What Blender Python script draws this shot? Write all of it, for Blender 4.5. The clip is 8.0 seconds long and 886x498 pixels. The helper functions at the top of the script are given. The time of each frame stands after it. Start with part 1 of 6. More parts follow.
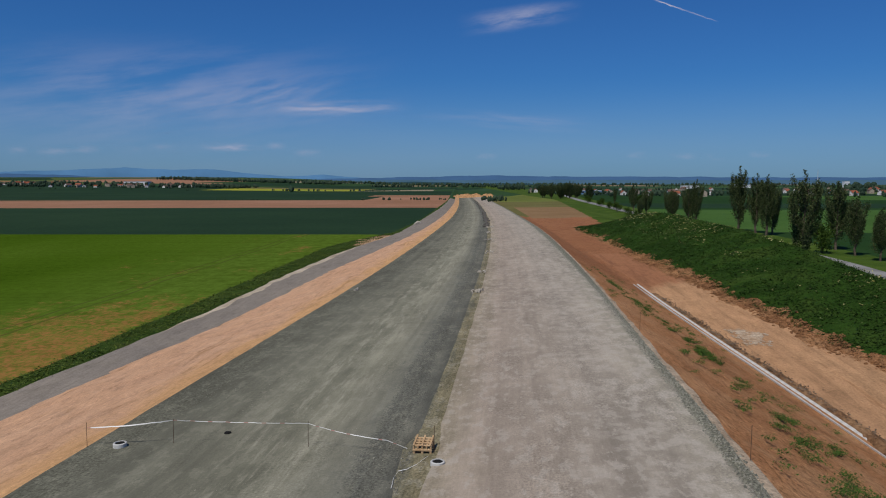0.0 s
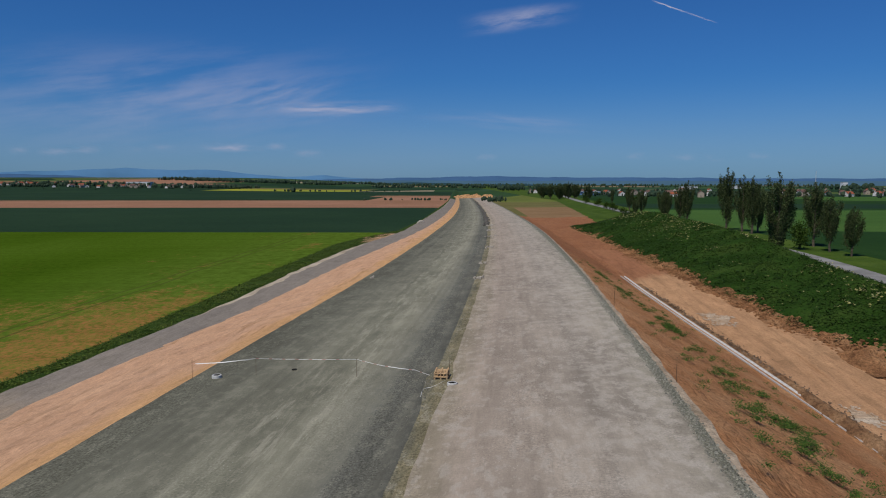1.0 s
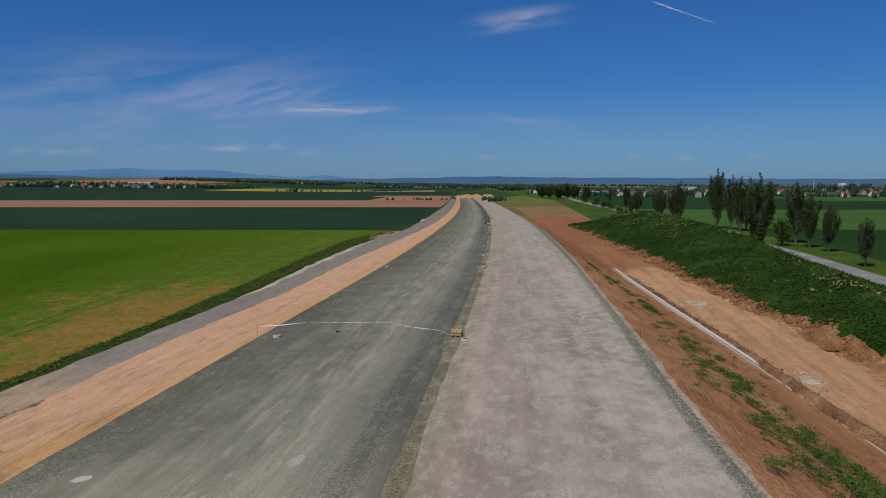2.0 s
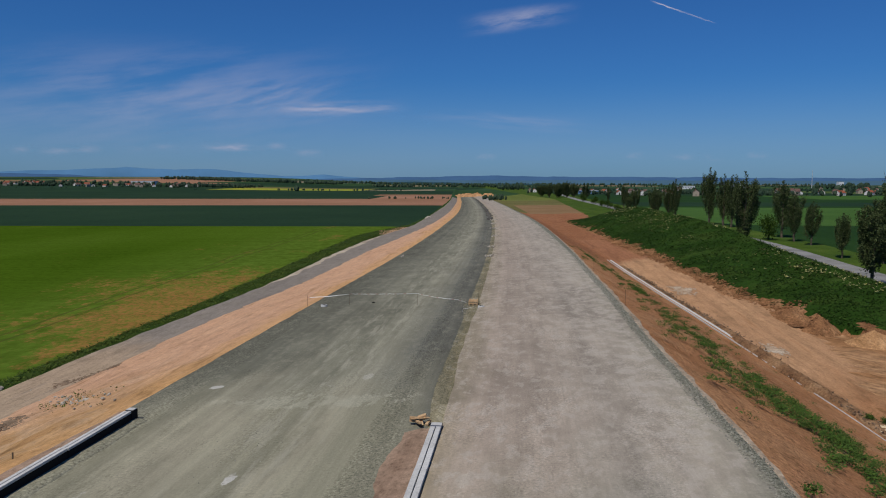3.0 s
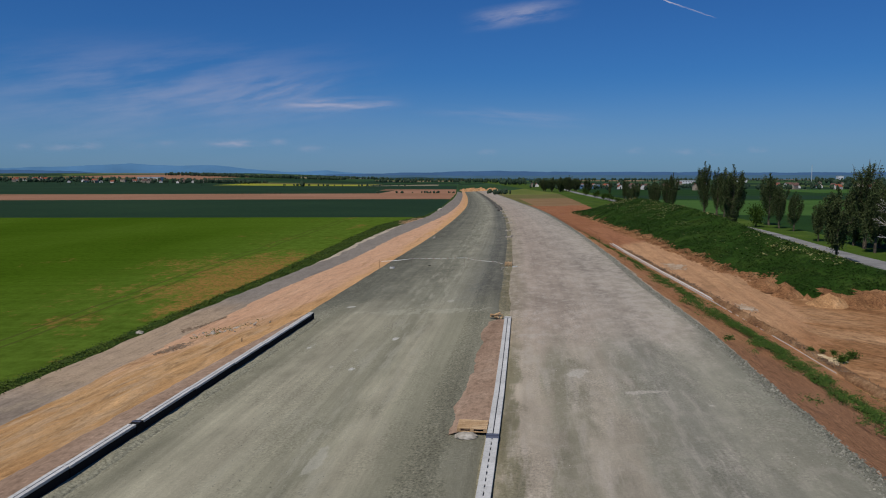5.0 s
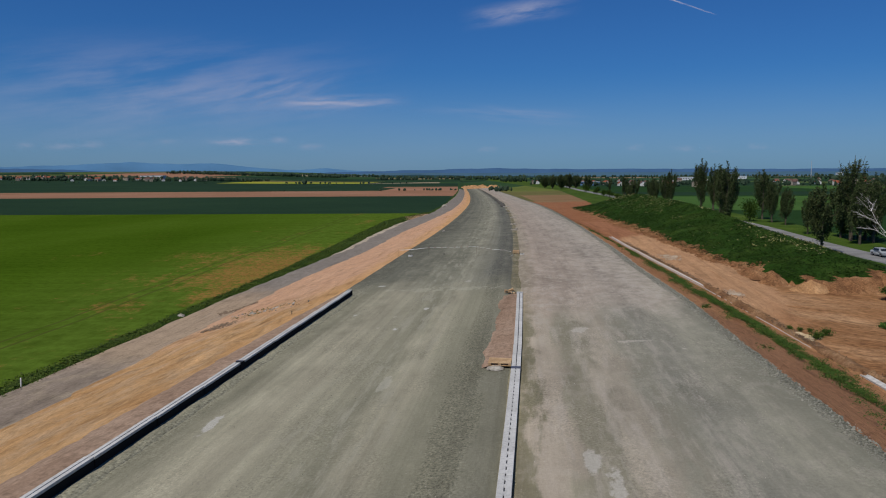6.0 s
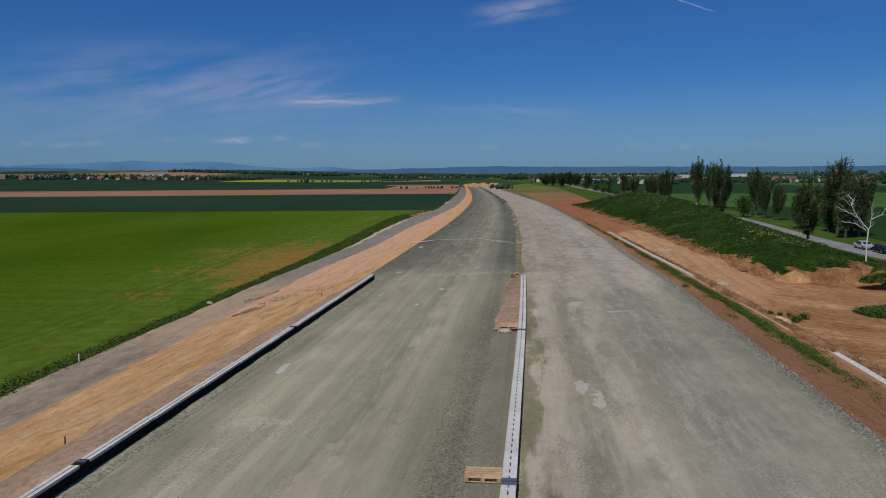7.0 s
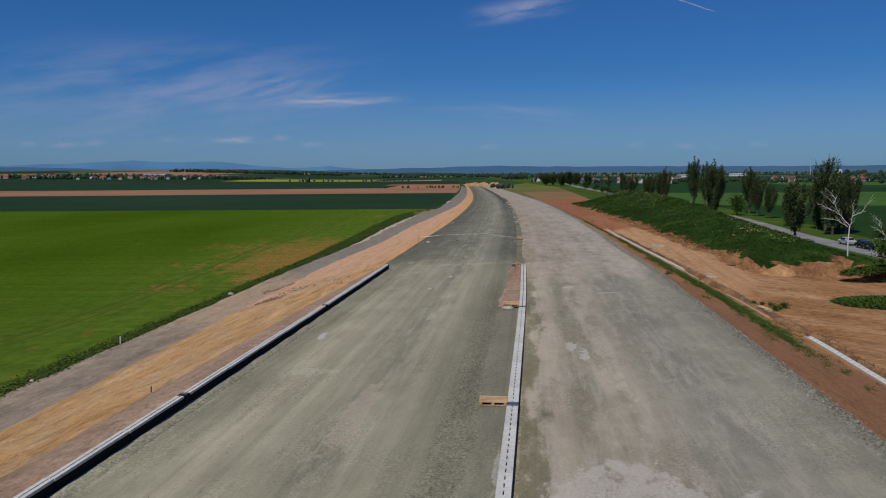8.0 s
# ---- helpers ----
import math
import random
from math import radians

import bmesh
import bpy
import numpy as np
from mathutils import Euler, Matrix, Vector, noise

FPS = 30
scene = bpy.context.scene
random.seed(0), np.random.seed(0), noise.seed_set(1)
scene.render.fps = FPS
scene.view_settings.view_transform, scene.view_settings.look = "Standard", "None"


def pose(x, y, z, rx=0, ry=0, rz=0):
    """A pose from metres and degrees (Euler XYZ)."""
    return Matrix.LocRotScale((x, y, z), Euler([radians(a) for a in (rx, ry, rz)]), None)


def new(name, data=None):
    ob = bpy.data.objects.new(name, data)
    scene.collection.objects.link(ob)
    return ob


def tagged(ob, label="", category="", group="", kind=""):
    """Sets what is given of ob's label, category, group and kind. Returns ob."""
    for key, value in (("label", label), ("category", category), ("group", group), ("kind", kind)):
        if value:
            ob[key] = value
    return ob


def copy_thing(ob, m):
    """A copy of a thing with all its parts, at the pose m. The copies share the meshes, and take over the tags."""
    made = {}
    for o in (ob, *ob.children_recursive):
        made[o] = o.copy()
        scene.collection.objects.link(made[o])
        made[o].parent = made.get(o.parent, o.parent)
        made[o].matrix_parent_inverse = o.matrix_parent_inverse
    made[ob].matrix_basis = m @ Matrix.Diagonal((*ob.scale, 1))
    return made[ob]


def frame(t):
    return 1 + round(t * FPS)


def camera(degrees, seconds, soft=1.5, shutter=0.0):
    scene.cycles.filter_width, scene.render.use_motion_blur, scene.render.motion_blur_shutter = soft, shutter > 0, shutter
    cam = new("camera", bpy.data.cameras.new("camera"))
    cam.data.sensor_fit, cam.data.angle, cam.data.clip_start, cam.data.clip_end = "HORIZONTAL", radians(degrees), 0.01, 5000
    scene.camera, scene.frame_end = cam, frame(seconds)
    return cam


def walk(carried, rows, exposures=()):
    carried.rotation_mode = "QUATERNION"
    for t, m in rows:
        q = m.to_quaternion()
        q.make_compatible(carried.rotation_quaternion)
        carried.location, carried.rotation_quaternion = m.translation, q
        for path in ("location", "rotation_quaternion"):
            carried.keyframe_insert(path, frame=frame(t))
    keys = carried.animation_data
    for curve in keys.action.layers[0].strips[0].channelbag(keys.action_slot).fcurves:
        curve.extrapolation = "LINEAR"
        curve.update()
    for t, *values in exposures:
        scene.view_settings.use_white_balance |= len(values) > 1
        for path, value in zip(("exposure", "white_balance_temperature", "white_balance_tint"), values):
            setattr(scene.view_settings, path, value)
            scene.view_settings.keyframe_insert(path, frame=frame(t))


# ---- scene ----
cam = camera(61.4, 8.0, soft=1.06)
METRES, EYE, TILT, LEAN, TURN = 74.0, 10.36, -5.2, 0.0, 0.0
ROWS = [
    (0.0, 0.0, 0.0, 0.0, -0.0, 0.0, 0.0),
    (0.5, -0.004, -0.0701, -0.0061, 0.0, 0.03, -0.03),
    (1.0, -0.0092, -0.146, -0.013, -0.01, 0.05, -0.06),
    (1.5, -0.0149, -0.2159, -0.0195, -0.01, 0.08, -0.07),
    (3.0, -0.0444, -0.4311, -0.0437, -0.06, 0.01, -0.08),
    (3.5, -0.0585, -0.4948, -0.0534, -0.06, -0.03, -0.07),
    (4.0, -0.0751, -0.5613, -0.0622, -0.04, -0.14, -0.08),
    (4.5, -0.0898, -0.6201, -0.0682, -0.01, -0.24, -0.02),
    (6.0, -0.1239, -0.7883, -0.086, 0.06, -0.52, 0.27),
    (6.5, -0.1311, -0.837, -0.0909, 0.07, -0.61, 0.33),
    (7.0, -0.1375, -0.8884, -0.0959, 0.1, -0.66, 0.36),
    (7.5, -0.1424, -0.9336, -0.0999, 0.11, -0.68, 0.37),
    (8.0, -0.1473, -0.9815, -0.1044, 0.13, -0.69, 0.37),
]
walk(cam, [(t, pose(0, 0, EYE, TILT, LEAN, TURN) @ pose(METRES * x, METRES * y, METRES * z, 90 + pitch, roll, yaw)) for t, x, y, z, yaw, pitch, roll in ROWS],
     exposures=[(0.0, 0.0), (4.5, -0.03), (8.0, -0.08)])

# ---------------------------------------------------------------- light
SUN_AZ, SUN_EL = radians(213), radians(57)  # clockwise from +y: behind the camera and to its left


def make_world():
    world = bpy.data.worlds.new("sky")
    scene.world = world
    world.use_nodes = True
    nt = world.node_tree
    nt.nodes.clear()
    sky = nt.nodes.new("ShaderNodeTexSky")
    sky.sky_type = "NISHITA"
    sky.sun_disc = False
    sky.sun_elevation, sky.sun_rotation = SUN_EL, SUN_AZ
    sky.altitude, sky.air_density, sky.dust_density, sky.ozone_density = 200, 1.0, 0.4, 3.0
    deep = nt.nodes.new("ShaderNodeMix")  # a clear, deep blue day
    deep.data_type, deep.blend_type = "RGBA", "MULTIPLY"
    deep.inputs["Factor"].default_value = 1.0
    deep.inputs[7].default_value = (0.212, 0.56, 1.06, 1)
    nt.links.new(sky.outputs[0], deep.inputs[6])
    bg = nt.nodes.new("ShaderNodeBackground")
    bg.inputs["Strength"].default_value = 0.064
    out = nt.nodes.new("ShaderNodeOutputWorld")
    nt.links.new(deep.outputs[2], bg.inputs["Color"])
    nt.links.new(bg.outputs[0], out.inputs["Surface"])


make_world()
sun_data = bpy.data.lights.new("sun", "SUN")
sun_data.energy, sun_data.angle, sun_data.color = 3.6, radians(0.5), (1.0, 0.955, 0.88)
sun = new("sun", sun_data)
to_sun = Vector((math.sin(SUN_AZ) * math.cos(SUN_EL), math.cos(SUN_AZ) * math.cos(SUN_EL), math.sin(SUN_EL)))
sun.matrix_world = Matrix.Translation(to_sun * 300) @ to_sun.to_track_quat("Z", "Y").to_matrix().to_4x4()


# ---------------------------------------------------------------- materials
class Nodes:
    """A small wrapper to write node trees briefly."""

    def __init__(self, name):
        self.mat = bpy.data.materials.new(name)
        self.mat.use_nodes = True
        self.nt = self.mat.node_tree
        self.bsdf = self.nt.nodes["Principled BSDF"]
        self.co = self.nt.nodes.new("ShaderNodeTexCoord")

    def put(self, kind, **values):
        n = self.nt.nodes.new(kind)
        for k, v in values.items():
            n.inputs[k.replace("_", " ")].default_value = v
        return n

    def link(self, a, b):
        self.nt.links.new(a, b)

    def mapped(self, space="Object", scale=(1, 1, 1)):
        m = self.put("ShaderNodeMapping", Scale=scale)
        self.link(self.co.outputs[space], m.inputs["Vector"])
        return m.outputs[0]

    def noise(self, scale, detail=4.0, rough=0.55, vec=None):
        n = self.put("ShaderNodeTexNoise", Scale=scale, Detail=detail, Roughness=rough)
        self.link(vec or self.co.outputs["Object"], n.inputs["Vector"])
        return n.outputs["Fac"]

    def ramp(self, fac, stops):
        r = self.nt.nodes.new("ShaderNodeValToRGB")
        e = r.color_ramp.elements
        while len(e) < len(stops):
            e.new(0.5)
        for el, (p, c) in zip(e, stops):
            el.position = p
            el.color = (c, c, c, 1) if isinstance(c, (int, float)) else (*c, 1)
        self.link(fac, r.inputs["Fac"])
        return r.outputs["Color"]

    def mix(self, fac, a, b, mode="MIX"):
        m = self.nt.nodes.new("ShaderNodeMix")
        m.data_type, m.blend_type = "RGBA", mode
        for sock, v in ((m.inputs["Factor"], fac), (m.inputs[6], a), (m.inputs[7], b)):
            if isinstance(v, (int, float)):
                sock.default_value = v
            elif isinstance(v, tuple):
                sock.default_value = (*v, 1)
            else:
                self.link(v, sock)
        return m.outputs[2]

    def math(self, op, a, b=0.0):
        m = self.nt.nodes.new("ShaderNodeMath")
        m.operation = op
        for sock, v in ((m.inputs[0], a), (m.inputs[1], b)):
            if isinstance(v, (int, float)):
                sock.default_value = v
            else:
                self.link(v, sock)
        return m.outputs[0]

    def axis(self, space, which):
        s = self.nt.nodes.new("ShaderNodeSeparateXYZ")
        self.link(self.co.outputs[space], s.inputs[0])
        return s.outputs[which]

    def step(self, value, lo, hi):
        m = self.put("ShaderNodeMapRange")
        m.interpolation_type = "SMOOTHSTEP"
        self.link(value, m.inputs["Value"])
        m.inputs["From Min"].default_value, m.inputs["From Max"].default_value = lo, hi
        return m.outputs[0]

    def finish(self, color, rough=0.9, bump=None, strength=0.4, dist=0.05, metal=0.0, spec=0.3):
        b = self.bsdf
        if isinstance(color, tuple):
            b.inputs["Base Color"].default_value = (*color, 1)
        else:
            self.link(color, b.inputs["Base Color"])
        b.inputs["Roughness"].default_value = rough
        b.inputs["Metallic"].default_value = metal
        b.inputs["Specular IOR Level"].default_value = spec
        if bump is not None:
            n = self.put("ShaderNodeBump", Strength=strength, Distance=dist)
            self.link(bump, n.inputs["Height"])
            self.link(n.outputs[0], b.inputs["Normal"])
        return self.mat


def two_scale(name, low, mid, high, big=0.05, fine=2.0, rough=0.95, strength=0.5, dist=0.05, stretch=(1, 1, 1), space="Object", spec=0.03, ruts=None, mottle=None, north=None, rut_pitch=1.7, pebble=0.0, band=None, patch=0.0, side=None, graded=0.0):
    """A matt natural surface: broad stains, grain and a bump; ruts: colour of wheel marks along the road; mottle: a second soil."""
    n = Nodes(name)
    v = n.mapped(space, stretch)
    broad = n.noise(big, 6, 0.65, v)
    grain = n.noise(fine, 6, 0.7, v)
    col = n.ramp(broad, [(0.34, low), (0.5, mid), (0.66, high)])
    if mottle:
        col = n.mix(n.ramp(n.noise(big * 2.3, 6, 0.7, n.mapped(space, (1, 0.7, 1))), [(0.48, 0.0), (0.62, 0.8)]), col, mottle)
    col = n.mix(0.7, col, n.ramp(grain, [(0.28, 0.5), (0.5, 0.95), (0.75, 1.0)]), "MULTIPLY")
    if north:
        tint, a, b = north
        along = n.math("ADD", n.axis("UV", "Y"), n.math("MULTIPLY", n.math("SUBTRACT", broad, 0.5), 40.0))
        shade = n.mix(0.7, tint, n.ramp(grain, [(0.3, 0.72), (0.5, 0.98), (0.75, 1.0)]), "MULTIPLY")
        col = n.mix(n.math("MULTIPLY", n.step(along, a, b), 0.72), col, shade)
        patch = n.math("SUBTRACT", patch, n.math("MULTIPLY", n.step(along, a, b), patch * 0.25)) if patch else patch
    if band:
        tint, a, b, c, d = band
        along = n.math("ADD", n.axis("UV", "Y"), n.math("MULTIPLY", n.math("SUBTRACT", broad, 0.5), 30.0))
        col = n.mix(n.math("MULTIPLY", n.math("MULTIPLY", n.step(along, a, b), n.math("SUBTRACT", 1.0, n.step(along, c, d))), 0.8), col, n.mix(0.7, tint, n.ramp(grain, [(0.3, 0.72), (0.5, 0.98), (0.75, 1.0)]), "MULTIPLY"))
    if side:
        tint, a, b = side
        over = n.math("ADD", n.axis("UV", "X"), n.math("MULTIPLY", n.math("SUBTRACT", n.noise(0.35, 5, 0.65, n.mapped("UV", (1, 0.25, 1))), 0.5), 9.0))
        col = n.mix(n.math("MULTIPLY", n.step(over, a, b), 0.75), col, n.mix(0.7, tint, n.ramp(grain, [(0.3, 0.72), (0.5, 0.98), (0.75, 1.0)]), "MULTIPLY"))
    height = grain
    if patch:
        clod = n.noise(0.55, 7, 0.72, n.mapped(space, (1, 0.45, 1)))
        fleck = n.noise(1.9, 6, 0.75, n.mapped(space, (1, 0.4, 1)))
        col = n.mix(patch, col, n.mix(1.0, col, n.ramp(clod, [(0.4, 0.62), (0.46, 0.96), (0.55, 1.0), (0.6, 1.2)]), "MULTIPLY"))
        col = n.mix(patch, col, n.mix(1.0, col, n.ramp(fleck, [(0.36, 0.6), (0.43, 0.97), (0.58, 1.0), (0.63, 1.25)]), "MULTIPLY"))
        height = n.math("ADD", grain, n.math("ADD", n.math("MULTIPLY", clod, 1.5), fleck))
    if pebble:
        bits = n.noise(5.0, 5, 0.8, n.mapped(space, (1, 0.7, 1)))
        col = n.mix(pebble, col, n.mix(1.0, col, n.ramp(bits, [(0.36, 0.35), (0.47, 0.95), (0.55, 1.03), (0.64, 1.5)]), "MULTIPLY"))
        height = n.math("ADD", height, n.math("MULTIPLY", bits, 0.5))
    if ruts:
        lines = n.noise(1.0, 4, 0.6, n.mapped("UV", (rut_pitch, 0.04, 1)))
        broken = n.noise(0.3, 5, 0.7, n.mapped("UV", (1.0, 0.4, 1)))
        col = n.mix(graded, col, n.mix(1.0, col, n.ramp(lines, [(0.36, 0.78), (0.48, 1.0), (0.64, 1.16)]), "MULTIPLY"))
        mark = n.math("MULTIPLY", n.ramp(lines, [(0.55, 0.0), (0.66, 1.0)]), n.ramp(broken, [(0.42, 0.0), (0.6, 1.0)]))
        col = n.mix(n.math("MULTIPLY", mark, 0.6), col, ruts)
        height = n.math("SUBTRACT", n.math("ADD", height, n.math("MULTIPLY", broken, 1.5)), n.math("MULTIPLY", mark, 0.6))
    return n.finish(col, rough, height, strength, dist, spec=spec)


def carriageway_material(name, u0, u1, south, north, turn, patches=(), coarse=(), calm=1.0, crusts=(0.3, 0.3, (0.33, 0.31, 0.25), 0.0), lanes=1.0, rim=None, smears=(-9.6, -3.2, False)):
    """Compacted crushed stone. south, north: colours across the road (u, colour) on either side of the turn; coarse: bands of loose stone."""
    n = Nodes(name)
    u, s = n.axis("UV", "X"), n.axis("UV", "Y")
    streak = n.noise(1.0, 6, 0.64, n.mapped("UV", (1.05, 0.13, 1)))
    stain = n.noise(0.14, 6, 0.62, n.mapped("UV", (1.0, 0.4, 1)))
    blot = n.noise(0.6, 6, 0.62, n.mapped("UV", (1.0, 0.5, 1)))
    crust = n.noise(2.0, 6, 0.66, n.mapped("UV", (1.0, 0.5, 1)))
    wisp = n.noise(1.2, 5, 0.62, n.mapped("UV", (0.8, 0.62, 1)))
    grain = n.noise(5.0, 6, 0.72, n.mapped("UV", (1.0, 0.45, 1)))
    stone = n.noise(10.0, 3, 0.7, n.mapped("UV", (1.0, 0.8, 1)))
    raw = n.noise(0.33, 5, 0.65, n.mapped("UV", (1.0, 0.4, 1)))
    shift = n.math("ADD", n.math("MULTIPLY", n.math("SUBTRACT", streak, 0.5), 3.0), n.math("MULTIPLY", n.math("SUBTRACT", blot, 0.5), 2.4))
    across = n.math("DIVIDE", n.math("SUBTRACT", n.math("ADD", u, shift), u0), u1 - u0)
    col = n.ramp(across, [((q - u0) / (u1 - u0), c) for q, c in south])
    far = n.ramp(across, [((q - u0) / (u1 - u0), c) for q, c in north])
    along = n.math("ADD", s, n.math("MULTIPLY", n.math("SUBTRACT", stain, 0.5), 34.0))
    turned = n.step(along, turn[0], turn[1])
    col = n.mix(turned, col, far)
    col = n.mix(1.0, col, n.ramp(streak, [(0.36, 1 - 0.2 * calm), (0.5, 0.98), (0.64, 1 + 0.14 * calm)]), "MULTIPLY")
    col = n.mix(1.0, col, n.ramp(stain, [(0.38, 0.85), (0.5, 1.0), (0.62, 1.1)]), "MULTIPLY")
    col = n.mix(1.0, col, n.ramp(blot, [(0.36, 1 - 0.18 * calm), (0.5, 1.0), (0.64, 1 + 0.18 * calm)]), "MULTIPLY")
    # long lanes and wheel tracks left by rollers and lorries
    lane = n.noise(1.0, 3, 0.55, n.mapped("UV", (0.9, 0.005, 1)))
    track = n.noise(1.0, 4, 0.6, n.mapped("UV", (3.1, 0.016, 1)))
    col = n.mix(1.0, col, n.ramp(lane, [(0.36, 1 - 0.07 * lanes), (0.5, 1.0), (0.64, 1 + 0.07 * lanes)]), "MULTIPLY")
    col = n.mix(1.0, col, n.ramp(track, [(0.38, 1 - 0.03 * lanes), (0.47, 1.0), (0.56, 1.0), (0.64, 1 + 0.035 * lanes)]), "MULTIPLY")
    col = n.mix(n.math("ADD", n.math("MULTIPLY", turned, 0.65 if smears[2] else 0.0), 0.2), col, n.mix(1.0, col, n.ramp(wisp, [(0.36, 0.92), (0.5, 1.0), (0.64, 1.07)]), "MULTIPLY"))
    # thin crusts of dried fines with sharp rims, and dark damp ones
    pale = n.math("MULTIPLY", n.step(n.math("ADD", crust, n.math("MULTIPLY", n.math("SUBTRACT", blot, 0.5), 0.5)), 0.52, 0.6), n.math("MULTIPLY", n.math("ADD", n.math("MULTIPLY", turned, 0.65), 0.35), crusts[0]))
    col = n.mix(pale, col, crusts[2])
    dark = n.math("MULTIPLY", n.step(n.math("SUBTRACT", n.math("SUBTRACT", 1.0, crust), n.math("MULTIPLY", n.math("SUBTRACT", streak, 0.5), 0.6)), 0.55, 0.6), crusts[1])
    col = n.mix(dark, col, n.mix(1.0, col, (0.72, 0.74, 0.74), "MULTIPLY"))
    if crusts[3]:
        fan = n.math("MULTIPLY", n.step(wisp, 0.48, 0.6), n.math("MULTIPLY", n.step(n.math("ADD", u, n.math("MULTIPLY", shift, 0.5)), 4.5, 9.0), turned))
        col = n.mix(n.math("MULTIPLY", fan, crusts[3]), col, crusts[2])
    # fines drawn out into long smears by wheels
    smear = n.noise(1.0, 6, 0.68, n.mapped("UV", (1.7, 0.2, 1)))
    drawn = n.math("MULTIPLY", n.step(n.math("ADD", u, n.math("MULTIPLY", shift, 0.6)), smears[0], smears[0] + 3.0), n.math("SUBTRACT", 1.0, n.step(n.math("ADD", u, n.math("MULTIPLY", shift, 0.3)), smears[1] - 1.4, smears[1])))
    if smears[2]:
        drawn = n.math("MULTIPLY", drawn, n.math("SUBTRACT", 1.0, turned))
    col = n.mix(n.math("MULTIPLY", n.math("MULTIPLY", n.step(smear, 0.48, 0.66), drawn), 0.45 if smears[2] else 0.7), col, crusts[2])
    rake = n.noise(1.0, 3, 0.6, n.mapped("UV", (5.0, 0.12, 1)))
    col = n.mix(n.math("MULTIPLY", n.step(blot, 0.38, 0.55), 0.22), col, n.mix(1.0, col, n.ramp(rake, [(0.4, 0.86), (0.48, 1.0), (0.54, 1.0), (0.6, 1.12)]), "MULTIPLY"))
    if rim:
        # coarse dark stone left bare along the outer edge
        tint, width = rim
        edge = n.math("SUBTRACT", 11.72, n.math("SUBTRACT", n.math("MULTIPLY", n.step(s, -10.0, 12.0), 0.52), n.math("MULTIPLY", n.step(s, 12.0, 70.0), 0.65)))
        gap = n.math("ADD", n.math("SUBTRACT", u, edge), n.math("ADD", n.math("MULTIPLY", n.math("SUBTRACT", crust, 0.5), 0.5), n.math("MULTIPLY", n.math("SUBTRACT", blot, 0.5), 0.7)))
        col = n.mix(n.math("MULTIPLY", n.step(gap, -width, -width * 0.6), 0.9), col, n.mix(1.0, tint, n.ramp(stone, [(0.36, 0.55), (0.5, 1.0), (0.64, 1.5)]), "MULTIPLY"))
    ragged = n.math("ADD", n.math("MULTIPLY", n.math("SUBTRACT", blot, 0.5), 7.0), n.math("MULTIPLY", n.math("SUBTRACT", crust, 0.5), 6.0))
    for pu, py, ru, ry, tint, amount, *core in patches:
        du = n.math("POWER", n.math("ABSOLUTE", n.math("DIVIDE", n.math("SUBTRACT", u, pu), ru)), 2.0)
        dv = n.math("POWER", n.math("ABSOLUTE", n.math("DIVIDE", n.math("SUBTRACT", s, py), ry)), 2.0)
        d = n.math("SUBTRACT", n.math("SUBTRACT", n.math("ADD", du, dv), core[0] if core else 0.0), ragged)
        col = n.mix(n.math("MULTIPLY", n.math("SUBTRACT", 1.0, n.step(d, 0.0, 0.8)), amount), col, tint)
    speck = n.mix(1.0, n.ramp(grain, [(0.38, 0.7), (0.5, 0.99), (0.6, 1.1)]), n.ramp(stone, [(0.36, 0.4), (0.48, 0.97), (0.54, 1.03), (0.66, 1.6)]), "MULTIPLY")
    amount = n.math("ADD", n.math("MULTIPLY", n.step(raw, 0.46, 0.6), 0.28), 0.13)
    for q, w in coarse:
        band = n.math("SUBTRACT", 1.0, n.step(n.math("ABSOLUTE", n.math("SUBTRACT", n.math("ADD", u, n.math("MULTIPLY", shift, 0.4)), q)), w * 0.5, w))
        amount = n.math("MAXIMUM", amount, n.math("MULTIPLY", band, 0.75))
    col = n.mix(amount, col, n.mix(1.0, col, speck, "MULTIPLY"))
    return n.finish(col, 0.92, n.math("ADD", grain, n.math("MULTIPLY", stone, 0.6)), 0.6, 0.06, spec=0.06)


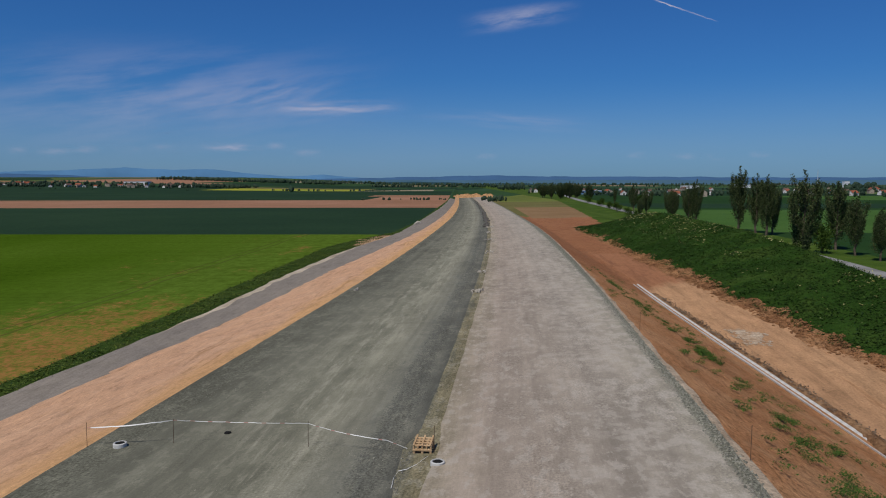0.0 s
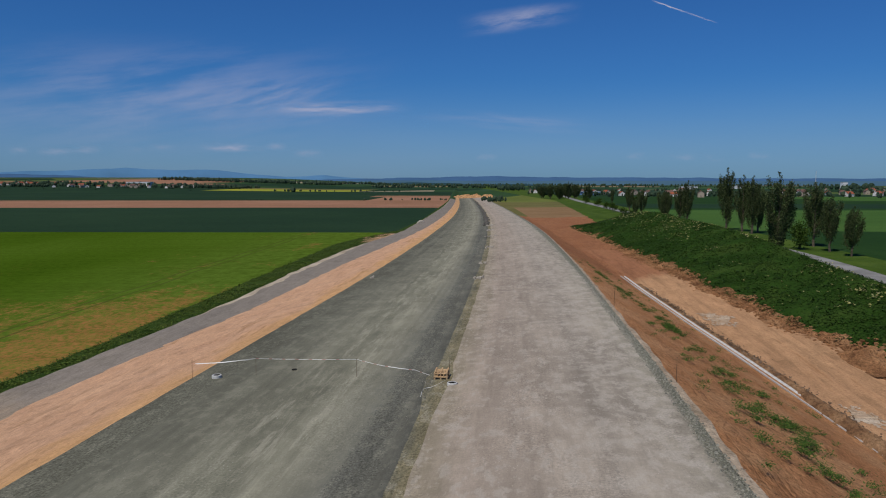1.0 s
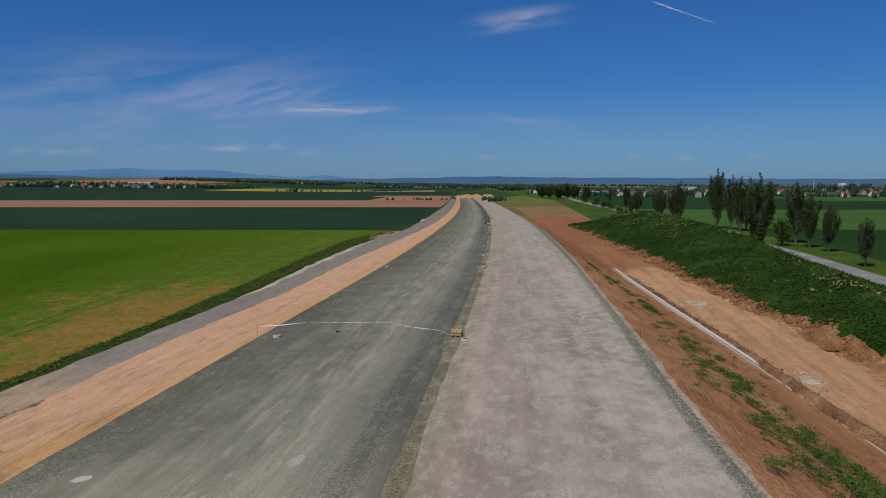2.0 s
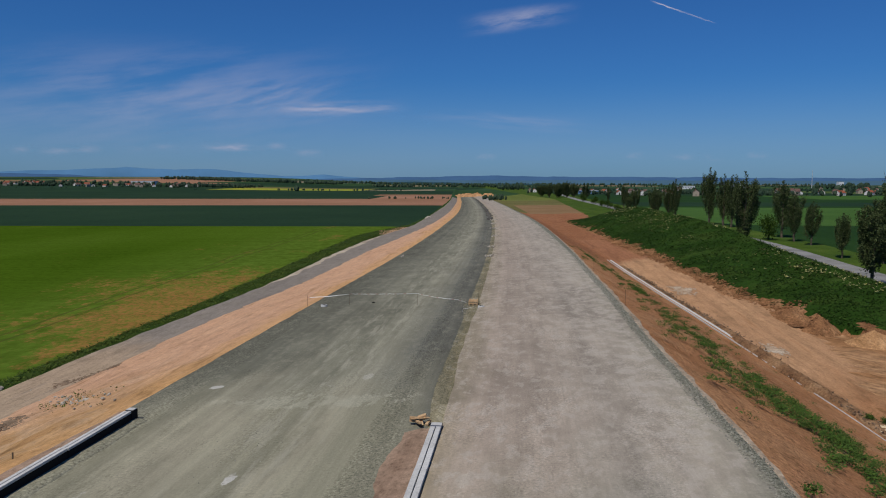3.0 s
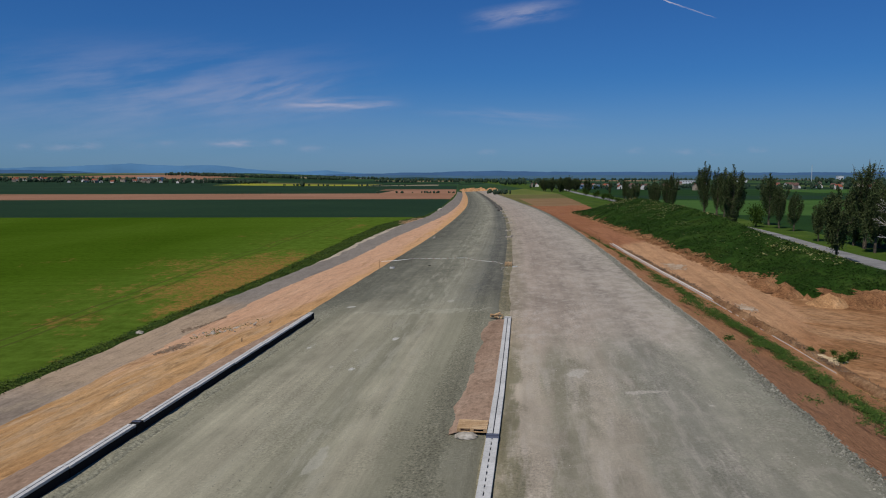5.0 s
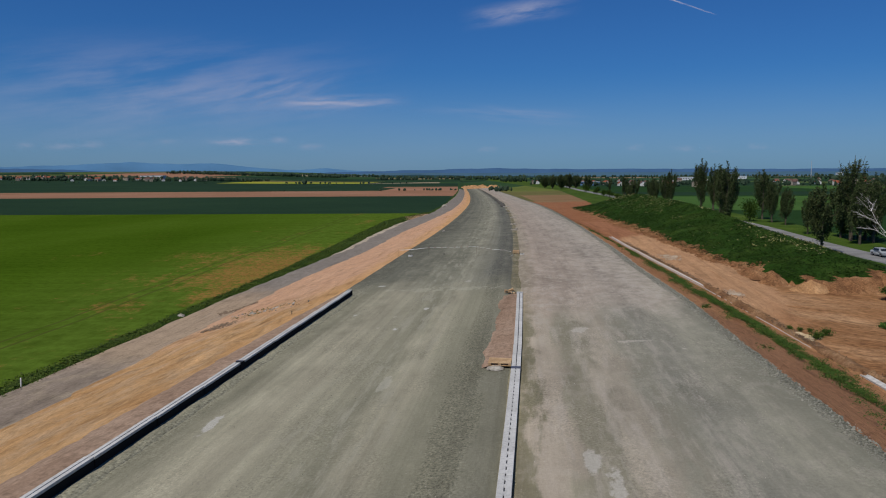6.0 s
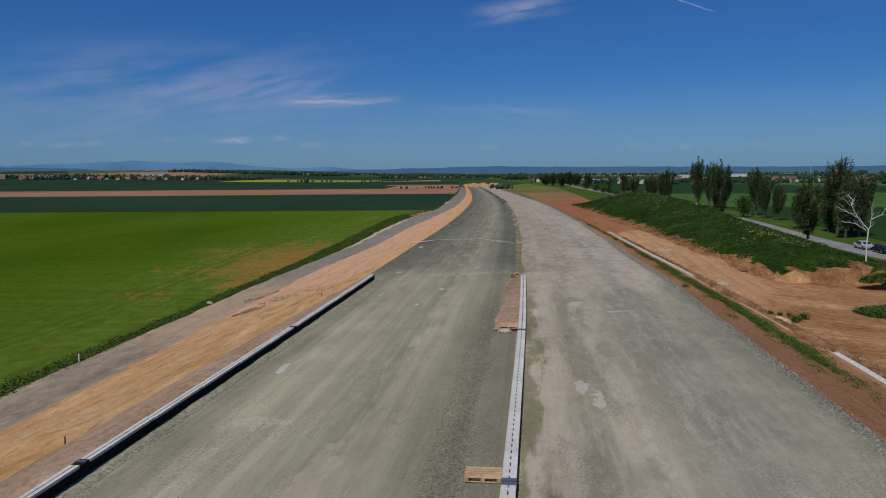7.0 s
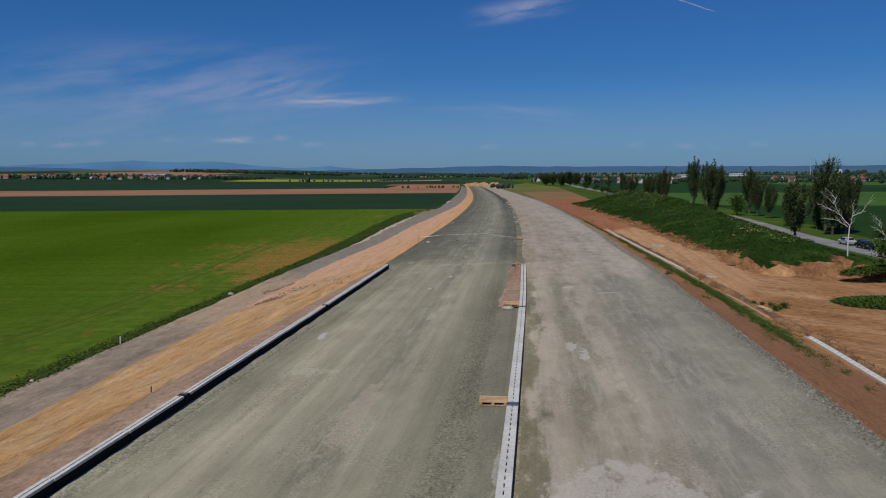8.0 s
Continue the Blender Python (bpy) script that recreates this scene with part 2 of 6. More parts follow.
M = {}
OLIVE, OLIVE_DARK, OLIVE_PALE = (0.25, 0.236, 0.165), (0.205, 0.194, 0.135), (0.325, 0.298, 0.212)
M["gravel_left"] = carriageway_material(
    "grey_green_crushed_stone", -14.5, 0.0,
    [(-14.2, (0.2, 0.19, 0.14)), (-12.0, OLIVE), (-9.5, OLIVE_PALE), (-6.0, OLIVE), (-4.6, OLIVE_PALE), (-3.4, OLIVE), (-2.2, OLIVE_DARK), (-0.6, (0.21, 0.2, 0.145))],
    [(-14.2, (0.124, 0.12, 0.088)), (-11.5, (0.132, 0.128, 0.095)), (-8.8, (0.16, 0.154, 0.113)), (-6.5, (0.178, 0.172, 0.124)), (-4.6, (0.225, 0.214, 0.156)), (-3.2, (0.185, 0.178, 0.135)), (-2.2, (0.12, 0.118, 0.095)), (-0.8, (0.13, 0.125, 0.097))],
    (-4.0, 12.0),
    [(-11.1, -31.8, 0.2, 1.1, (0.47, 0.45, 0.4), 0.7), (-7.15, -14.5, 0.22, 0.8, (0.5, 0.49, 0.45), 0.8), (-10.75, -9.2, 0.2, 0.7, (0.46, 0.45, 0.4), 0.7), (-6.2, -7.9, 0.18, 0.5, (0.5, 0.48, 0.43), 0.75), (-7.9, -10.6, 0.12, 0.5, (0.44, 0.42, 0.36), 0.6),
     (-11.5, 4.1, 0.3, 0.25, (0.5, 0.48, 0.43), 0.7), (-5.8, 3.7, 0.2, 0.4, (0.42, 0.4, 0.34), 0.5), (-4.3, 5.2, 0.25, 0.5, (0.42, 0.4, 0.34), 0.5), (-8.3, -14.2, 0.15, 0.3, (0.42, 0.4, 0.34), 0.5),
     (-5.85, -46.8, 0.42, 4.2, (0.37, 0.31, 0.238), 0.6, 0.7), (-9.5, -39.5, 1.6, 0.7, (0.4, 0.375, 0.28), 0.55), (-6.0, 1.0, 4.0, 1.2, (0.36, 0.345, 0.26), 0.45), (-5.5, -27.0, 0.25, 1.4, (0.4, 0.38, 0.31), 0.45), (-0.3, -53.5, 0.1, 3.4, (0.42, 0.415, 0.37), 0.6)],
    [(-1.9, 1.0), (-13.2, 1.4)], 0.36, (0.17, 0.1, (0.315, 0.296, 0.222), 0.0), 1.8)
M["gravel_right"] = carriageway_material(
    "pale_crushed_stone", 0.0, 12.0,
    [(0.3, (0.2, 0.178, 0.114)), (0.8, (0.205, 0.184, 0.12)), (1.15, (0.345, 0.293, 0.222)), (1.9, (0.33, 0.283, 0.214)), (2.5, (0.242, 0.22, 0.156)), (3.2, (0.24, 0.218, 0.157)), (3.9, (0.318, 0.278, 0.212)), (4.8, (0.32, 0.28, 0.212)), (5.8, (0.236, 0.222, 0.168)), (7.0, (0.224, 0.213, 0.168)), (9.6, (0.242, 0.228, 0.172)), (11.6, (0.19, 0.184, 0.138))],
    [(0.3, (0.285, 0.238, 0.171)), (2.0, (0.325, 0.265, 0.207)), (4.0, (0.306, 0.253, 0.199)), (5.5, (0.333, 0.279, 0.22)), (7.0, (0.306, 0.261, 0.208)), (9.0, (0.316, 0.272, 0.216)), (10.4, (0.31, 0.272, 0.212)), (11.6, (0.27, 0.25, 0.19))],
    (-16.0, -2.0),
    [(2.65, -36.7, 0.25, 0.8, (0.46, 0.43, 0.375), 0.6, 0.9), (3.25, -38.6, 0.25, 0.9, (0.46, 0.43, 0.375), 0.6, 0.9), (3.0, -57.4, 2.7, 4.2, (0.44, 0.4, 0.35), 0.58, 1.0), (3.8, -17.0, 0.6, 0.9, (0.43, 0.4, 0.34), 0.55), (6.3, -20.6, 0.8, 0.25, (0.44, 0.4, 0.34), 0.55), (8.3, -22.7, 0.2, 0.2, (0.46, 0.43, 0.37), 0.6), (4.4, -46.0, 0.3, 4.2, (0.41, 0.375, 0.305), 0.45), (1.4, -36.0, 0.25, 9.0, (0.39, 0.33, 0.255), 0.4), (1.5, -12.0, 0.3, 5.0, (0.4, 0.35, 0.28), 0.45)],
    [(11.4, 0.5)], 0.45, (0.5, 0.14, (0.39, 0.345, 0.286), 0.62), 1.0, ((0.172, 0.168, 0.124), 0.55), (-1.0, 9.0, True))
M["gravel_median"] = carriageway_material(
    "yellowish_gravel", -1.5, 1.5, [(-1.2, (0.24, 0.215, 0.14)), (1.2, (0.27, 0.24, 0.155))], [(-0.8, (0.185, 0.17, 0.115)), (-0.5, (0.19, 0.168, 0.103)), (0.0, (0.19, 0.162, 0.096)), (1.2, (0.21, 0.185, 0.12))], (-4.0, 4.0), (), [(0.0, 2.0)])
M["shoulder"] = two_scale("dusty_gravel_shoulder", (0.27, 0.205, 0.142), (0.37, 0.288, 0.205), (0.44, 0.35, 0.255), 0.4, 5.0, pebble=0.8)
M["orange_sand"] = two_scale("orange_sand_slope", (0.395, 0.214, 0.09), (0.5, 0.292, 0.13), (0.57, 0.365, 0.19), 0.16, 1.1, strength=0.7, dist=0.25, stretch=(1, 0.5, 1), space="UV", ruts=(0.25, 0.14, 0.06), mottle=(0.48, 0.325, 0.19), north=((0.575, 0.342, 0.222), 2.0, 26.0), pebble=0.4, patch=0.62, side=((0.56, 0.315, 0.135), -19.5, -15.5))
M["grey_track"] = two_scale("grey_service_track", (0.2, 0.158, 0.12), (0.275, 0.22, 0.168), (0.36, 0.285, 0.21), 0.15, 2.5, stretch=(1, 0.2, 1), space="UV", ruts=(0.15, 0.125, 0.105), mottle=(0.33, 0.265, 0.185), north=((0.19, 0.172, 0.15), 25.0, 60.0), graded=0.4, pebble=0.4, patch=0.5, band=((0.36, 0.265, 0.175), 2.0, 12.0, 34.0, 50.0))
M["pale_soil"] = two_scale("pale_trampled_soil", (0.3, 0.24, 0.17), (0.42, 0.35, 0.26), (0.5, 0.42, 0.32), 0.3, 3.0, stretch=(1, 0.4, 1), space="UV", pebble=0.4)
M["verge"] = two_scale("weedy_dark_verge", (0.02, 0.042, 0.008), (0.036, 0.065, 0.012), (0.06, 0.078, 0.02), 0.3, 2.5, strength=0.9, dist=0.3)
M["red_soil"] = two_scale("red_brown_soil", (0.33, 0.15, 0.066), (0.41, 0.195, 0.088), (0.47, 0.245, 0.118), 0.12, 3.0, strength=1.0, dist=0.15, stretch=(1, 0.5, 1), space="UV", ruts=(0.2, 0.09, 0.042), rut_pitch=4.5, mottle=(0.45, 0.245, 0.12), pebble=0.9, patch=0.45, band=((0.32, 0.165, 0.09), -300.0, -299.0, -16.0, 0.0), north=((0.245, 0.1, 0.05), 86.0, 118.0))
M["spoil"] = two_scale("freshly_dug_soil", (0.25, 0.12, 0.056), (0.35, 0.175, 0.081), (0.43, 0.235, 0.115), 0.3, 1.6, strength=1.0, dist=0.35, pebble=0.9, patch=0.7)
M["dirt_track"] = two_scale("sandy_dirt_track", (0.22, 0.1, 0.044), (0.32, 0.158, 0.07), (0.44, 0.25, 0.125), 0.14, 1.4, strength=0.7, dist=0.15, stretch=(1, 0.3, 1), space="UV", ruts=(0.27, 0.135, 0.062), mottle=(0.3, 0.135, 0.06), rut_pitch=0.9, graded=0.8, pebble=0.45, patch=0.5, north=((0.46, 0.272, 0.148), 14.0, 40.0), band=((0.26, 0.106, 0.053), 108.0, 114.0, 900.0, 901.0))


def dirt_fan():
    """Rutted soil where lorries swing off the track: long curved wheel marks across it."""
    n = Nodes("rutted_dirt")
    turn = n.put("ShaderNodeMapping", Rotation=(0, 0, radians(38)))
    n.link(n.co.outputs["Object"], turn.inputs["Vector"])
    bend = n.put("ShaderNodeTexNoise", Scale=0.06, Detail=2.0)
    n.link(turn.outputs[0], bend.inputs["Vector"])
    warp = n.mix(1.0, turn.outputs[0], n.mix(1.0, bend.outputs["Color"], (6.0, 9.0, 0.0), "MULTIPLY"), "ADD")

    def run(scale, detail, rough, stretch):
        m = n.put("ShaderNodeMapping", Scale=stretch)
        n.link(warp, m.inputs["Vector"])
        return n.noise(scale, detail, rough, m.outputs[0])

    broad = run(0.12, 6, 0.65, (0.35, 1, 1))
    lines = run(1.0, 6, 0.7, (0.2, 1.5, 1))
    grain = run(1.6, 6, 0.7, (0.6, 1, 1))
    col = n.ramp(broad, [(0.34, (0.23, 0.107, 0.046)), (0.48, (0.335, 0.173, 0.079)), (0.64, (0.45, 0.265, 0.138))])
    col = n.mix(1.0, col, n.ramp(lines, [(0.36, 0.76), (0.46, 0.98), (0.55, 1.0), (0.66, 1.14)]), "MULTIPLY")
    col = n.mix(0.9, col, n.ramp(grain, [(0.36, 0.6), (0.5, 0.97), (0.62, 1.2)]), "MULTIPLY")
    return n.finish(col, 0.95, n.math("ADD", grain, n.math("MULTIPLY", lines, 1.5)), 1.0, 0.3, spec=0.03)


M["dirt_fan"] = dirt_fan()
M["mound_tan"] = two_scale("tan_sandy_soil", (0.35, 0.19, 0.085), (0.45, 0.25, 0.117), (0.52, 0.31, 0.155), 0.4, 2.0, strength=0.9, dist=0.2, pebble=0.6, patch=0.4)
M["dug"] = two_scale("dark_dug_clods", (0.15, 0.105, 0.07), (0.2, 0.142, 0.096), (0.27, 0.195, 0.135), 0.6, 3.0, pebble=0.5)
M["ridge_soil"] = two_scale("crumbled_ridge_soil", (0.15, 0.08, 0.042), (0.24, 0.135, 0.07), (0.34, 0.21, 0.115), 0.5, 3.0, strength=1.0, dist=0.15, pebble=0.8)
M["heap_green"] = two_scale("weed_grown_topsoil", (0.016, 0.04, 0.006), (0.026, 0.06, 0.009), (0.05, 0.084, 0.016), 0.12, 1.3, strength=1.0, dist=0.4)
M["grass"] = two_scale("roadside_grass", (0.036, 0.066, 0.009), (0.054, 0.092, 0.013), (0.08, 0.115, 0.02), 0.07, 1.5, strength=0.6, dist=0.2)


def field_bright():
    """Young cereal with wheel tracks along the road and thin patches near the verge."""
    n = Nodes("young_cereal_field")
    u = n.axis("UV", "X")
    broad = n.noise(0.03, 4, 0.6, n.mapped("UV", (1, 0.3, 1)))
    grain = n.noise(0.9, 7, 0.8, n.co.outputs["UV"])
    col = n.ramp(broad, [(0.34, (0.043, 0.084, 0.0055)), (0.5, (0.052, 0.098, 0.007)), (0.66, (0.063, 0.112, 0.01))])
    col = n.mix(0.6, col, n.ramp(grain, [(0.36, 0.4), (0.55, 1.0)]), "MULTIPLY")
    s = n.axis("UV", "Y")
    near = n.step(u, -78.0, -44.0)
    stretch = n.math("MULTIPLY", n.step(s, 22.0, 60.0), n.math("SUBTRACT", 1.0, n.step(s, 78.0, 118.0)))
    bare = n.math("ADD", n.math("MULTIPLY", n.noise(0.1, 6, 0.7, n.mapped("UV", (1.0, 0.5, 1))), 0.6), n.math("MULTIPLY", n.noise(0.8, 7, 0.8, n.mapped("UV", (1.0, 0.8, 1))), 0.4))
    pull = n.math("MULTIPLY", near, n.math("ADD", n.math("MULTIPLY", stretch, 0.13), 0.04))
    thin = n.step(n.math("ADD", bare, pull), 0.585, 0.69)
    leafy = n.noise(0.5, 6, 0.75, n.mapped("UV", (1.0, 0.6, 1)))
    light = n.mix(0.75, (0.096, 0.15, 0.021), n.ramp(leafy, [(0.36, 0.42), (0.5, 0.85), (0.62, 1.15)]), "MULTIPLY")
    col = n.mix(n.math("MULTIPLY", near, 0.62), col, light)
    tuft = n.ramp(n.noise(1.6, 6, 0.8, n.mapped("UV", (1.0, 0.7, 1))), [(0.42, 1.0), (0.58, 0.2)])
    col = n.mix(n.math("MULTIPLY", n.math("MULTIPLY", thin, tuft), 0.85), col, (0.3, 0.128, 0.046))
    # faint drill rows across the field and two pairs of wheel lines along it
    drill = n.noise(1.0, 3, 0.6, n.mapped("UV", (0.01, 0.5, 1)))
    col = n.mix(1.0, col, n.ramp(drill, [(0.38, 0.93), (0.5, 1.0), (0.62, 1.06)]), "MULTIPLY")
    sway = n.math("MULTIPLY", n.math("SUBTRACT", n.noise(0.02, 2, 0.5, n.mapped("UV", (0.0, 1, 1))), 0.5), 5.0)
    for at in (-51.6, -53.6):
        away = n.math("ABSOLUTE", n.math("SUBTRACT", n.math("ADD", u, sway), at))
        line = n.math("MULTIPLY", n.math("SUBTRACT", 1.0, n.step(away, 0.1, 0.32)), n.step(leafy, 0.33, 0.5))
        col = n.mix(n.math("MULTIPLY", line, 0.6), col, (0.055, 0.05, 0.015))
    return n.finish(col, 0.9, grain, 0.6, 0.15, spec=0.0)


M["field_bright"] = field_bright()
M["field_dark"] = two_scale("dark_cereal_field", (0.015, 0.034, 0.016), (0.018, 0.04, 0.018), (0.023, 0.047, 0.021), 0.008, 0.6, strength=0.3, dist=0.1)
M["field_brown"] = two_scale("ploughed_field", (0.24, 0.125, 0.07), (0.28, 0.145, 0.085), (0.32, 0.175, 0.11), 0.01, 0.5, strength=0.3, dist=0.1)
M["field_olive"] = two_scale("olive_stubble_field", (0.11, 0.1, 0.035), (0.13, 0.12, 0.04), (0.16, 0.14, 0.055), 0.02, 0.6)
M["field_mid"] = two_scale("green_cereal_field", (0.015, 0.04, 0.009), (0.018, 0.046, 0.01), (0.024, 0.054, 0.013), 0.02, 0.8)
M["field_pale"] = two_scale("pale_green_cereal_field", (0.043, 0.094, 0.018), (0.05, 0.106, 0.021), (0.06, 0.118, 0.025), 0.02, 0.8)
M["field_tan"] = two_scale("tan_bare_field", (0.19, 0.115, 0.055), (0.22, 0.135, 0.066), (0.25, 0.16, 0.08), 0.03, 0.8)
M["rapeseed"] = two_scale("rapeseed_in_flower", (0.19, 0.21, 0.025), (0.25, 0.255, 0.03), (0.29, 0.28, 0.035), 0.01, 0.5)


def plain_material():
    """Far country: a patchwork of long fields in crop, fallow and meadow colours."""
    n = Nodes("far_meadows_and_fields")
    cells = n.put("ShaderNodeTexVoronoi", Scale=1.0, Randomness=0.9)
    n.link(n.mapped("Object", (0.0042, 0.0021, 0.0)), cells.inputs["Vector"])
    tone = n.nt.nodes.new("ShaderNodeSeparateColor")
    n.link(cells.outputs["Color"], tone.inputs[0])
    ramp = n.ramp(tone.outputs[0], [(0.0, (0.018, 0.04, 0.018)), (0.3, (0.03, 0.062, 0.022)), (0.5, (0.07, 0.1, 0.03)), (0.62, (0.2, 0.14, 0.085)), (0.72, (0.035, 0.07, 0.03)), (0.86, (0.24, 0.2, 0.13)), (0.94, (0.05, 0.09, 0.03))])
    ramp.node.color_ramp.interpolation = "CONSTANT"
    grain = n.noise(0.03, 6, 0.7)
    col = n.mix(0.6, ramp, n.ramp(grain, [(0.3, 0.6), (0.5, 0.95), (0.7, 1.1)]), "MULTIPLY")
    return n.finish(col, 0.95, spec=0.02)


M["plain"] = plain_material()
M["field_lime"] = two_scale("yellow_green_meadow", (0.1, 0.12, 0.028), (0.125, 0.145, 0.033), (0.15, 0.17, 0.043), 0.02, 0.6)
M["asphalt"] = two_scale("worn_asphalt", (0.17, 0.166, 0.158), (0.22, 0.215, 0.205), (0.26, 0.255, 0.245), 0.2, 5.0)
M["concrete"] = two_scale("pale_precast_concrete", (0.4, 0.39, 0.37), (0.5, 0.49, 0.46), (0.57, 0.56, 0.53), 0.5, 9.0, rough=0.85, strength=0.2, dist=0.02)


def simple(name, color, rough=0.7, metal=0.0, vary=0.2, scale=4.0):
    n = Nodes(name)
    c = n.mix(1.0, color, n.ramp(n.noise(scale, 4), [(0.25, 1.0 - vary), (0.75, 1.0)]), "MULTIPLY")
    return n.finish(c, rough, metal=metal, spec=0.05 if rough > 0.9 else 0.3)


M["matt_black"] = simple("matt_black_finish", (0.02, 0.019, 0.018), 0.95)
M["slot_shade"] = simple("slot_shadow_gap", (0.02, 0.02, 0.022), 0.9)
M["box_blue"] = simple("blue_grey_inspection_box", (0.09, 0.1, 0.14), 0.7)
M["wood"] = two_scale("raw_pallet_wood", (0.36, 0.23, 0.12), (0.47, 0.31, 0.17), (0.55, 0.39, 0.23), 2.0, 18.0, rough=0.8, strength=0.2, dist=0.01)
M["rust"] = simple("rusty_rod", (0.09, 0.05, 0.03), 0.8)
M["white_paint"] = simple("white_paint", (0.75, 0.74, 0.7), 0.6)
M["red_paint"] = simple("red_tape", (0.6, 0.05, 0.04), 0.6)
M["stone"] = two_scale("pale_rubble", (0.25, 0.22, 0.18), (0.36, 0.32, 0.26), (0.5, 0.46, 0.4), 1.5, 8.0)
M["bark"] = two_scale("grey_brown_bark", (0.07, 0.055, 0.04), (0.11, 0.09, 0.065), (0.15, 0.125, 0.1), 1.5, 9.0)
M["birch_bark"] = two_scale("bleached_bare_wood", (0.5, 0.47, 0.42), (0.62, 0.6, 0.55), (0.7, 0.68, 0.64), 1.0, 7.0)


def leaf_material(name, dark, light):
    n = Nodes(name)
    g = n.nt.nodes.new("ShaderNodeNewGeometry")
    col = n.mix(g.outputs["Random Per Island"], dark, light)
    col = n.mix(0.5, col, n.ramp(n.noise(0.5, 3), [(0.3, 0.6), (0.7, 1.0)]), "MULTIPLY")
    m = n.finish(col, 0.7, spec=0.08)
    return m


M["poplar_leaf"] = leaf_material("poplar_leaves", (0.026, 0.042, 0.013), (0.09, 0.115, 0.043))
M["bush_leaf"] = leaf_material("bush_leaves", (0.018, 0.042, 0.005), (0.056, 0.096, 0.013))
M["heap_leaf"] = leaf_material("heap_weed_leaves", (0.014, 0.034, 0.005), (0.036, 0.067, 0.01))
M["weed_leaf"] = leaf_material("weed_leaves", (0.03, 0.06, 0.01), (0.075, 0.13, 0.022))
M["wood_far"] = leaf_material("woodland_crowns", (0.022, 0.042, 0.026), (0.048, 0.074, 0.042))
M["verge_leaf"] = leaf_material("verge_weed_leaves", (0.03, 0.055, 0.008), (0.09, 0.125, 0.02))


# ---------------------------------------------------------------- builders
def mesh_object(name, verts, faces, mats, parent=None, label="", index=None, uv=None, smooth=False):
    me = bpy.data.meshes.new(name)
    me.from_pydata([tuple(v) for v in verts], [], [tuple(f) for f in faces])
    for m in (mats if isinstance(mats, (list, tuple)) else [mats]):
        me.materials.append(m)
    if index is not None:
        me.polygons.foreach_set("material_index", np.asarray(index, dtype=np.int32))
    if uv is not None:
        layer = me.uv_layers.new(name="UVMap")
        loops = np.empty(len(me.loops), dtype=np.int32)
        me.loops.foreach_get("vertex_index", loops)
        layer.data.foreach_set("uv", np.asarray(uv, dtype=np.float32)[loops].ravel())
    if smooth:
        me.polygons.foreach_set("use_smooth", np.ones(len(me.polygons), dtype=bool))
    me.update()
    ob = new(name, me)
    if parent:
        ob.parent = parent
    if label:
        ob["label"] = label
    return ob


def part(name, bm, material, parent=None, label=""):
    me = bpy.data.meshes.new(name)
    bm.to_mesh(me)
    bm.free()
    me.materials.append(material)
    ob = new(name, me)
    if parent:
        ob.parent = parent
    if label:
        ob["label"] = label
    return ob


def box(bm, size, at, turn=(0, 0, 0), bevel=0.0):
    """Adds a box to bm, its middle at the given place."""
    r = bmesh.ops.create_cube(bm, size=1.0, matrix=pose(*at, *turn) @ Matrix.Diagonal((*size, 1)))
    if bevel:
        edges = list({e for v in r["verts"] for e in v.link_edges})
        bmesh.ops.bevel(bm, geom=edges, offset=bevel, segments=1, affect="EDGES")
    return bm


def rod(bm, a, b, r0, r1, sides=6):
    a, b = Vector(a), Vector(b)
    d = b - a
    m = Matrix.Translation((a + b) / 2) @ d.to_track_quat("Z", "Y").to_matrix().to_4x4()
    bmesh.ops.create_cone(bm, cap_ends=True, segments=sides, radius1=r0, radius2=r1, depth=d.length, matrix=m)
    return bm


# ---------------------------------------------------------------- the plan
LINE_Y = [-400, -54, -25.3, -3.4, 28, 51, 74, 118, 160, 231, 356, 586, 850]
LINE_X = [-46, -9.4, -6.2, -3.5, -0.5, 1.6, 3.6, 7.0, 10.2, 14.4, 20.0, 27.0, 31.0]
ROAD_Z = ([-400, -90, -42, -3, 28, 85, 206, 314, 530, 800, 1200], [2.5, 0.65, 0.5, 0.3, 0.1, -0.8, -2.2, -3.8, -5.8, -7.0, -7.5])
CURVE = np.polyfit(LINE_Y[1:-1], LINE_X[1:-1], 4)


def line_x(y):
    """Plan of the line between the two carriageways."""
    y = np.asarray(y, dtype=float)
    near = np.polyval(CURVE, np.clip(y, -60, 590))
    return near + np.where(y < -60, (y + 60) * 0.12, 0) + np.where(y > 590, (y - 590) * 0.02, 0)


def smooth_interp(y, ys, vs, w=6.0):
    y = np.asarray(y, dtype=float)
    return sum(np.interp(y + d, ys, vs) for d in (-2 * w, -w, 0, w, 2 * w)) / 5


def road_z(y, u=0.0):
    """Height of the road's formation; it falls to the left."""
    return smooth_interp(y, *ROAD_Z) + 0.035 * np.clip(u, -16, 16)


LEFT_Z = ([-400, -50, 0, 30, 50, 115, 210, 417, 700, 1200], [-8, -7.8, -7.7, -7.6, -7, -5.5, -4.6, -4.4, -5.5, -6])
HEAP_Z = ([-400, 20, 26, 50, 66, 80, 102, 200, 400, 800], [-9.2, -8.9, -8.9, -7.9, -6.6, -6, -4.8, -3.6, -4.2, -7])
TOE_Z = ([-400, 6, 16, 30, 45, 55, 65, 75, 85, 95, 105, 120, 200, 400, 800], [-9.2, -8.95, -8.8, -8.1, -7.4, -7.0, -6.7, -6.4, -6.05, -5.7, -5.4, -4.7, -3.6, -4.2, -7])


def left_z(y):
    return smooth_interp(y, *LEFT_Z)


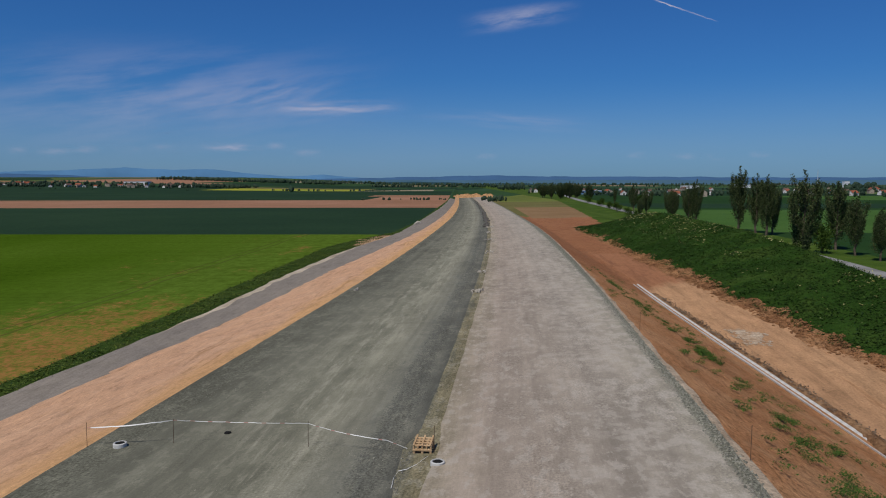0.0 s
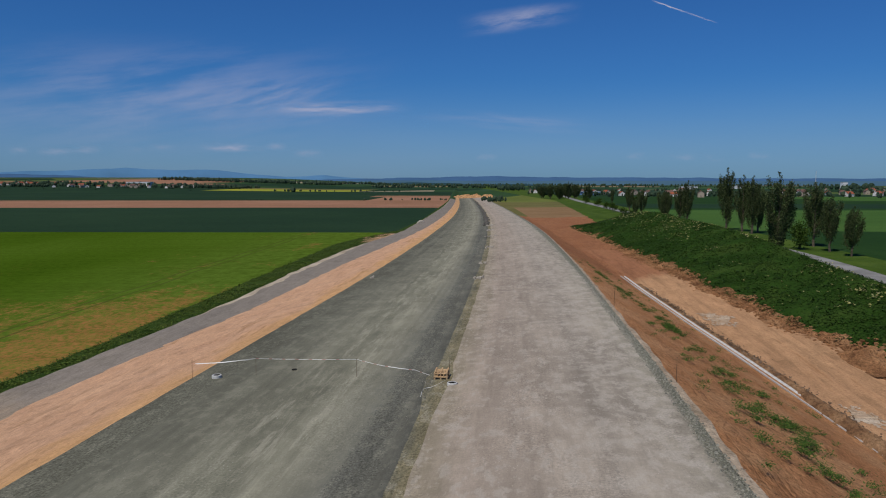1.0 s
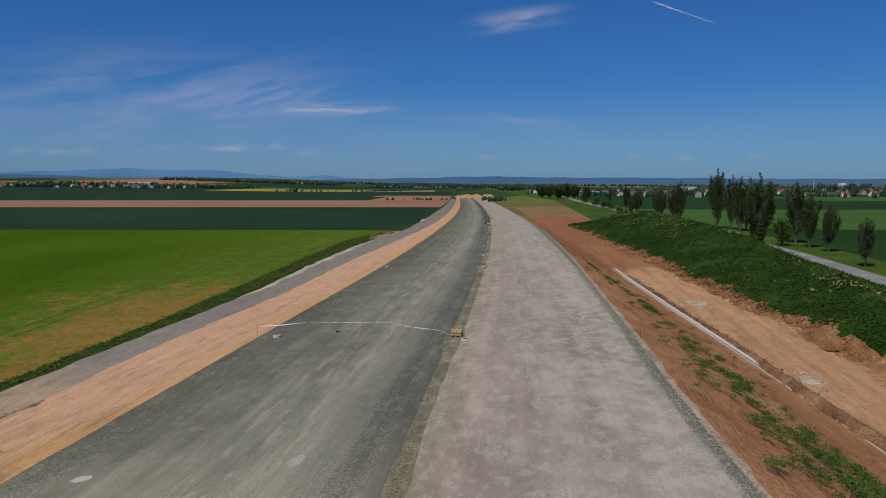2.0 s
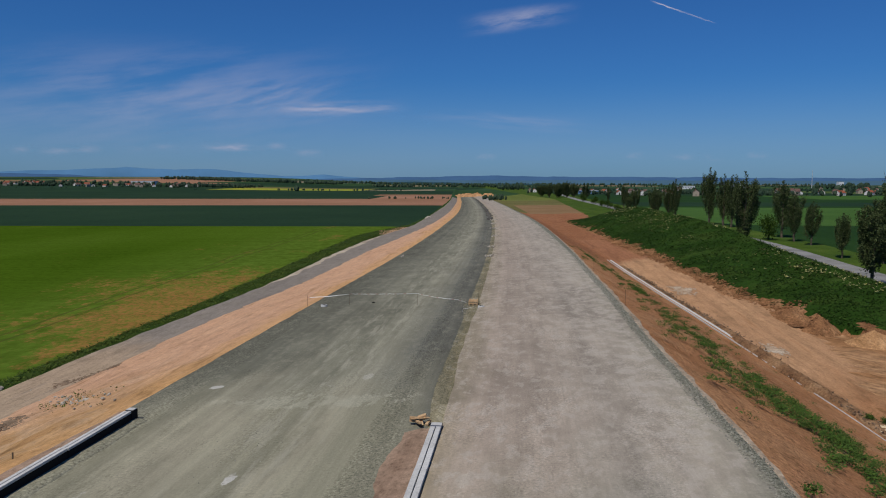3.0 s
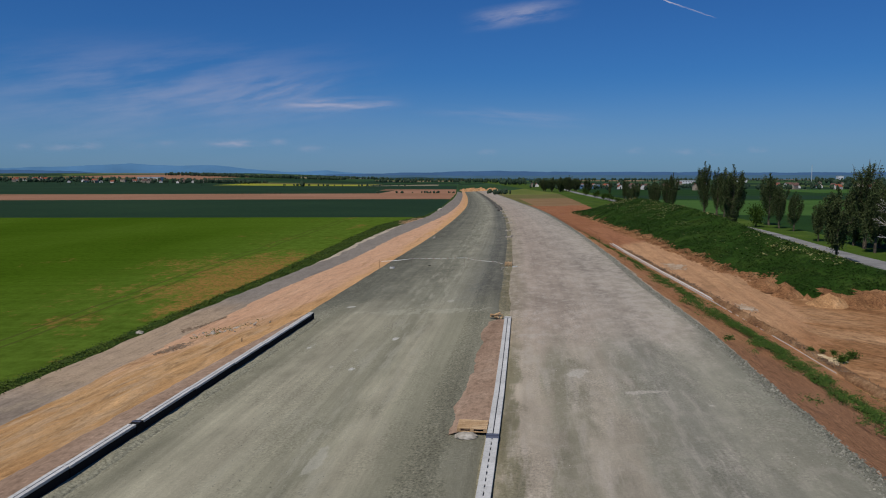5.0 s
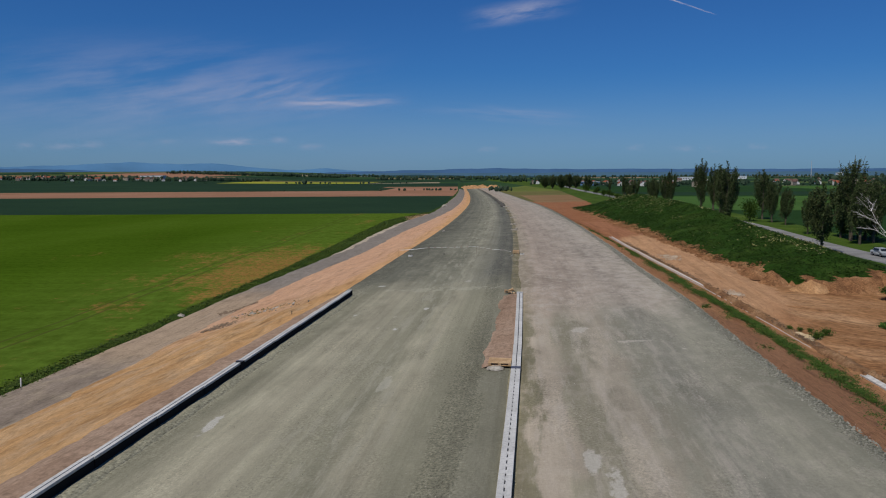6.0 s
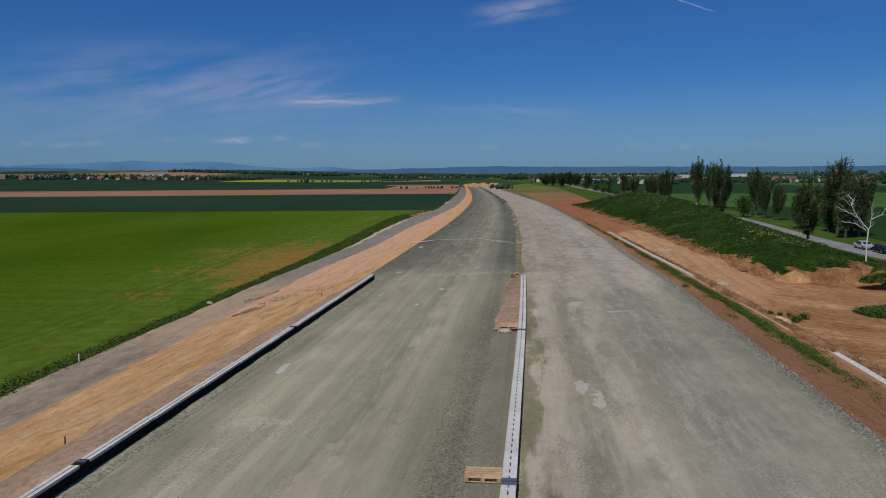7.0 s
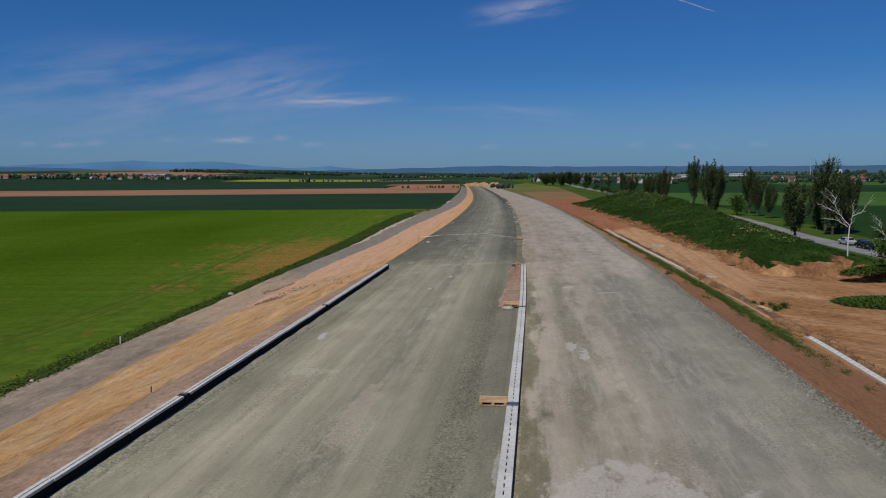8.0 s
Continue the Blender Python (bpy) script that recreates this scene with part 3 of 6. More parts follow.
def heap_z(y):
    """Height of the foot of the topsoil heap."""
    return smooth_interp(y, *HEAP_Z, w=3.0)


def toe_z(y):
    """Height of the gutter at the foot of the right slope."""
    return smooth_interp(y, *TOE_Z, w=3.0)


def country_x(y):
    return smooth_interp(y, [-400, 40, 85, 130, 180, 250, 600, 1200], [45, 63, 65.5, 70, 73.5, 79, 110, 180], 5)


def country_z(y):
    return smooth_interp(y, [-400, 0, 40, 85, 130, 180, 250, 600, 1000], [-6.4, -5.8, -5.3, -5.0, -4.1, -3.8, -3.7, -5, -7], 5)


def plain_z(x, y):
    """The wide country: flat ahead, gently rising far off to the left."""
    base = np.interp(y, [-400, 250, 600, 1000, 5000], [-5.0, -4.4, -5.5, -7.0, -7.5])
    rise = np.clip((y - 700) / 1500, 0, 1) * np.clip((-150 - x) / 900, 0, 1) * 26
    rise = rise + np.clip((y - 2200) / 2000, 0, 1) * np.clip((200 - x) / 1500, 0, 1) * 14
    return base + rise


def edge_u(y):
    """Edge of the right carriageway, as an offset from the line between the two."""
    return smooth_interp(y, [-400, -20, -10, 0, 12, 30, 45, 60, 80, 107, 160, 300, 900], [11.55, 11.5, 11.7, 11.45, 11.2, 11.4, 11.45, 11.65, 12.0, 12.2, 12.5, 12.2, 12.2], 2)


def wob(y, seed, amp, scale):
    return np.array([amp * noise.noise((float(v) * scale, seed * 7.3, 1.7)) for v in np.atleast_1d(y)])


# rows of the sheet, close together near the road works
row_y = list(np.arange(-100, 131, 1.0))
step = 1.0
while row_y[-1] < 4850:
    step *= 1.035
    row_y.append(row_y[-1] + step)
row_y = [-400, -250, -160, -120] + row_y
for snap in (395.0, 425.0, 520.0, 210.0, 270.0, 285.0, 417.0, 610.0, 850.0, 1000.0):
    k = int(np.argmin([abs(v - snap) for v in row_y]))
    row_y[k] = snap
row_y = np.array(row_y)
NR = len(row_y)
cx = line_x(row_y)
far_fade = np.clip((row_y - 230) / 300, 0, 1)

u_grey_in = smooth_interp(row_y, [-60, 20, 53, 66, 85, 123, 192, 300, 600], [-34.5, -35, -34, -32.8, -29.6, -28.3, -25.5, -23.5, -22])
u_sand = smooth_interp(row_y, [-60, -20, 20, 40, 53, 66, 85, 105, 125, 150, 175, 220, 330, 600], [-32, -33, -34.2, -34.4, -33, -31.2, -29.8, -28.3, -27, -24.8, -22.3, -19.6, -18.5, -18], 3) + wob(row_y, 1, 0.9, 0.13) * np.interp(row_y, [150, 260], [1, 0.2]) + wob(row_y, 2, 0.7, 0.45) * np.interp(row_y, [120, 150], [1, 0])
u_sand = u_sand + (wob(row_y, 12, 0.5, 1.3) + wob(row_y, 13, 1.1, 0.31)) * np.interp(row_y, [40, 60, 120, 150], [0.4, 1.0, 1.0, 0.0])
u_sand = np.maximum(u_sand, u_grey_in + 0.15)
u_grey_out = smooth_interp(row_y, [-60, 30, 59, 75, 97, 145, 178, 205, 240, 316, 404, 600], [-40.2, -40, -37.8, -36, -34.6, -33.8, -31, -27, -26, -25.2, -23.6, -23]) + wob(row_y, 3, 0.5, 0.2)
u_field = smooth_interp(row_y, [-60, 30, 62, 95, 132, 182, 212, 300, 600], [-41.8, -42.2, -40, -39, -38.5, -38.3, -28.6, -26.2, -24.0]) + wob(row_y, 4, 0.4, 0.3)
x_toe = smooth_interp(row_y, [-400, -60, -10, 0, 6, 20, 30, 45, 55, 65, 75, 85, 95, 105, 118, 160, 250, 400, 600, 850, 4850], [-20, 20.2, 26.2, 27.4, 28.1, 28.5, 28.4, 28.1, 28.0, 28.1, 28.0, 28.1, 28.0, 28.3, 28.3, 28.7, 31.4, 37.6, 44, 50, 130], 3)
u_toe = x_toe - cx
x_heap = smooth_interp(row_y, [-60, 30, 36, 44, 50, 53, 60, 72, 100, 135, 205, 260, 600], [60, 60, 57, 44, 42, 41.5, 41, 40, 38, 38, 37, 42, 75], 1.5) + wob(row_y, 5, 1.0, 0.12) + wob(row_y, 6, 0.6, 0.5)
x_heap = np.maximum(x_heap, x_toe + 3.0)
xr = country_x(row_y)
x_crest = np.minimum(smooth_interp(row_y, [-60, 42, 50, 60, 90, 130, 200, 600], [59.8, 59.5, 56, 53, 52.5, 53, 52, 90], 2), xr - 4.5)
x_crest = np.maximum(x_crest, x_heap + 0.4)
x_hback = np.maximum(np.minimum(x_crest + 8.5, xr - 3.3), x_crest + 0.4)
z_crest = smooth_interp(row_y, [-60, 42, 50, 56, 62, 75, 89, 112, 130, 175, 200, 230, 600], [-6.4, -6.2, -5.4, -4.1, -3.0, -2.1, -1.2, 0.7, 1.7, 3.0, 1.6, -2.8, -5], 2)
zl, zr_, zh, zrd = left_z(row_y), toe_z(row_y), heap_z(row_y), country_z(row_y)

cols = []  # (x, z, zone) at each break, the zone lying to its right


def brk(x, z, zone, n=1):
    cols.append((np.asarray(x, dtype=float) * np.ones(NR), np.asarray(z, dtype=float) * np.ones(NR), zone, n))


x_field = cx + u_field
for off in (4600, 3000, 2000, 1500, 1200, 1000, 850, 700, 600, 500, 420, 350, 290, 240, 200, 160, 130, 105, 85, 68, 54, 42, 32, 24, 17, 11, 6, 2.5):
    x = x_field - off
    t = np.clip((off - 60) / 300, 0, 1)
    brk(x, zl * (1 - t) + plain_z(x, row_y) * t, "left")
brk(x_field, zl - 0.1, "verge", 3)
brk(cx + u_grey_out, zl, "pale", 2)
w_pale = np.interp(row_y, [78, 95, 150, 178], [0.04, 1.0, 1.5, 0.1]) * (1 + wob(row_y, 14, 0.6, 0.3) * np.interp(row_y, [120, 160], [1, 0]))
brk(cx + u_grey_out + np.maximum(w_pale, 0.03), zl + 0.03, "grey", 4)
brk(cx + u_grey_in, zl + 0.15, "grey", 4)
z_top = road_z(row_y, -14.3) - 0.3
brk(cx + u_sand, zl + 0.15 + (z_top - zl - 0.15) * (u_sand - u_grey_in) / (-14.3 - u_grey_in), "sand", 14)
brk(cx - 14.3, z_top, "under", 2)
brk(cx + edge_u(row_y) - 0.05, road_z(row_y, 12.0) - 0.18, "shoulder", 2)
brk(cx + edge_u(row_y) + smooth_interp(row_y, [-400, -30, -12, 2, 20, 1000], [0.3, 0.3, 0.42, 0.58, 0.62, 0.62], 2) + wob(row_y, 8, 0.12, 0.5) + wob(row_y, 9, 0.13, 1.7), road_z(row_y, 12.0) - 0.3, "slope", 16)
brk(x_toe, zr_, "channel", 1)
brk(x_toe + 1.2, zr_ + 0.05, "track", 14)
brk(x_heap, zh + 0.1, "heap", 26)
brk(x_crest, z_crest, "heap", 8)
brk(x_hback, zrd - 0.5, "roadside", 2)
brk(xr - 3.1, zrd - 0.12, "roadbed", 1)
brk(xr + 3.1, zrd - 0.12, "roadside", 4)
brk(xr + 13, zrd - 0.2, "right", 2)
for off in (20, 30, 42, 56, 75, 100, 130, 170, 220, 290, 380, 500, 650, 850, 1100, 1500, 2100, 3000, 4600):
    x = xr + off
    t = np.clip((off - 15) / 60, 0, 1)
    brk(x, (zrd - 0.2) * (1 - t) + plain_z(x, row_y) * t, "right")

ZONES = ["field_bright", "field_dark", "field_brown", "plain", "rapeseed", "field_olive", "verge", "grey_track", "orange_sand", "shoulder", "red_soil", "dirt_track", "heap_green", "grass", "field_mid", "field_pale", "spoil", "field_tan", "pale_soil", "field_lime", "dirt_fan"]
ROUGH = {"sand": 0.36, "slope": 0.12, "track": 0.07, "heap": 0.3, "verge": 0.3, "grey": 0.08}


def front_gap(x, y):
    """Distance north of the dug south face of the topsoil heap."""
    return y - np.interp(x, [37, 40, 43, 45, 47, 52, 55.5, 57, 59], [61, 56, 52.5, 49, 46.6, 46.4, 47.4, 40, 20]) - 0.9 * np.sin(x * 2.1) * 0.5


def zone_material(zone, x, y):
    if zone in ("verge", "roadside"):
        if zone == "verge":
            if 176 < y < 206 and x - float(line_x(y)) > -33.0 + 1.2 * math.sin(y * 0.9):
                return "orange_sand"
            return "verge" if y < 700 else "plain"
        return "grass"
    if zone == "pale":
        return "pale_soil" if y < 700 else "plain"
    if zone == "grey":
        return "grey_track" if y < 700 else "plain"
    if zone in ("sand", "under"):
        return "orange_sand" if y < 900 else "plain"
    if zone == "shoulder":
        return "shoulder" if y < 900 else "plain"
    if zone in ("slope", "channel"):
        return "red_soil" if y < 300 else ("field_olive" if y < 640 else "plain")
    if zone in ("track", "heap", "right", "roadbed"):
        if zone == "track" and y < 250:
            return "dirt_track" if y < 150 else "red_soil"
        if zone == "heap" and y < 232:
            gap = float(front_gap(x, y))
            if gap < -0.3:
                return "grass" if x > 57 else "dirt_track"
            return "spoil" if gap < (3.3 + 0.8 * math.sin(x * 1.3) if x > 44.5 else 0.6) and x < 57 else "heap_green"
        if zone == "right":
            if y < 210:
                return "field_mid"
            if y < 395:
                return "field_pale" if x < 300 else "field_mid"
            if y < 425:
                return "field_mid"
            if y < 520:
                return "field_dark"
            if y < 850:
                return "field_mid" if x < 330 or y < 640 else "field_pale"
        if 240 < y < 850 and x > 56 + (y - 286) * 0.112:
            return "grass"
        if x < country_x(y) - 8 and y < 850:
            return ("red_soil" if y < 285 else "field_tan") if y < 420 else ("field_olive" if y < 560 else "field_lime")
        return "plain"
    if zone == "left":
        if y < 210:
            return "field_bright"
        if y < 417:
            return "field_dark"
        if y < 610:
            return "field_brown"
        if y < 850:
            return "field_brown" if x > -70 else "field_dark"
        if y < 1250:
            return "field_dark"
        if y < 1600:
            return ("rapeseed" if y < 1430 else "field_olive") if -400 < x < -130 else ("plain" if x > -400 else "field_dark")
        if y < 2700 and x < -330:
            if y > 1800:
                return "field_brown" if -1050 < x < -620 else "plain"
            return "field_tan" if x < -1050 else "plain"
    return "plain"


def build_ground():
    gx, gz, gzone = [], [], []
    for k, (x, z, zone, n) in enumerate(cols):
        nxt = cols[k + 1] if k + 1 < len(cols) else None
        for i in range(n if nxt else 1):
            f = i / n
            gx.append(x * (1 - f) + nxt[0] * f if nxt else x)
            g = np.where(row_y < 64, f ** 0.5, f) if zone == "heap" and nxt and nxt[2] == "heap" else f
            gz.append(z * (1 - g) + nxt[1] * g if nxt else z)
            amp = ROUGH.get(zone, 0.0)
            if amp and 0 < i:
                fade = 1 - far_fade
                s = 0.25 if zone == "heap" else 0.45
                add = np.array([noise.noise((gx[-1][r] * s, row_y[r] * s * (0.4 if zone in ("sand", "grey") else 1), 3.0)) for r in range(NR)])
                fine = np.array([noise.noise((gx[-1][r] * 1.3, row_y[r] * 1.1, 9.0)) for r in range(NR)])
                extra = np.where((row_y > 40) & (row_y < 66), 1.2, 1.0) if zone == "heap" else 1.0
                gz[-1] = gz[-1] + amp * fade * extra * (add + 0.35 * fine)
            gzone.append(zone)
    nc = len(gx)
    gx, gz = np.array(gx), np.array(gz)
    # dug face at the open end of the heap
    base = np.minimum(zh + 0.1, 0)[None, :] + 0 * gx
    heapish = np.array([z == "heap" for z in gzone])[:, None] & (row_y[None, :] < 64)
    step_up = np.clip(front_gap(gx, row_y[None, :]) / 1.7 + 0.15 * np.sin(gx * 3.3), 0, 1) ** 0.8
    gz = np.where(heapish, base + (gz - base) * step_up, gz)
    verts = np.stack([gx.T, np.repeat(row_y[:, None], nc, 1), gz.T], -1).reshape(-1, 3)
    uvs = np.stack([(gx - cx[None, :]).T.ravel(), np.repeat(row_y, nc)], -1)
    faces, index = [], []
    for r in range(NR - 1):
        ym = (row_y[r] + row_y[r + 1]) / 2
        for c in range(nc - 1):
            a = r * nc + c
            faces.append((a, a + 1, a + nc + 1, a + nc))
            xm = (gx[c, r] + gx[c + 1, r]) / 2
            m = zone_material(gzone[c], xm, ym)
            if gzone[c] == "heap" and m == "heap_green" and ym < 66:
                inward = xm - (x_heap[r] + x_heap[r + 1]) / 2
                if ym > 55 and inward < 1.3 + 1.2 * noise.noise((xm * 0.5, ym * 0.4, 0)):
                    m = "spoil"
            elif gzone[c] == "heap" and m == "heap_green":
                inward = xm - (x_heap[r] + x_heap[r + 1]) / 2
                if inward < 1.5 + 2.2 * noise.noise((xm * 0.2, ym * 0.18, 7)):
                    m = "spoil"
            if m == "dirt_track" and xm > 31.5 + 0.25 * (ym - 20) + 1.5 * noise.noise((xm * 0.2, ym * 0.2, 8)) and ym < 52:
                m = "dirt_fan"
            if gzone[c] == "track" and m == "dirt_track" and 50 < ym and (x_heap[r] + x_heap[r + 1]) / 2 - xm < 1.1 + 2.2 * noise.noise((xm * 0.15, ym * 0.22, 3)):
                m = "spoil"
            index.append(ZONES.index(m))
    ob = mesh_object("ground", verts, faces, [M[z] for z in ZONES], index=index, uv=uvs, smooth=True)
    return tagged(ob, "open country with green fields, sandy slopes and bare soil", "ground", kind="structure")


build_ground()


# ---------------------------------------------------------------- carriageways
def slab(name, u0, u1, y0, y1, material, label, lift=0.0, category="road", thick=0.45, rag=0.0, du=0.8, kind="structure"):
    ys = [y0]
    while ys[-1] < y1:
        ys.append(min(y1, ys[-1] + (1.0 if ys[-1] < 130 else max(1.0, (ys[-1] - 100) * 0.03))))
    ys = np.array(ys)
    n = max(2, int((u1(0) - u0(0)) / du) + 1)
    verts, uvs, faces = [], [], []
    c = line_x(ys)
    ra, rb = wob(ys, u0(0) * 3.1, rag, 0.45), wob(ys, u1(0) * 5.7, rag, 0.45)
    for j, y in enumerate(ys):
        us = np.linspace(float(u0(y)), float(u1(y)), n)
        row = [us[0]] + list(us) + [us[-1]]
        for i, u in enumerate(row):
            f = (u - us[0]) / (us[-1] - us[0])
            uu = u + ra[j] * (1 - f) ** 4 + rb[j] * f ** 4
            z = float(road_z(y, uu)) + lift
            if i in (0, len(row) - 1):
                z -= thick
                uu += -0.25 if i == 0 else 0.25
            else:
                z += 0.02 * noise.noise((uu * 0.5, y * 0.3, 5.0)) + 0.01 * noise.noise((uu * 2, y * 1.3, 8.0))
            verts.append((c[j] + uu, y, z))
            uvs.append((uu, y))
    w = n + 2
    for j in range(len(ys) - 1):
        for i in range(w - 1):
            a = j * w + i
            faces.append((a, a + 1, a + w + 1, a + w))
    ob = mesh_object(name, verts, faces, material, uv=uvs, smooth=True)
    return tagged(ob, label, category, kind=kind)


def seam_left(y):
    return float(np.interp(y, [-4, 3, 22, 25.5, 28.2, 30.5], [-0.15, -0.6, -0.6, -0.9, -1.05, -0.62]))


def seam_right(y):
    return float(np.interp(y, [-4, 3, 9, 22, 26, 28, 31], [0.4, 0.32, 0.12, 0.1, 0.35, 0.45, 0.2]))


slab("road_left", lambda y: -14.2, seam_left, -150, 800, M["gravel_left"], "grey-green crushed stone base of an unfinished carriageway", rag=0.07)
slab("road_right", seam_right, lambda y: float(edge_u(y)), -150, 800, M["gravel_right"], "pale dusty crushed stone base of an unfinished carriageway", lift=0.04, rag=0.07)
slab("median", lambda y: seam_left(y) - 0.3, lambda y: seam_right(y) + 0.3, -150, 800, M["gravel_median"], "yellowish loose gravel strip between the carriageways", lift=-0.02, rag=0.05, du=0.3)


def country_road():
    ys = np.concatenate([np.arange(-150, 300, 5.0), np.arange(300, 1200, 30.0)])
    x, z = country_x(ys), country_z(ys)
    verts, faces, uvs = [], [], []
    for j in range(len(ys)):
        for u, dz in ((-2.7, -0.3), (-2.5, 0.06), (0, 0.1), (2.5, 0.06), (2.7, -0.3)):
            verts.append((x[j] + u, ys[j], z[j] + dz))
            uvs.append((u, ys[j]))
    for j in range(len(ys) - 1):
        for i in range(4):
            a = j * 5 + i
            faces.append((a, a + 1, a + 6, a + 5))
    return tagged(mesh_object("country_road", verts, faces, M["asphalt"], uv=uvs), "narrow worn grey asphalt country road", "road", kind="structure")


country_road()


# ---------------------------------------------------------------- trees
def leaf_cloud(centres, spread, count, size, rng, squash=1.0):
    """Many small leaf sprays (bent quads) scattered round the centres."""
    verts, faces = [], []
    for _ in range(count):
        c, s = centres[rng.randrange(len(centres))]
        d = Vector((rng.gauss(0, 1), rng.gauss(0, 1), rng.gauss(0, squash)))
        p = Vector(c) + d * (spread * s * 0.55)
        n = Vector((rng.gauss(0, 1), rng.gauss(0, 1), rng.gauss(0.4, 1))).normalized()
        t = n.orthogonal().normalized()
        t.rotate(Matrix.Rotation(rng.random() * 6.28, 3, n))
        b = n.cross(t)
        k = size * rng.uniform(0.6, 1.35)
        i = len(verts)
        verts += [p - t * k, p - b * k * 0.6 + n * k * 0.15, p + t * k, p + b * k * 0.6 + n * k * 0.15]
        faces.append((i, i + 1, i + 2, i + 3))
    return verts, faces


def poplar(seed, height, width, base_clear, leaves=13500, bare_top=0.0, leaf="poplar_leaf", size=0.12):
    """A ragged columnar poplar: trunk, steep limbs that end in plumes, and a broken crown."""
    rng = random.Random(seed)
    root = new("poplar")
    bm = bmesh.new()
    pts = [Vector((0, 0, -0.4))]
    for k in range(1, 9):
        pts.append(Vector((rng.gauss(0, 0.14), rng.gauss(0, 0.14), height * 0.95 * k / 8)))

    def girth(q):
        return max(0.03, 0.27 * height / 13 * (1 - q / 8.3))

    for k in range(8):
        rod(bm, pts[k], pts[k + 1], girth(k), girth(k + 1), 7)
    sprays = []
    limbs = 30
    for k in range(limbs):
        f = (k + rng.random()) / limbs
        h0 = base_clear * 0.8 + (height * 0.82 - base_clear * 0.8) * f
        a = k * 2.4 + rng.random() * 1.5
        ln = min((height - h0) * rng.uniform(0.28, 0.75), height * 0.42)
        bulge = 0.45 + 0.9 * math.sin(math.pi * min(1.0, 0.16 + 0.8 * h0 / height))
        out = width * 0.36 * bulge * rng.uniform(0.45, 1.15)
        mid = Vector((math.cos(a) * out * 0.75, math.sin(a) * out * 0.75, h0 + ln * 0.35))
        top = Vector((math.cos(a) * out, math.sin(a) * out, h0 + ln))
        rod(bm, (0, 0, h0), mid, 0.08, 0.055, 5)
        rod(bm, mid, top, 0.055, 0.015, 4)
        fat = rng.uniform(0.24, 0.5)
        steps = max(3, int(ln / 0.35))
        for q in range(steps + 1):
            w = q / steps
            p = (Vector((0, 0, h0)).lerp(mid, w / 0.4) if w < 0.4 else mid.lerp(top, (w - 0.4) / 0.6)) if w > 0.12 else None
            if p is not None and p.z < height * (1 - bare_top * rng.uniform(0.6, 1.4)):
                sprays.append((p, fat * (1.1 - 0.45 * w)))
    for k in range(10):
        z = height * (0.62 + 0.37 * k / 9)
        if z < height * (1 - bare_top):
            sprays.append((Vector((rng.gauss(0, 0.12), rng.gauss(0, 0.12), z)), 0.34 * (1.25 - 0.75 * k / 9)))
    part("trunk", bm, M["bark"], root)
    v, f = leaf_cloud(sprays, 1.4, leaves, size, rng, 1.35)
    mesh_object("crown", v, f, M[leaf], root)
    return tagged(root, "ragged columnar poplar with dark grey-green leaves", "tree", group="poplars along the country road")


def bush(seed, height, width, leaves=1500, leaf="bush_leaf", size=0.16):
    rng = random.Random(seed)
    root = new("bush")
    bm = bmesh.new()
    centres = []
    for k in range(9):
        a = rng.random() * 6.28
        tip = Vector((math.cos(a) * width * rng.uniform(0.1, 0.36), math.sin(a) * width * rng.uniform(0.1, 0.36), height * rng.uniform(0.35, 0.85)))
        rod(bm, (0, 0, -0.3), tip, 0.05, 0.02, 5)
        centres.append((tip, rng.uniform(0.7, 1.2)))
    part("stem", bm, M["bark"], root)
    v, f = leaf_cloud(centres, width * 0.3, leaves, size, rng, 0.9)
    v = [Vector((p.x, p.y, max(p.z, 0.02))) for p in v]
    mesh_object("crown", v, f, M[leaf], root)
    return tagged(root, "dense dark green roadside bush", "bush", group="bushes along the country road")


def ground_at(x, y):
    """Height of the sheet on the country road's side."""
    xc, zc = float(country_x(y)), float(country_z(y))
    if x > xc - 3.3:
        return zc - 0.25
    k = np.interp(y, row_y, np.arange(NR))
    k = int(round(float(k)))
    if y < 64 and x_heap[k] < x < x_crest[k]:
        f = ((x - x_heap[k]) / (x_crest[k] - x_heap[k])) ** 0.5
        return float((zh[k] + 0.1) * (1 - f) + z_crest[k] * f)
    xs = [x_toe[k] + 1.2, x_heap[k], x_crest[k], x_hback[k], xr[k] - 3.1]
    zs = [zr_[k] + 0.05, zh[k] + 0.1, z_crest[k], zrd[k] - 0.5, zrd[k] - 0.12]
    return float(np.interp(x, xs, zs))


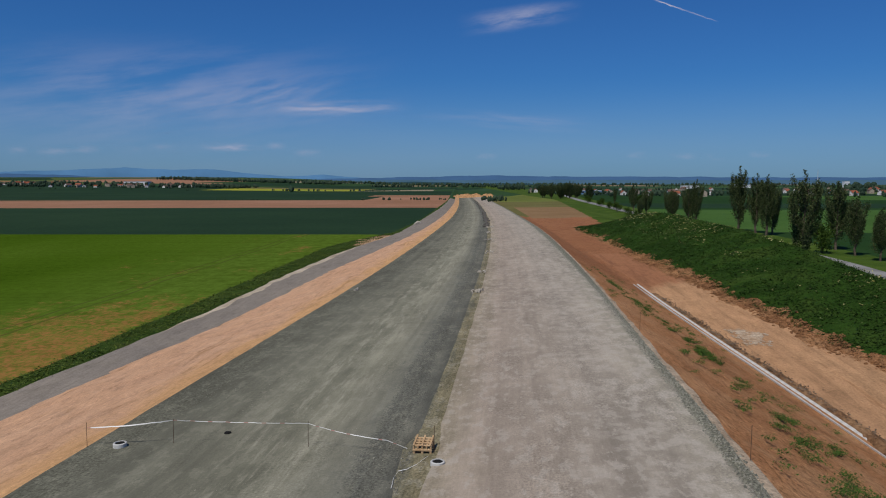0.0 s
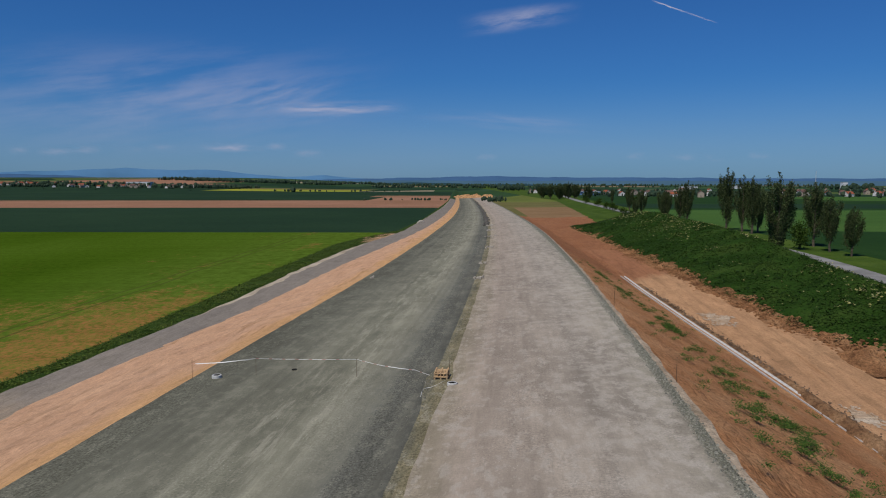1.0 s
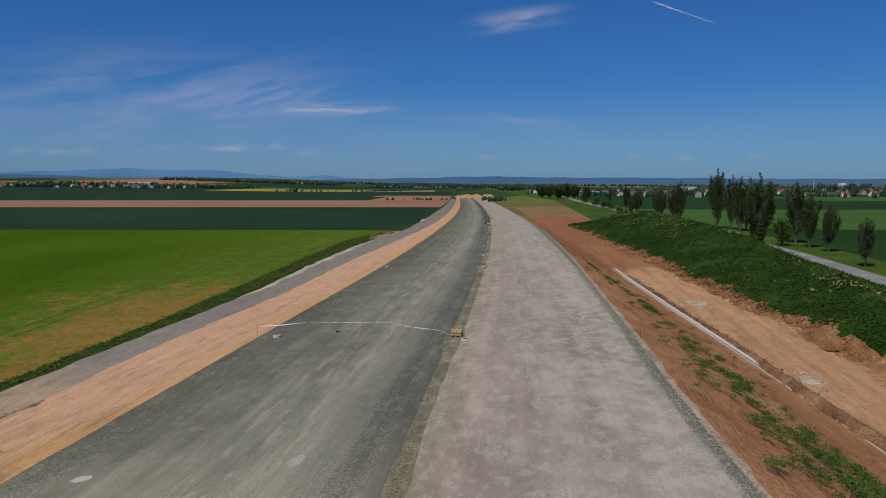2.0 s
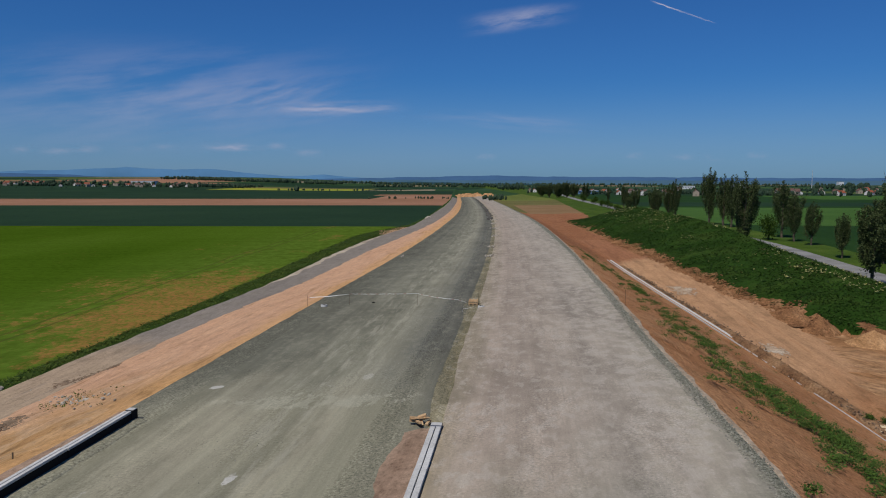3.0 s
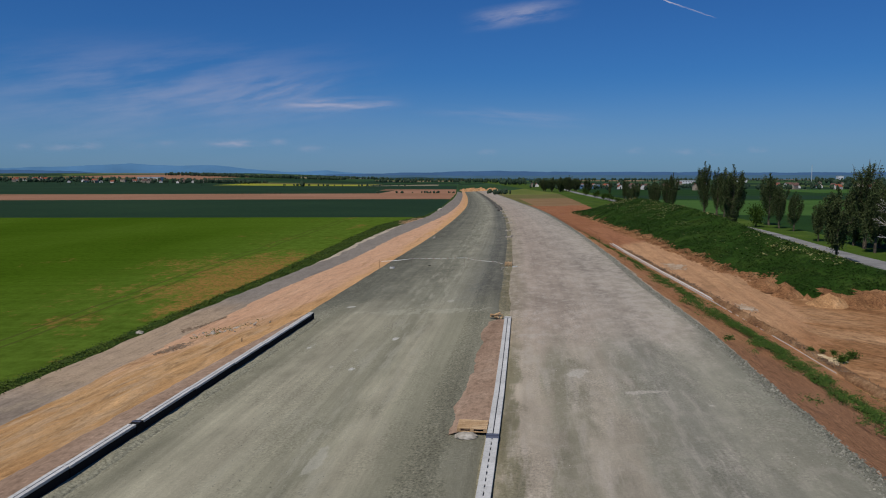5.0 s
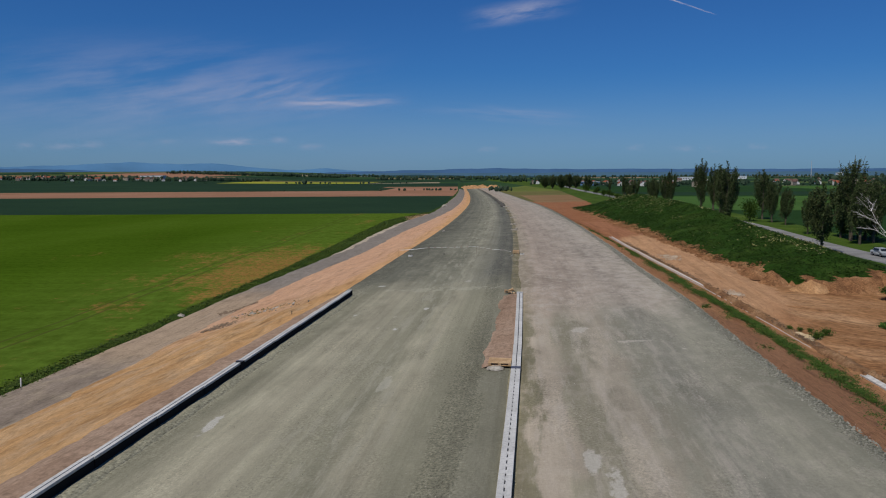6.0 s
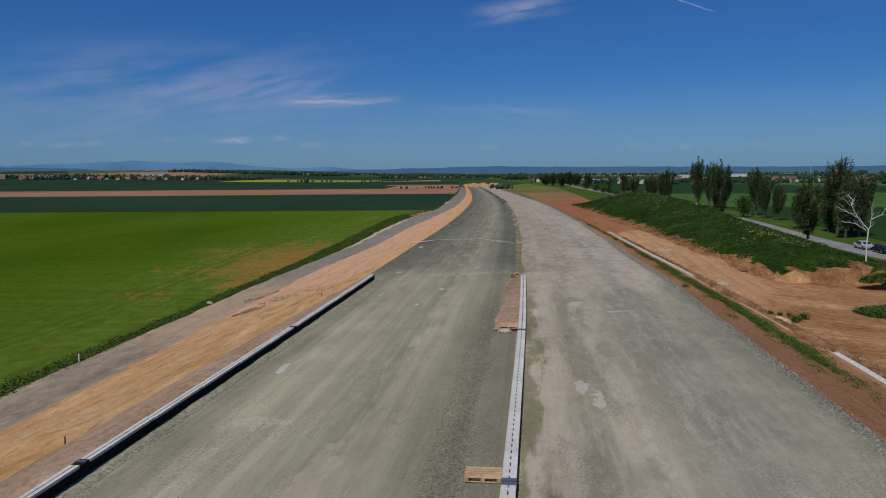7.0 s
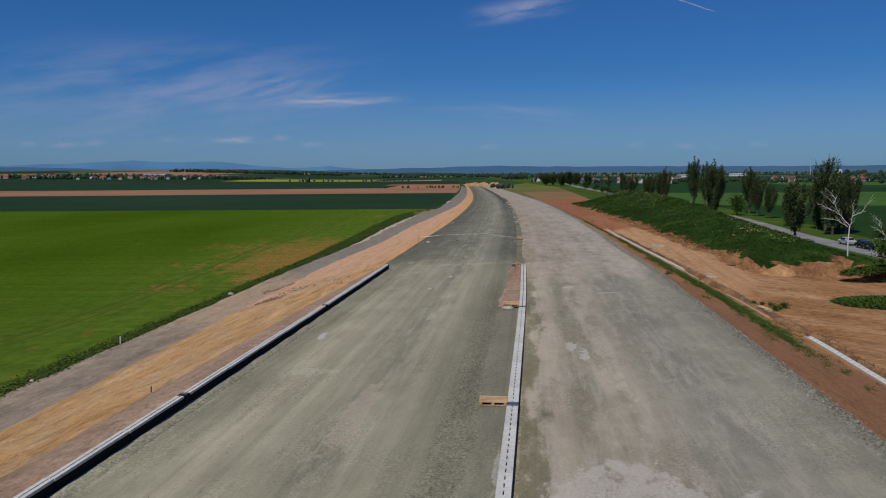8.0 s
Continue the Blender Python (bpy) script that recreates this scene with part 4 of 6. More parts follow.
kinds = [poplar(11, 14.4, 5.4, 1.0), poplar(12, 15.5, 4.4, 1.8), poplar(13, 11.5, 4.0, 2.0, 10000), poplar(14, 16.8, 5.4, 2.0, 13500, 0.14), poplar(15, 10.8, 5.2, 0.9, 13500), poplar(16, 12.5, 6.4, 1.5, 14000)]
places = [  # x, y, kind, scale, turn
    (60.2, 124.2, 0, 1.1, 40), (58.1, 73.7, 4, 1.08, 10),
    (83, 157, 2, 1.25, 0), (80.7, 145.3, 2, 1.02, 70), (80, 135.7, 2, 0.86, 140), (73.6, 110.8, 2, 0.76, 200),
    (84, 212, 1, 1.2, 220), (86.5, 206, 1, 1.06, 10), (85.5, 197, 1, 1.04, 120), (88.5, 200, 0, 0.95, 300),
    (83.5, 246, 1, 0.96, 77), (81.5, 248, 2, 1.1, 17), (84, 274.7, 5, 0.95, 200), (87, 283, 5, 0.85, 33), (80.5, 262, 2, 0.95, 120),
    (76, 97, 3, 1.12, 30), (78.5, 93, 0, 0.98, 60), (74, 90, 2, 1.15, 150), (80, 99, 5, 1.05, 250), (77, 103, 1, 0.85, 190),
    (90, 330, 5, 0.9, 20), (95, 372, 1, 0.85, 90), (84, 318, 5, 0.6, 45),
]
used = set()
for x, y, k, s, a in places:
    m = pose(x, y, ground_at(x, y), 0, 0, a)
    if k in used:
        t = copy_thing(kinds[k], m)
    else:
        t = kinds[k]
        t.matrix_basis = m
        used.add(k)
    t.scale = (s, s, s)
# a copse before the village and slim trees along the lane to it
rng = random.Random(44)
for i in range(16):
    x, y = rng.uniform(98, 142), rng.uniform(690, 760)
    t = copy_thing(kinds[(5, 0, 5, 4)[i % 4]], pose(x, y, float(plain_z(np.array(x), np.array(y))) - 0.3, 0, 0, rng.random() * 360))
    tagged(t, "leafy green tree in a copse before the village", group="copse before the village")
    w = rng.uniform(0.9, 1.25)
    t.scale = (w * 1.4, w * 1.4, w)
for x, y, w in ((115, 500, 0.78), (128, 512, 0.72), (134, 520, 0.55), (152, 560, 0.7)):
    t = copy_thing(kinds[1], pose(x, y, float(plain_z(np.array(x), np.array(y))) - 0.3, 0, 0, x * 7))
    tagged(t, "slim dark columnar tree near the far houses", group="slim trees near the houses")
    t.scale = (w * 0.8, w * 0.8, w)
# small trees and bushes of the roadside
b1 = bush(31, 3.6, 4.2)
b1.matrix_basis = pose(76.5, 150, ground_at(76.5, 150))
b1.scale = (1.3, 1.3, 1.5)
for x, y, s, a in ((57.5, 40.5, 1.1, 50), (60, 37.5, 1.35, 140), (58.5, 34, 1.0, 20), (68.5, 160, 0.6, 120), (70, 60, 1.0, 10), (72, 52, 1.25, 200), (66.5, 44, 0.9, 30), (71.5, 66, 0.9, 90), (78, 104, 0.9, 10), (80, 98, 1.1, 80),
                   (68, 215, 0.6, 0), (70, 225, 0.8, 50), (66, 232, 0.9, 90), (60, 240, 0.7, 20), (74, 285, 0.8, 10), (77, 310, 0.9, 60), (84, 360, 1.1, 100), (88, 395, 1.0, 200), (95, 450, 1.2, 300), (101, 520, 1.3, 50), (120, 470, 0.9, 80), (140, 540, 1.1, 150), (158, 600, 1.2, 250)):
    t = copy_thing(b1, pose(x, y, ground_at(x, y), 0, 0, a))
    t.scale = (s, s, s)


def bare_tree(seed, limbs, height):
    """A dead, bleached tree: one trunk, long bare limbs along the given lines, and twigs."""
    rng = random.Random(seed)
    root = new("bare_tree")
    bm = bmesh.new()
    fork = Vector((0.1, 0, height * 0.5))
    rod(bm, (0, 0, -0.4), (-0.05, 0, height * 0.25), 0.125, 0.105, 8)
    rod(bm, (-0.05, 0, height * 0.25), fork, 0.105, 0.09, 8)
    part("trunk", bm, M["birch_bark"], root)
    for line in limbs:
        bm = bmesh.new()
        pts = [Vector(q) for q in line]
        r = 0.055
        for a, b in zip(pts, pts[1:]):
            n = 4
            prev = a
            for i in range(1, n + 1):
                q = a.lerp(b, i / n) + Vector((rng.gauss(0, 0.05), rng.gauss(0, 0.08), rng.gauss(0, 0.05)))
                rod(bm, prev, q, r, r * 0.87, 6)
                r *= 0.87
                for _ in range(2):
                    d = (b - a).normalized()
                    e = q + (d + Vector((rng.gauss(0, 0.5), rng.gauss(0, 0.5), rng.gauss(0.1, 0.35)))).normalized() * rng.uniform(0.5, 1.5)
                    rod(bm, q, e, r * 0.4, 0.01, 4)
                prev = q
        part("limb", bm, M["birch_bark"], root)
    return tagged(root, "bare bleached dead tree with pale forked branches", "tree")


bt = bare_tree(5, [[(0.1, 0, 5.2), (-1.4, 0.3, 7.0), (-2.4, 0.5, 8.8), (-3.9, 0.4, 10.4)], [(-1.4, 0.3, 7.0), (-2.9, -0.4, 8.0), (-4.2, -0.6, 8.6)], [(-0.2, 0, 5.0), (-1.6, -0.6, 6.0), (-3.4, -0.8, 6.4)],
                   [(0.1, 0, 5.2), (0.5, 0.1, 6.8), (0.4, 0.2, 8.4)], [(0.5, 0.1, 6.8), (1.8, -0.3, 7.6), (2.9, -0.2, 9.7)], [(-2.4, 0.5, 8.8), (-2.2, 0.9, 9.6), (-3.0, 1.2, 10.6)]], 10.4)
bt.matrix_basis = pose(56.2, 50.6, ground_at(56.2, 50.6) - 0.1, 0, 0, -28)
bt2 = copy_thing(bt, pose(58.6, 42.5, ground_at(58.6, 42.5) - 0.1, 0, 0, 0))
bt2.scale = (0.75, 0.75, 0.75)


# ---------------------------------------------------------------- drains
def on_road(u, y, lift=0.0, turn=0.0):
    """A pose on the formation, turned along the road."""
    slope = (float(line_x(y + 1)) - float(line_x(y - 1))) / 2
    return pose(float(line_x(y)) + u, y, float(road_z(y, u)) + lift, 0, 0, turn - math.degrees(math.atan(slope)))


def median_drain_u(y):
    """The slot drain swings a little to the right of the seam towards its north end."""
    return float(np.interp(y, [-60, -43, -37, -30, -24, -20], [-0.02, 0.05, 0.085, 0.14, 0.18, 0.2]))


def drain_element(length, width, height, dashed, face):
    """A precast slot-drain unit: two top bands with a slot between, side walls and a foot."""
    root = new("drain_unit")
    bm = bmesh.new()
    slot = 0.035
    band = (width - slot) / 2
    for s in (-1, 1):
        box(bm, (band, length - 0.02, 0.1), (s * (slot + band) / 2, 0, height - 0.05), bevel=0.008)
    if dashed:
        k = int(length / 0.5)
        for i in range(k):
            box(bm, (slot + 0.01, 0.2, 0.09), (0, -length / 2 + (i + 0.5) * length / k, height - 0.049))
    part("top", bm, M["concrete"], root)
    bm = bmesh.new()
    box(bm, (width - 0.02, length - 0.024, height + 0.15), (0, 0, (height - 0.15) / 2 - 0.052))
    part("body", bm, face, root)
    # near-black strip painted in for the shade down in the slot
    bm = bmesh.new()
    box(bm, (slot * 0.9, length - 0.1, 0.01), (0, 0, height - 0.045))
    part("slot", bm, M["slot_shade"], root)
    return root


def drain_run(u, ends, height, face, label, group, width, slotted):
    """Runs of five units between inspection boxes, southwards from ends[0]."""
    protos = {}
    for k in range(len(ends) - 1):
        a, b = ends[k] - 0.5, ends[k + 1]
        ln = (a - b) / 5
        dashed = k > 0 and slotted
        for i in range(5):
            y = a - (i + 0.5) * ln
            key = (round(ln, 2), dashed)
            m = on_road(u(y), y, 0.0, -math.degrees((u(y + 1) - u(y - 1)) / 2))
            if key not in protos:
                protos[key] = drain_element(ln, width, height, dashed, face)
                tagged(protos[key], label, "drain", group=group)
                protos[key].matrix_basis = m
            else:
                copy_thing(protos[key], m)
        cap = new("inspection_box")
        bm = bmesh.new()
        box(bm, (width + 0.03, 0.48, height + 0.2), (0, 0, (height - 0.2) / 2 - 0.01), bevel=0.01)
        part("box", bm, M["matt_black"] if face == M["matt_black"] else M["box_blue"], cap)
        bm = bmesh.new()
        box(bm, (width + 0.01, 0.3 if k == 0 else 0.1, 0.03), (0, 0.04, height + 0.006), bevel=0.004)
        part("rim", bm, M["concrete"] if k == 0 else M["box_blue"], cap)
        tagged(cap, "blue-grey inspection box between slot drain units", "drain box", group=group + " boxes")
        cap.matrix_basis = on_road(u(ends[k]), ends[k] - 0.25)


drain_run(median_drain_u, [-3.2, -25.4, -45.9, -66.4, -86.9, -107.4], 0.2, M["concrete"], "pale concrete slot drain unit between the carriageways", "median slot drain", 0.42, True)
drain_run(lambda y: -13.1, [-0.75, -23.4, -43.9, -64.4, -84.9, -105.4], 0.5, M["matt_black"], "pale concrete slot drain unit with black side", "edge slot drain", 0.32, False)


def bed(name, us0, us1, y0, y1, z0, z1, material, label, seed, under=0.3, sway=1.0):
    """A heaped strip of bedding soil between two lines, z0 and z1 above the road at its edges."""
    ys = np.arange(y0, y1 + 0.01, 0.2)
    verts, faces, uvs = [], [], []
    n = 9
    for y in ys:
        a = us0(y) + sway * 0.25 * noise.noise((y * 0.35, seed, 0)) + 0.1 * noise.noise((y * 1.1, seed, 4)) + 0.05 * noise.noise((y * 3.7, seed, 4))
        b = us1(y)
        for i in range(n):
            f = i / (n - 1)
            u = a + (b - a) * f
            z = z0 - 0.08 + (z1 - z0 + 0.08) * min(1.0, f * 1.6) ** 0.5 + (0.04 * noise.noise((u * 1.6, y * 0.9, seed)) + 0.02 * noise.noise((u * 4, y * 3, seed)) if 0 < i < n - 1 else 0)
            p = on_road(u, y, z)
            verts.append(p.translation)
            uvs.append((u, y))
    for j in range(len(ys) - 1):
        for i in range(n - 1):
            k = j * n + i
            faces.append((k, k + 1, k + n + 1, k + n))
    return tagged(mesh_object(name, verts, faces, material, uv=uvs, smooth=True), label, "soil", kind="structure")


M["bedding"] = two_scale("pinkish_brown_bedding", (0.26, 0.17, 0.114), (0.315, 0.215, 0.148), (0.37, 0.264, 0.187), 0.5, 4.0, stretch=(1, 0.4, 1), space="UV", pebble=0.5, patch=0.4)
bed("median_bedding", lambda y: float(np.interp(y, [-25, -22, -12, -9, -3], [-1.65, -1.6, -1.3, -1.4, -1.25])), lambda y: median_drain_u(y) - 0.19, -24.9, -3.6, -0.03, 0.14, M["bedding"], "pinkish brown sand bedding beside the slot drain", 3.0)
bed("edge_bedding", lambda y: float(np.interp(y, [-50, -30, -12, -2], [-15.7, -15.4, -14.9, -14.2])), lambda y: -13.25, -110, -1.0, -0.05, 0.42, M["bedding"], "pinkish brown sand backfill beside the edge drain", 8.0, sway=0.3)
bed("gravel_fillet", lambda y: -12.3, lambda y: -12.93, -110, -1.0, 0.0, 0.11, M["gravel_left"], "crushed stone banked against the edge drain", 12.0, sway=0.4)


# ---------------------------------------------------------------- loose things on the road
def pallet():
    root = new("pallet")
    rng = random.Random(4)
    for i in range(5):
        bm = bmesh.new()
        w = 0.145 if i in (0, 2, 4) else 0.1
        box(bm, (1.2, w, 0.022), (0, -0.3275 + i * 0.16375, 0.133), (0, 0, rng.uniform(-0.8, 0.8)), 0.003)
        part("top_board", bm, M["wood"], root)
    for i in range(3):
        bm = bmesh.new()
        box(bm, (0.145, 0.8, 0.022), (-0.5275 + i * 0.5275, 0, 0.111), bevel=0.003)
        part("cross_board", bm, M["wood"], root)
        for j in range(3):
            bm = bmesh.new()
            box(bm, (0.145, 0.1, 0.078), (-0.5275 + i * 0.5275, -0.35 + j * 0.35, 0.061), bevel=0.004)
            part("block", bm, M["wood"], root)
    for j in range(3):
        bm = bmesh.new()
        box(bm, (1.2, 0.1, 0.022), (0, -0.35 + j * 0.35, 0.011), bevel=0.003)
        part("bottom_board", bm, M["wood"], root)
    return tagged(root, "raw wooden pallet lying on the gravel", "pallet", group="pallets")


p = pallet()
p.matrix_basis = on_road(-0.72, -45.4, 0.03, 1)
p.scale = (0.88, 1, 1)
copy_thing(p, on_road(-0.58, -24.6, 0.14, -1) @ pose(0, 0, 0, 4, 0, 0))


def propped_pallet():
    """A small pallet on runners, one end raised: deck boards, three long battens on top, open underneath."""
    root = new("pallet")
    rng = random.Random(7)
    for i in range(4):
        bm = bmesh.new()
        box(bm, (0.72, 0.12, 0.022), (rng.uniform(-0.01, 0.01), -0.33 + i * 0.22, 0.3), (0, 0, rng.uniform(-1.5, 1.5)), 0.003)
        part("top_board", bm, M["wood"], root)
    for i in range(3):
        bm = bmesh.new()
        box(bm, (0.07, 0.95, 0.03), (-0.31 + i * 0.31, 0.06, 0.327), (0, 0, rng.uniform(-1.5, 1.5)), 0.003)
        part("batten", bm, M["wood"], root)
    for i in range(5):
        bm = bmesh.new()
        box(bm, (0.06, 0.8, 0.12), (-0.33 + i * 0.165, 0, 0.228), bevel=0.004)
        part("runner", bm, M["wood"], root)
    bm = bmesh.new()
    box(bm, (0.74, 0.1, 0.07), (0, -0.37, 0.132), (0, 0, 1), 0.004)
    part("bottom_board", bm, M["wood"], root)
    bm = bmesh.new()
    box(bm, (0.74, 0.1, 0.03), (0, 0.33, 0.152), bevel=0.004)
    part("bottom_board", bm, M["wood"], root)
    for i in range(3):
        bm = bmesh.new()
        box(bm, (0.08, 0.1, 0.13), (-0.32 + i * 0.32, -0.36, 0.035), bevel=0.004)
        part("block", bm, M["wood"], root)
        bm = bmesh.new()
        box(bm, (0.08, 0.1, 0.2), (-0.32 + i * 0.32, 0.33, 0.04), bevel=0.004)
        part("block", bm, M["wood"], root)
    return tagged(root, "raw wooden pallet propped up beside the manhole", "pallet", group="pallets")


propped_pallet().matrix_basis = on_road(-0.21, 27.95, 0.02, -1) @ pose(0, 0, 0, 5, 0, 0)



def lumps(name, places, material, label, category, seed, rmin=0.06, rmax=0.2, kind="stuff", flat=0.7):
    """Angular stones, joined."""
    rng = random.Random(seed)
    verts, faces = [], []
    tmp = bmesh.new()
    bmesh.ops.create_icosphere(tmp, subdivisions=1, radius=1)
    base = [v.co.copy() for v in tmp.verts]
    tri = [[v.index for v in f.verts] for f in tmp.faces]
    tmp.free()
    for x, y, z in places:
        r = rng.uniform(rmin, rmax)
        rot = Euler((rng.random() * 6, rng.random() * 6, rng.random() * 6)).to_matrix()
        sc = Vector((rng.uniform(0.7, 1.4), rng.uniform(0.7, 1.3), rng.uniform(0.5, 1.0)))
        i = len(verts)
        for b in base:
            k = b * rng.uniform(0.8, 1.15)
            q = rot @ Vector((k.x * sc.x, k.y * sc.y, k.z * sc.z)) * r
            verts.append(Vector((x + q.x, y + q.y, z + q.z * flat + r * 0.3)))
        faces += [[i + a for a in t] for t in tri]
    return tagged(mesh_object(name, verts, faces, material), label, category, kind=kind)


def scatter_on_road(rng, n, u, du, y, dy):
    out = []
    for _ in range(n):
        uu, yy = u + rng.gauss(0, du), y + rng.gauss(0, dy)
        out.append(on_road(uu, yy).translation)
    return out


def rubble_pile(places, seed, rmin, rmax):
    """A pile whose stones are parts that share four shapes."""
    rng = random.Random(seed)
    root = tagged(new("rubble_pile"), "small pile of pale broken stones on gravel", "rubble", group="rubble piles")
    c = sum((Vector(p) for p in places), Vector()) / len(places)
    root.location = c
    for i, p in enumerate(places):
        r = rng.uniform(rmin, rmax)
        ob = new("stone", STONES[i % len(STONES)])
        ob.parent = root
        q = Vector(p) - c
        ob.matrix_basis = pose(q.x, q.y, q.z + r * 0.3, rng.random() * 360, rng.random() * 360, rng.random() * 360)
        ob.scale = (r * rng.uniform(0.7, 1.4), r * rng.uniform(0.7, 1.3), r * rng.uniform(0.5, 0.9))


def stone_shape(seed):
    rng = random.Random(seed)
    bm = bmesh.new()
    bmesh.ops.create_icosphere(bm, subdivisions=1, radius=1)
    for v in bm.verts:
        v.co *= rng.uniform(0.75, 1.2)
    me = bpy.data.meshes.new("stone")
    bm.to_mesh(me)
    bm.free()
    me.materials.append(M["stone"])
    return me


STONES = [stone_shape(300 + i) for i in range(4)]
rng = random.Random(7)
for u, y, n, du, dy in ((-0.1, 73.9, 26, 0.3, 0.6), (0.3, 121, 26, 0.35, 0.9), (-0.3, 92, 10, 0.3, 1.0), (0.2, 152, 26, 0.4, 1.5), (0.2, 204, 34, 0.5, 2.0), (0.1, 178, 22, 0.4, 2.0)):
    rubble_pile(scatter_on_road(rng, n, u, du, y, dy), int(y), 0.08, 0.26)
lumps("seam_rubble", [on_road(-0.9 + rng.gauss(0, 0.35), yy).translation for yy in np.linspace(205, 640, 420)], simple("dark_clods", (0.1, 0.09, 0.075)), "dark clods along the seam of the carriageways", "rubble", 77, 0.15, 0.6)
rubble_pile(scatter_on_road(rng, 6, -13.2, 0.2, 78, 0.4), 78, 0.08, 0.2)


def timber_offcuts():
    """A few short broken boards in a loose heap."""
    root = new("timber_offcuts")
    rng = random.Random(3)
    for k in range(8):
        bm = bmesh.new()
        long = rng.uniform(0.3, 0.75)
        box(bm, (long, rng.uniform(0.1, 0.16), rng.choice((0.03, 0.09))), (rng.gauss(0, 0.26), rng.gauss(0, 0.14), 0.05 + 0.03 * k), (rng.gauss(0, 9), rng.gauss(0, 9), rng.choice((0, 90, 25)) + rng.uniform(-25, 25)), 0.006)
        part("board", bm, M["wood"], root)
    return tagged(root, "loose heap of broken pallet boards on bedding", "timber")


t = timber_offcuts()
t.matrix_basis = on_road(-0.45, -2.75, 0.05)
bm = bmesh.new()
bmesh.ops.create_uvsphere(bm, u_segments=16, v_segments=10, radius=0.5)
for v in bm.verts:
    v.co = Vector((v.co.x * 0.8, v.co.y * 0.55, max(v.co.z, -0.05) * 0.34)) * (1 + 0.18 * noise.noise(v.co * 4))
ob = part("cement_heap", bm, M["stone"])
ob.matrix_basis = on_road(-0.78, -25.2, 0.03)
tagged(ob, "small pale heap of spilled mortar beside a pallet", "heap")


def manhole(radius, height, label):
    root = new("manhole_ring")
    bm = bmesh.new()
    n = 28
    rings = [(radius, -0.25), (radius, height - 0.02), (radius - 0.02, height), (radius - 0.07, height), (radius - 0.075, height - 0.03), (radius - 0.075, height - 0.035)]
    loops = [[bm.verts.new((math.cos(i * 6.2832 / n) * r, math.sin(i * 6.2832 / n) * r, z)) for i in range(n)] for r, z in rings]
    for a, b in zip(loops, loops[1:]):
        for i in range(n):
            bm.faces.new((a[i], a[(i + 1) % n], b[(i + 1) % n], b[i]))
    part("ring", bm, M["concrete"], root)
    bm = bmesh.new()
    bmesh.ops.create_cone(bm, cap_ends=True, segments=n, radius1=radius - 0.08, radius2=radius - 0.085, depth=0.05, matrix=pose(0, 0, height - 0.045))
    for i in range(-2, 3):
        box(bm, (radius * 1.2 - abs(i) * 0.08, 0.03, 0.012), (0, i * 0.09, height - 0.018))
    part("cover", bm, M["matt_black"], root, "dark cast iron cover")
    return tagged(root, label, "manhole", group="manholes")


m1 = manhole(0.27, 0.17, "concrete manhole ring with dark cover standing proud of gravel")
m1.matrix_basis = on_road(-12.75, 29.5)
copy_thing(m1, on_road(0.5, 26.3, -0.04))
bm = bmesh.new()
bmesh.ops.create_cone(bm, cap_ends=True, segments=20, radius1=0.15, radius2=0.14, depth=0.05, matrix=pose(0, 0, 0.0))
for k in range(3):
    box(bm, (0.2, 0.025, 0.015), (0, (k - 1) * 0.06, 0.03))
ob = part("valve_cover", bm, M["matt_black"])
ob.matrix_basis = on_road(-8.86, 30.8, 0.015)
tagged(ob, "small dark valve cover set in crushed stone", "cover")


def post(height, material=None, r=0.012, label="thin rusty steel rod driven into the gravel", group="barrier rods"):
    bm = bmesh.new()
    rod(bm, (0, 0, -0.25), (0.01, 0, height), r, r * 0.9, 6)
    rod(bm, (0.01, 0, height - 0.03), (0.03, 0.0, height + 0.03), r * 1.1, r * 0.8, 6)
    return tagged(part("rod", bm, material or M["rust"]), label, "rod", group=group)


r0 = post(1.0)
r0.matrix_basis = on_road(-14.15, 29.6)
for u, y in ((-10.66, 29.7), (-4.87, 28.7), (0.23, 27.6)):
    copy_thing(r0, on_road(u, y))
r1 = post(1.1, None, 0.014, "thin steel setting-out rod at the road edge", "setting-out rods")
r1.matrix_basis = on_road(11.9, 26.4, -0.1)
copy_thing(r1, on_road(12.2, 52.0, -0.1))


M["tape_red"] = simple("faded_red_print", (0.45, 0.2, 0.17), 0.6)


def ribbon(name, points, widths, rng_seed, flat, label):
    """Barrier tape: a thin ribbon through the points, striped red and white; widths: what shows of it along the way."""
    rng = random.Random(rng_seed)
    pts = [Vector(q) for q in points]
    verts, faces, idx, path = [], [], [], []
    for a, b in zip(pts, pts[1:]):
        n = max(2, int((b - a).length / 0.15))
        for i in range(n):
            path.append(a.lerp(b, i / n))
    path.append(pts[-1])
    for k, q in enumerate(path):
        w = float(np.interp(k / (len(path) - 1), *widths)) * (1 + 0.25 * noise.noise((k * 0.3, rng_seed, 0)))
        tw = 0.5 * math.sin(k * 0.23) + 0.3
        d = Vector((0, math.sin(tw), math.cos(tw))) * w * 0.5
        if flat:
            d = Vector((0.3, 0.9, 0.1)) * w * 0.5
        q = q + Vector((0, 0, rng.gauss(0, 0.006)))
        verts += [q - d, q + d]
    for k in range(len(path) - 1):
        i = 2 * k
        faces.append((i, i + 1, i + 3, i + 2))
        idx.append(1 if not flat and k % 4 == 0 and float(np.interp(k / (len(path) - 1), *widths)) < 0.026 else 0)
    me = mesh_object(name, verts, faces, [M["white_paint"], M["tape_red"]], index=idx)
    solid = me.modifiers.new("thickness", "SOLIDIFY")
    solid.thickness = 0.003
    return tagged(me, label, "barrier tape")


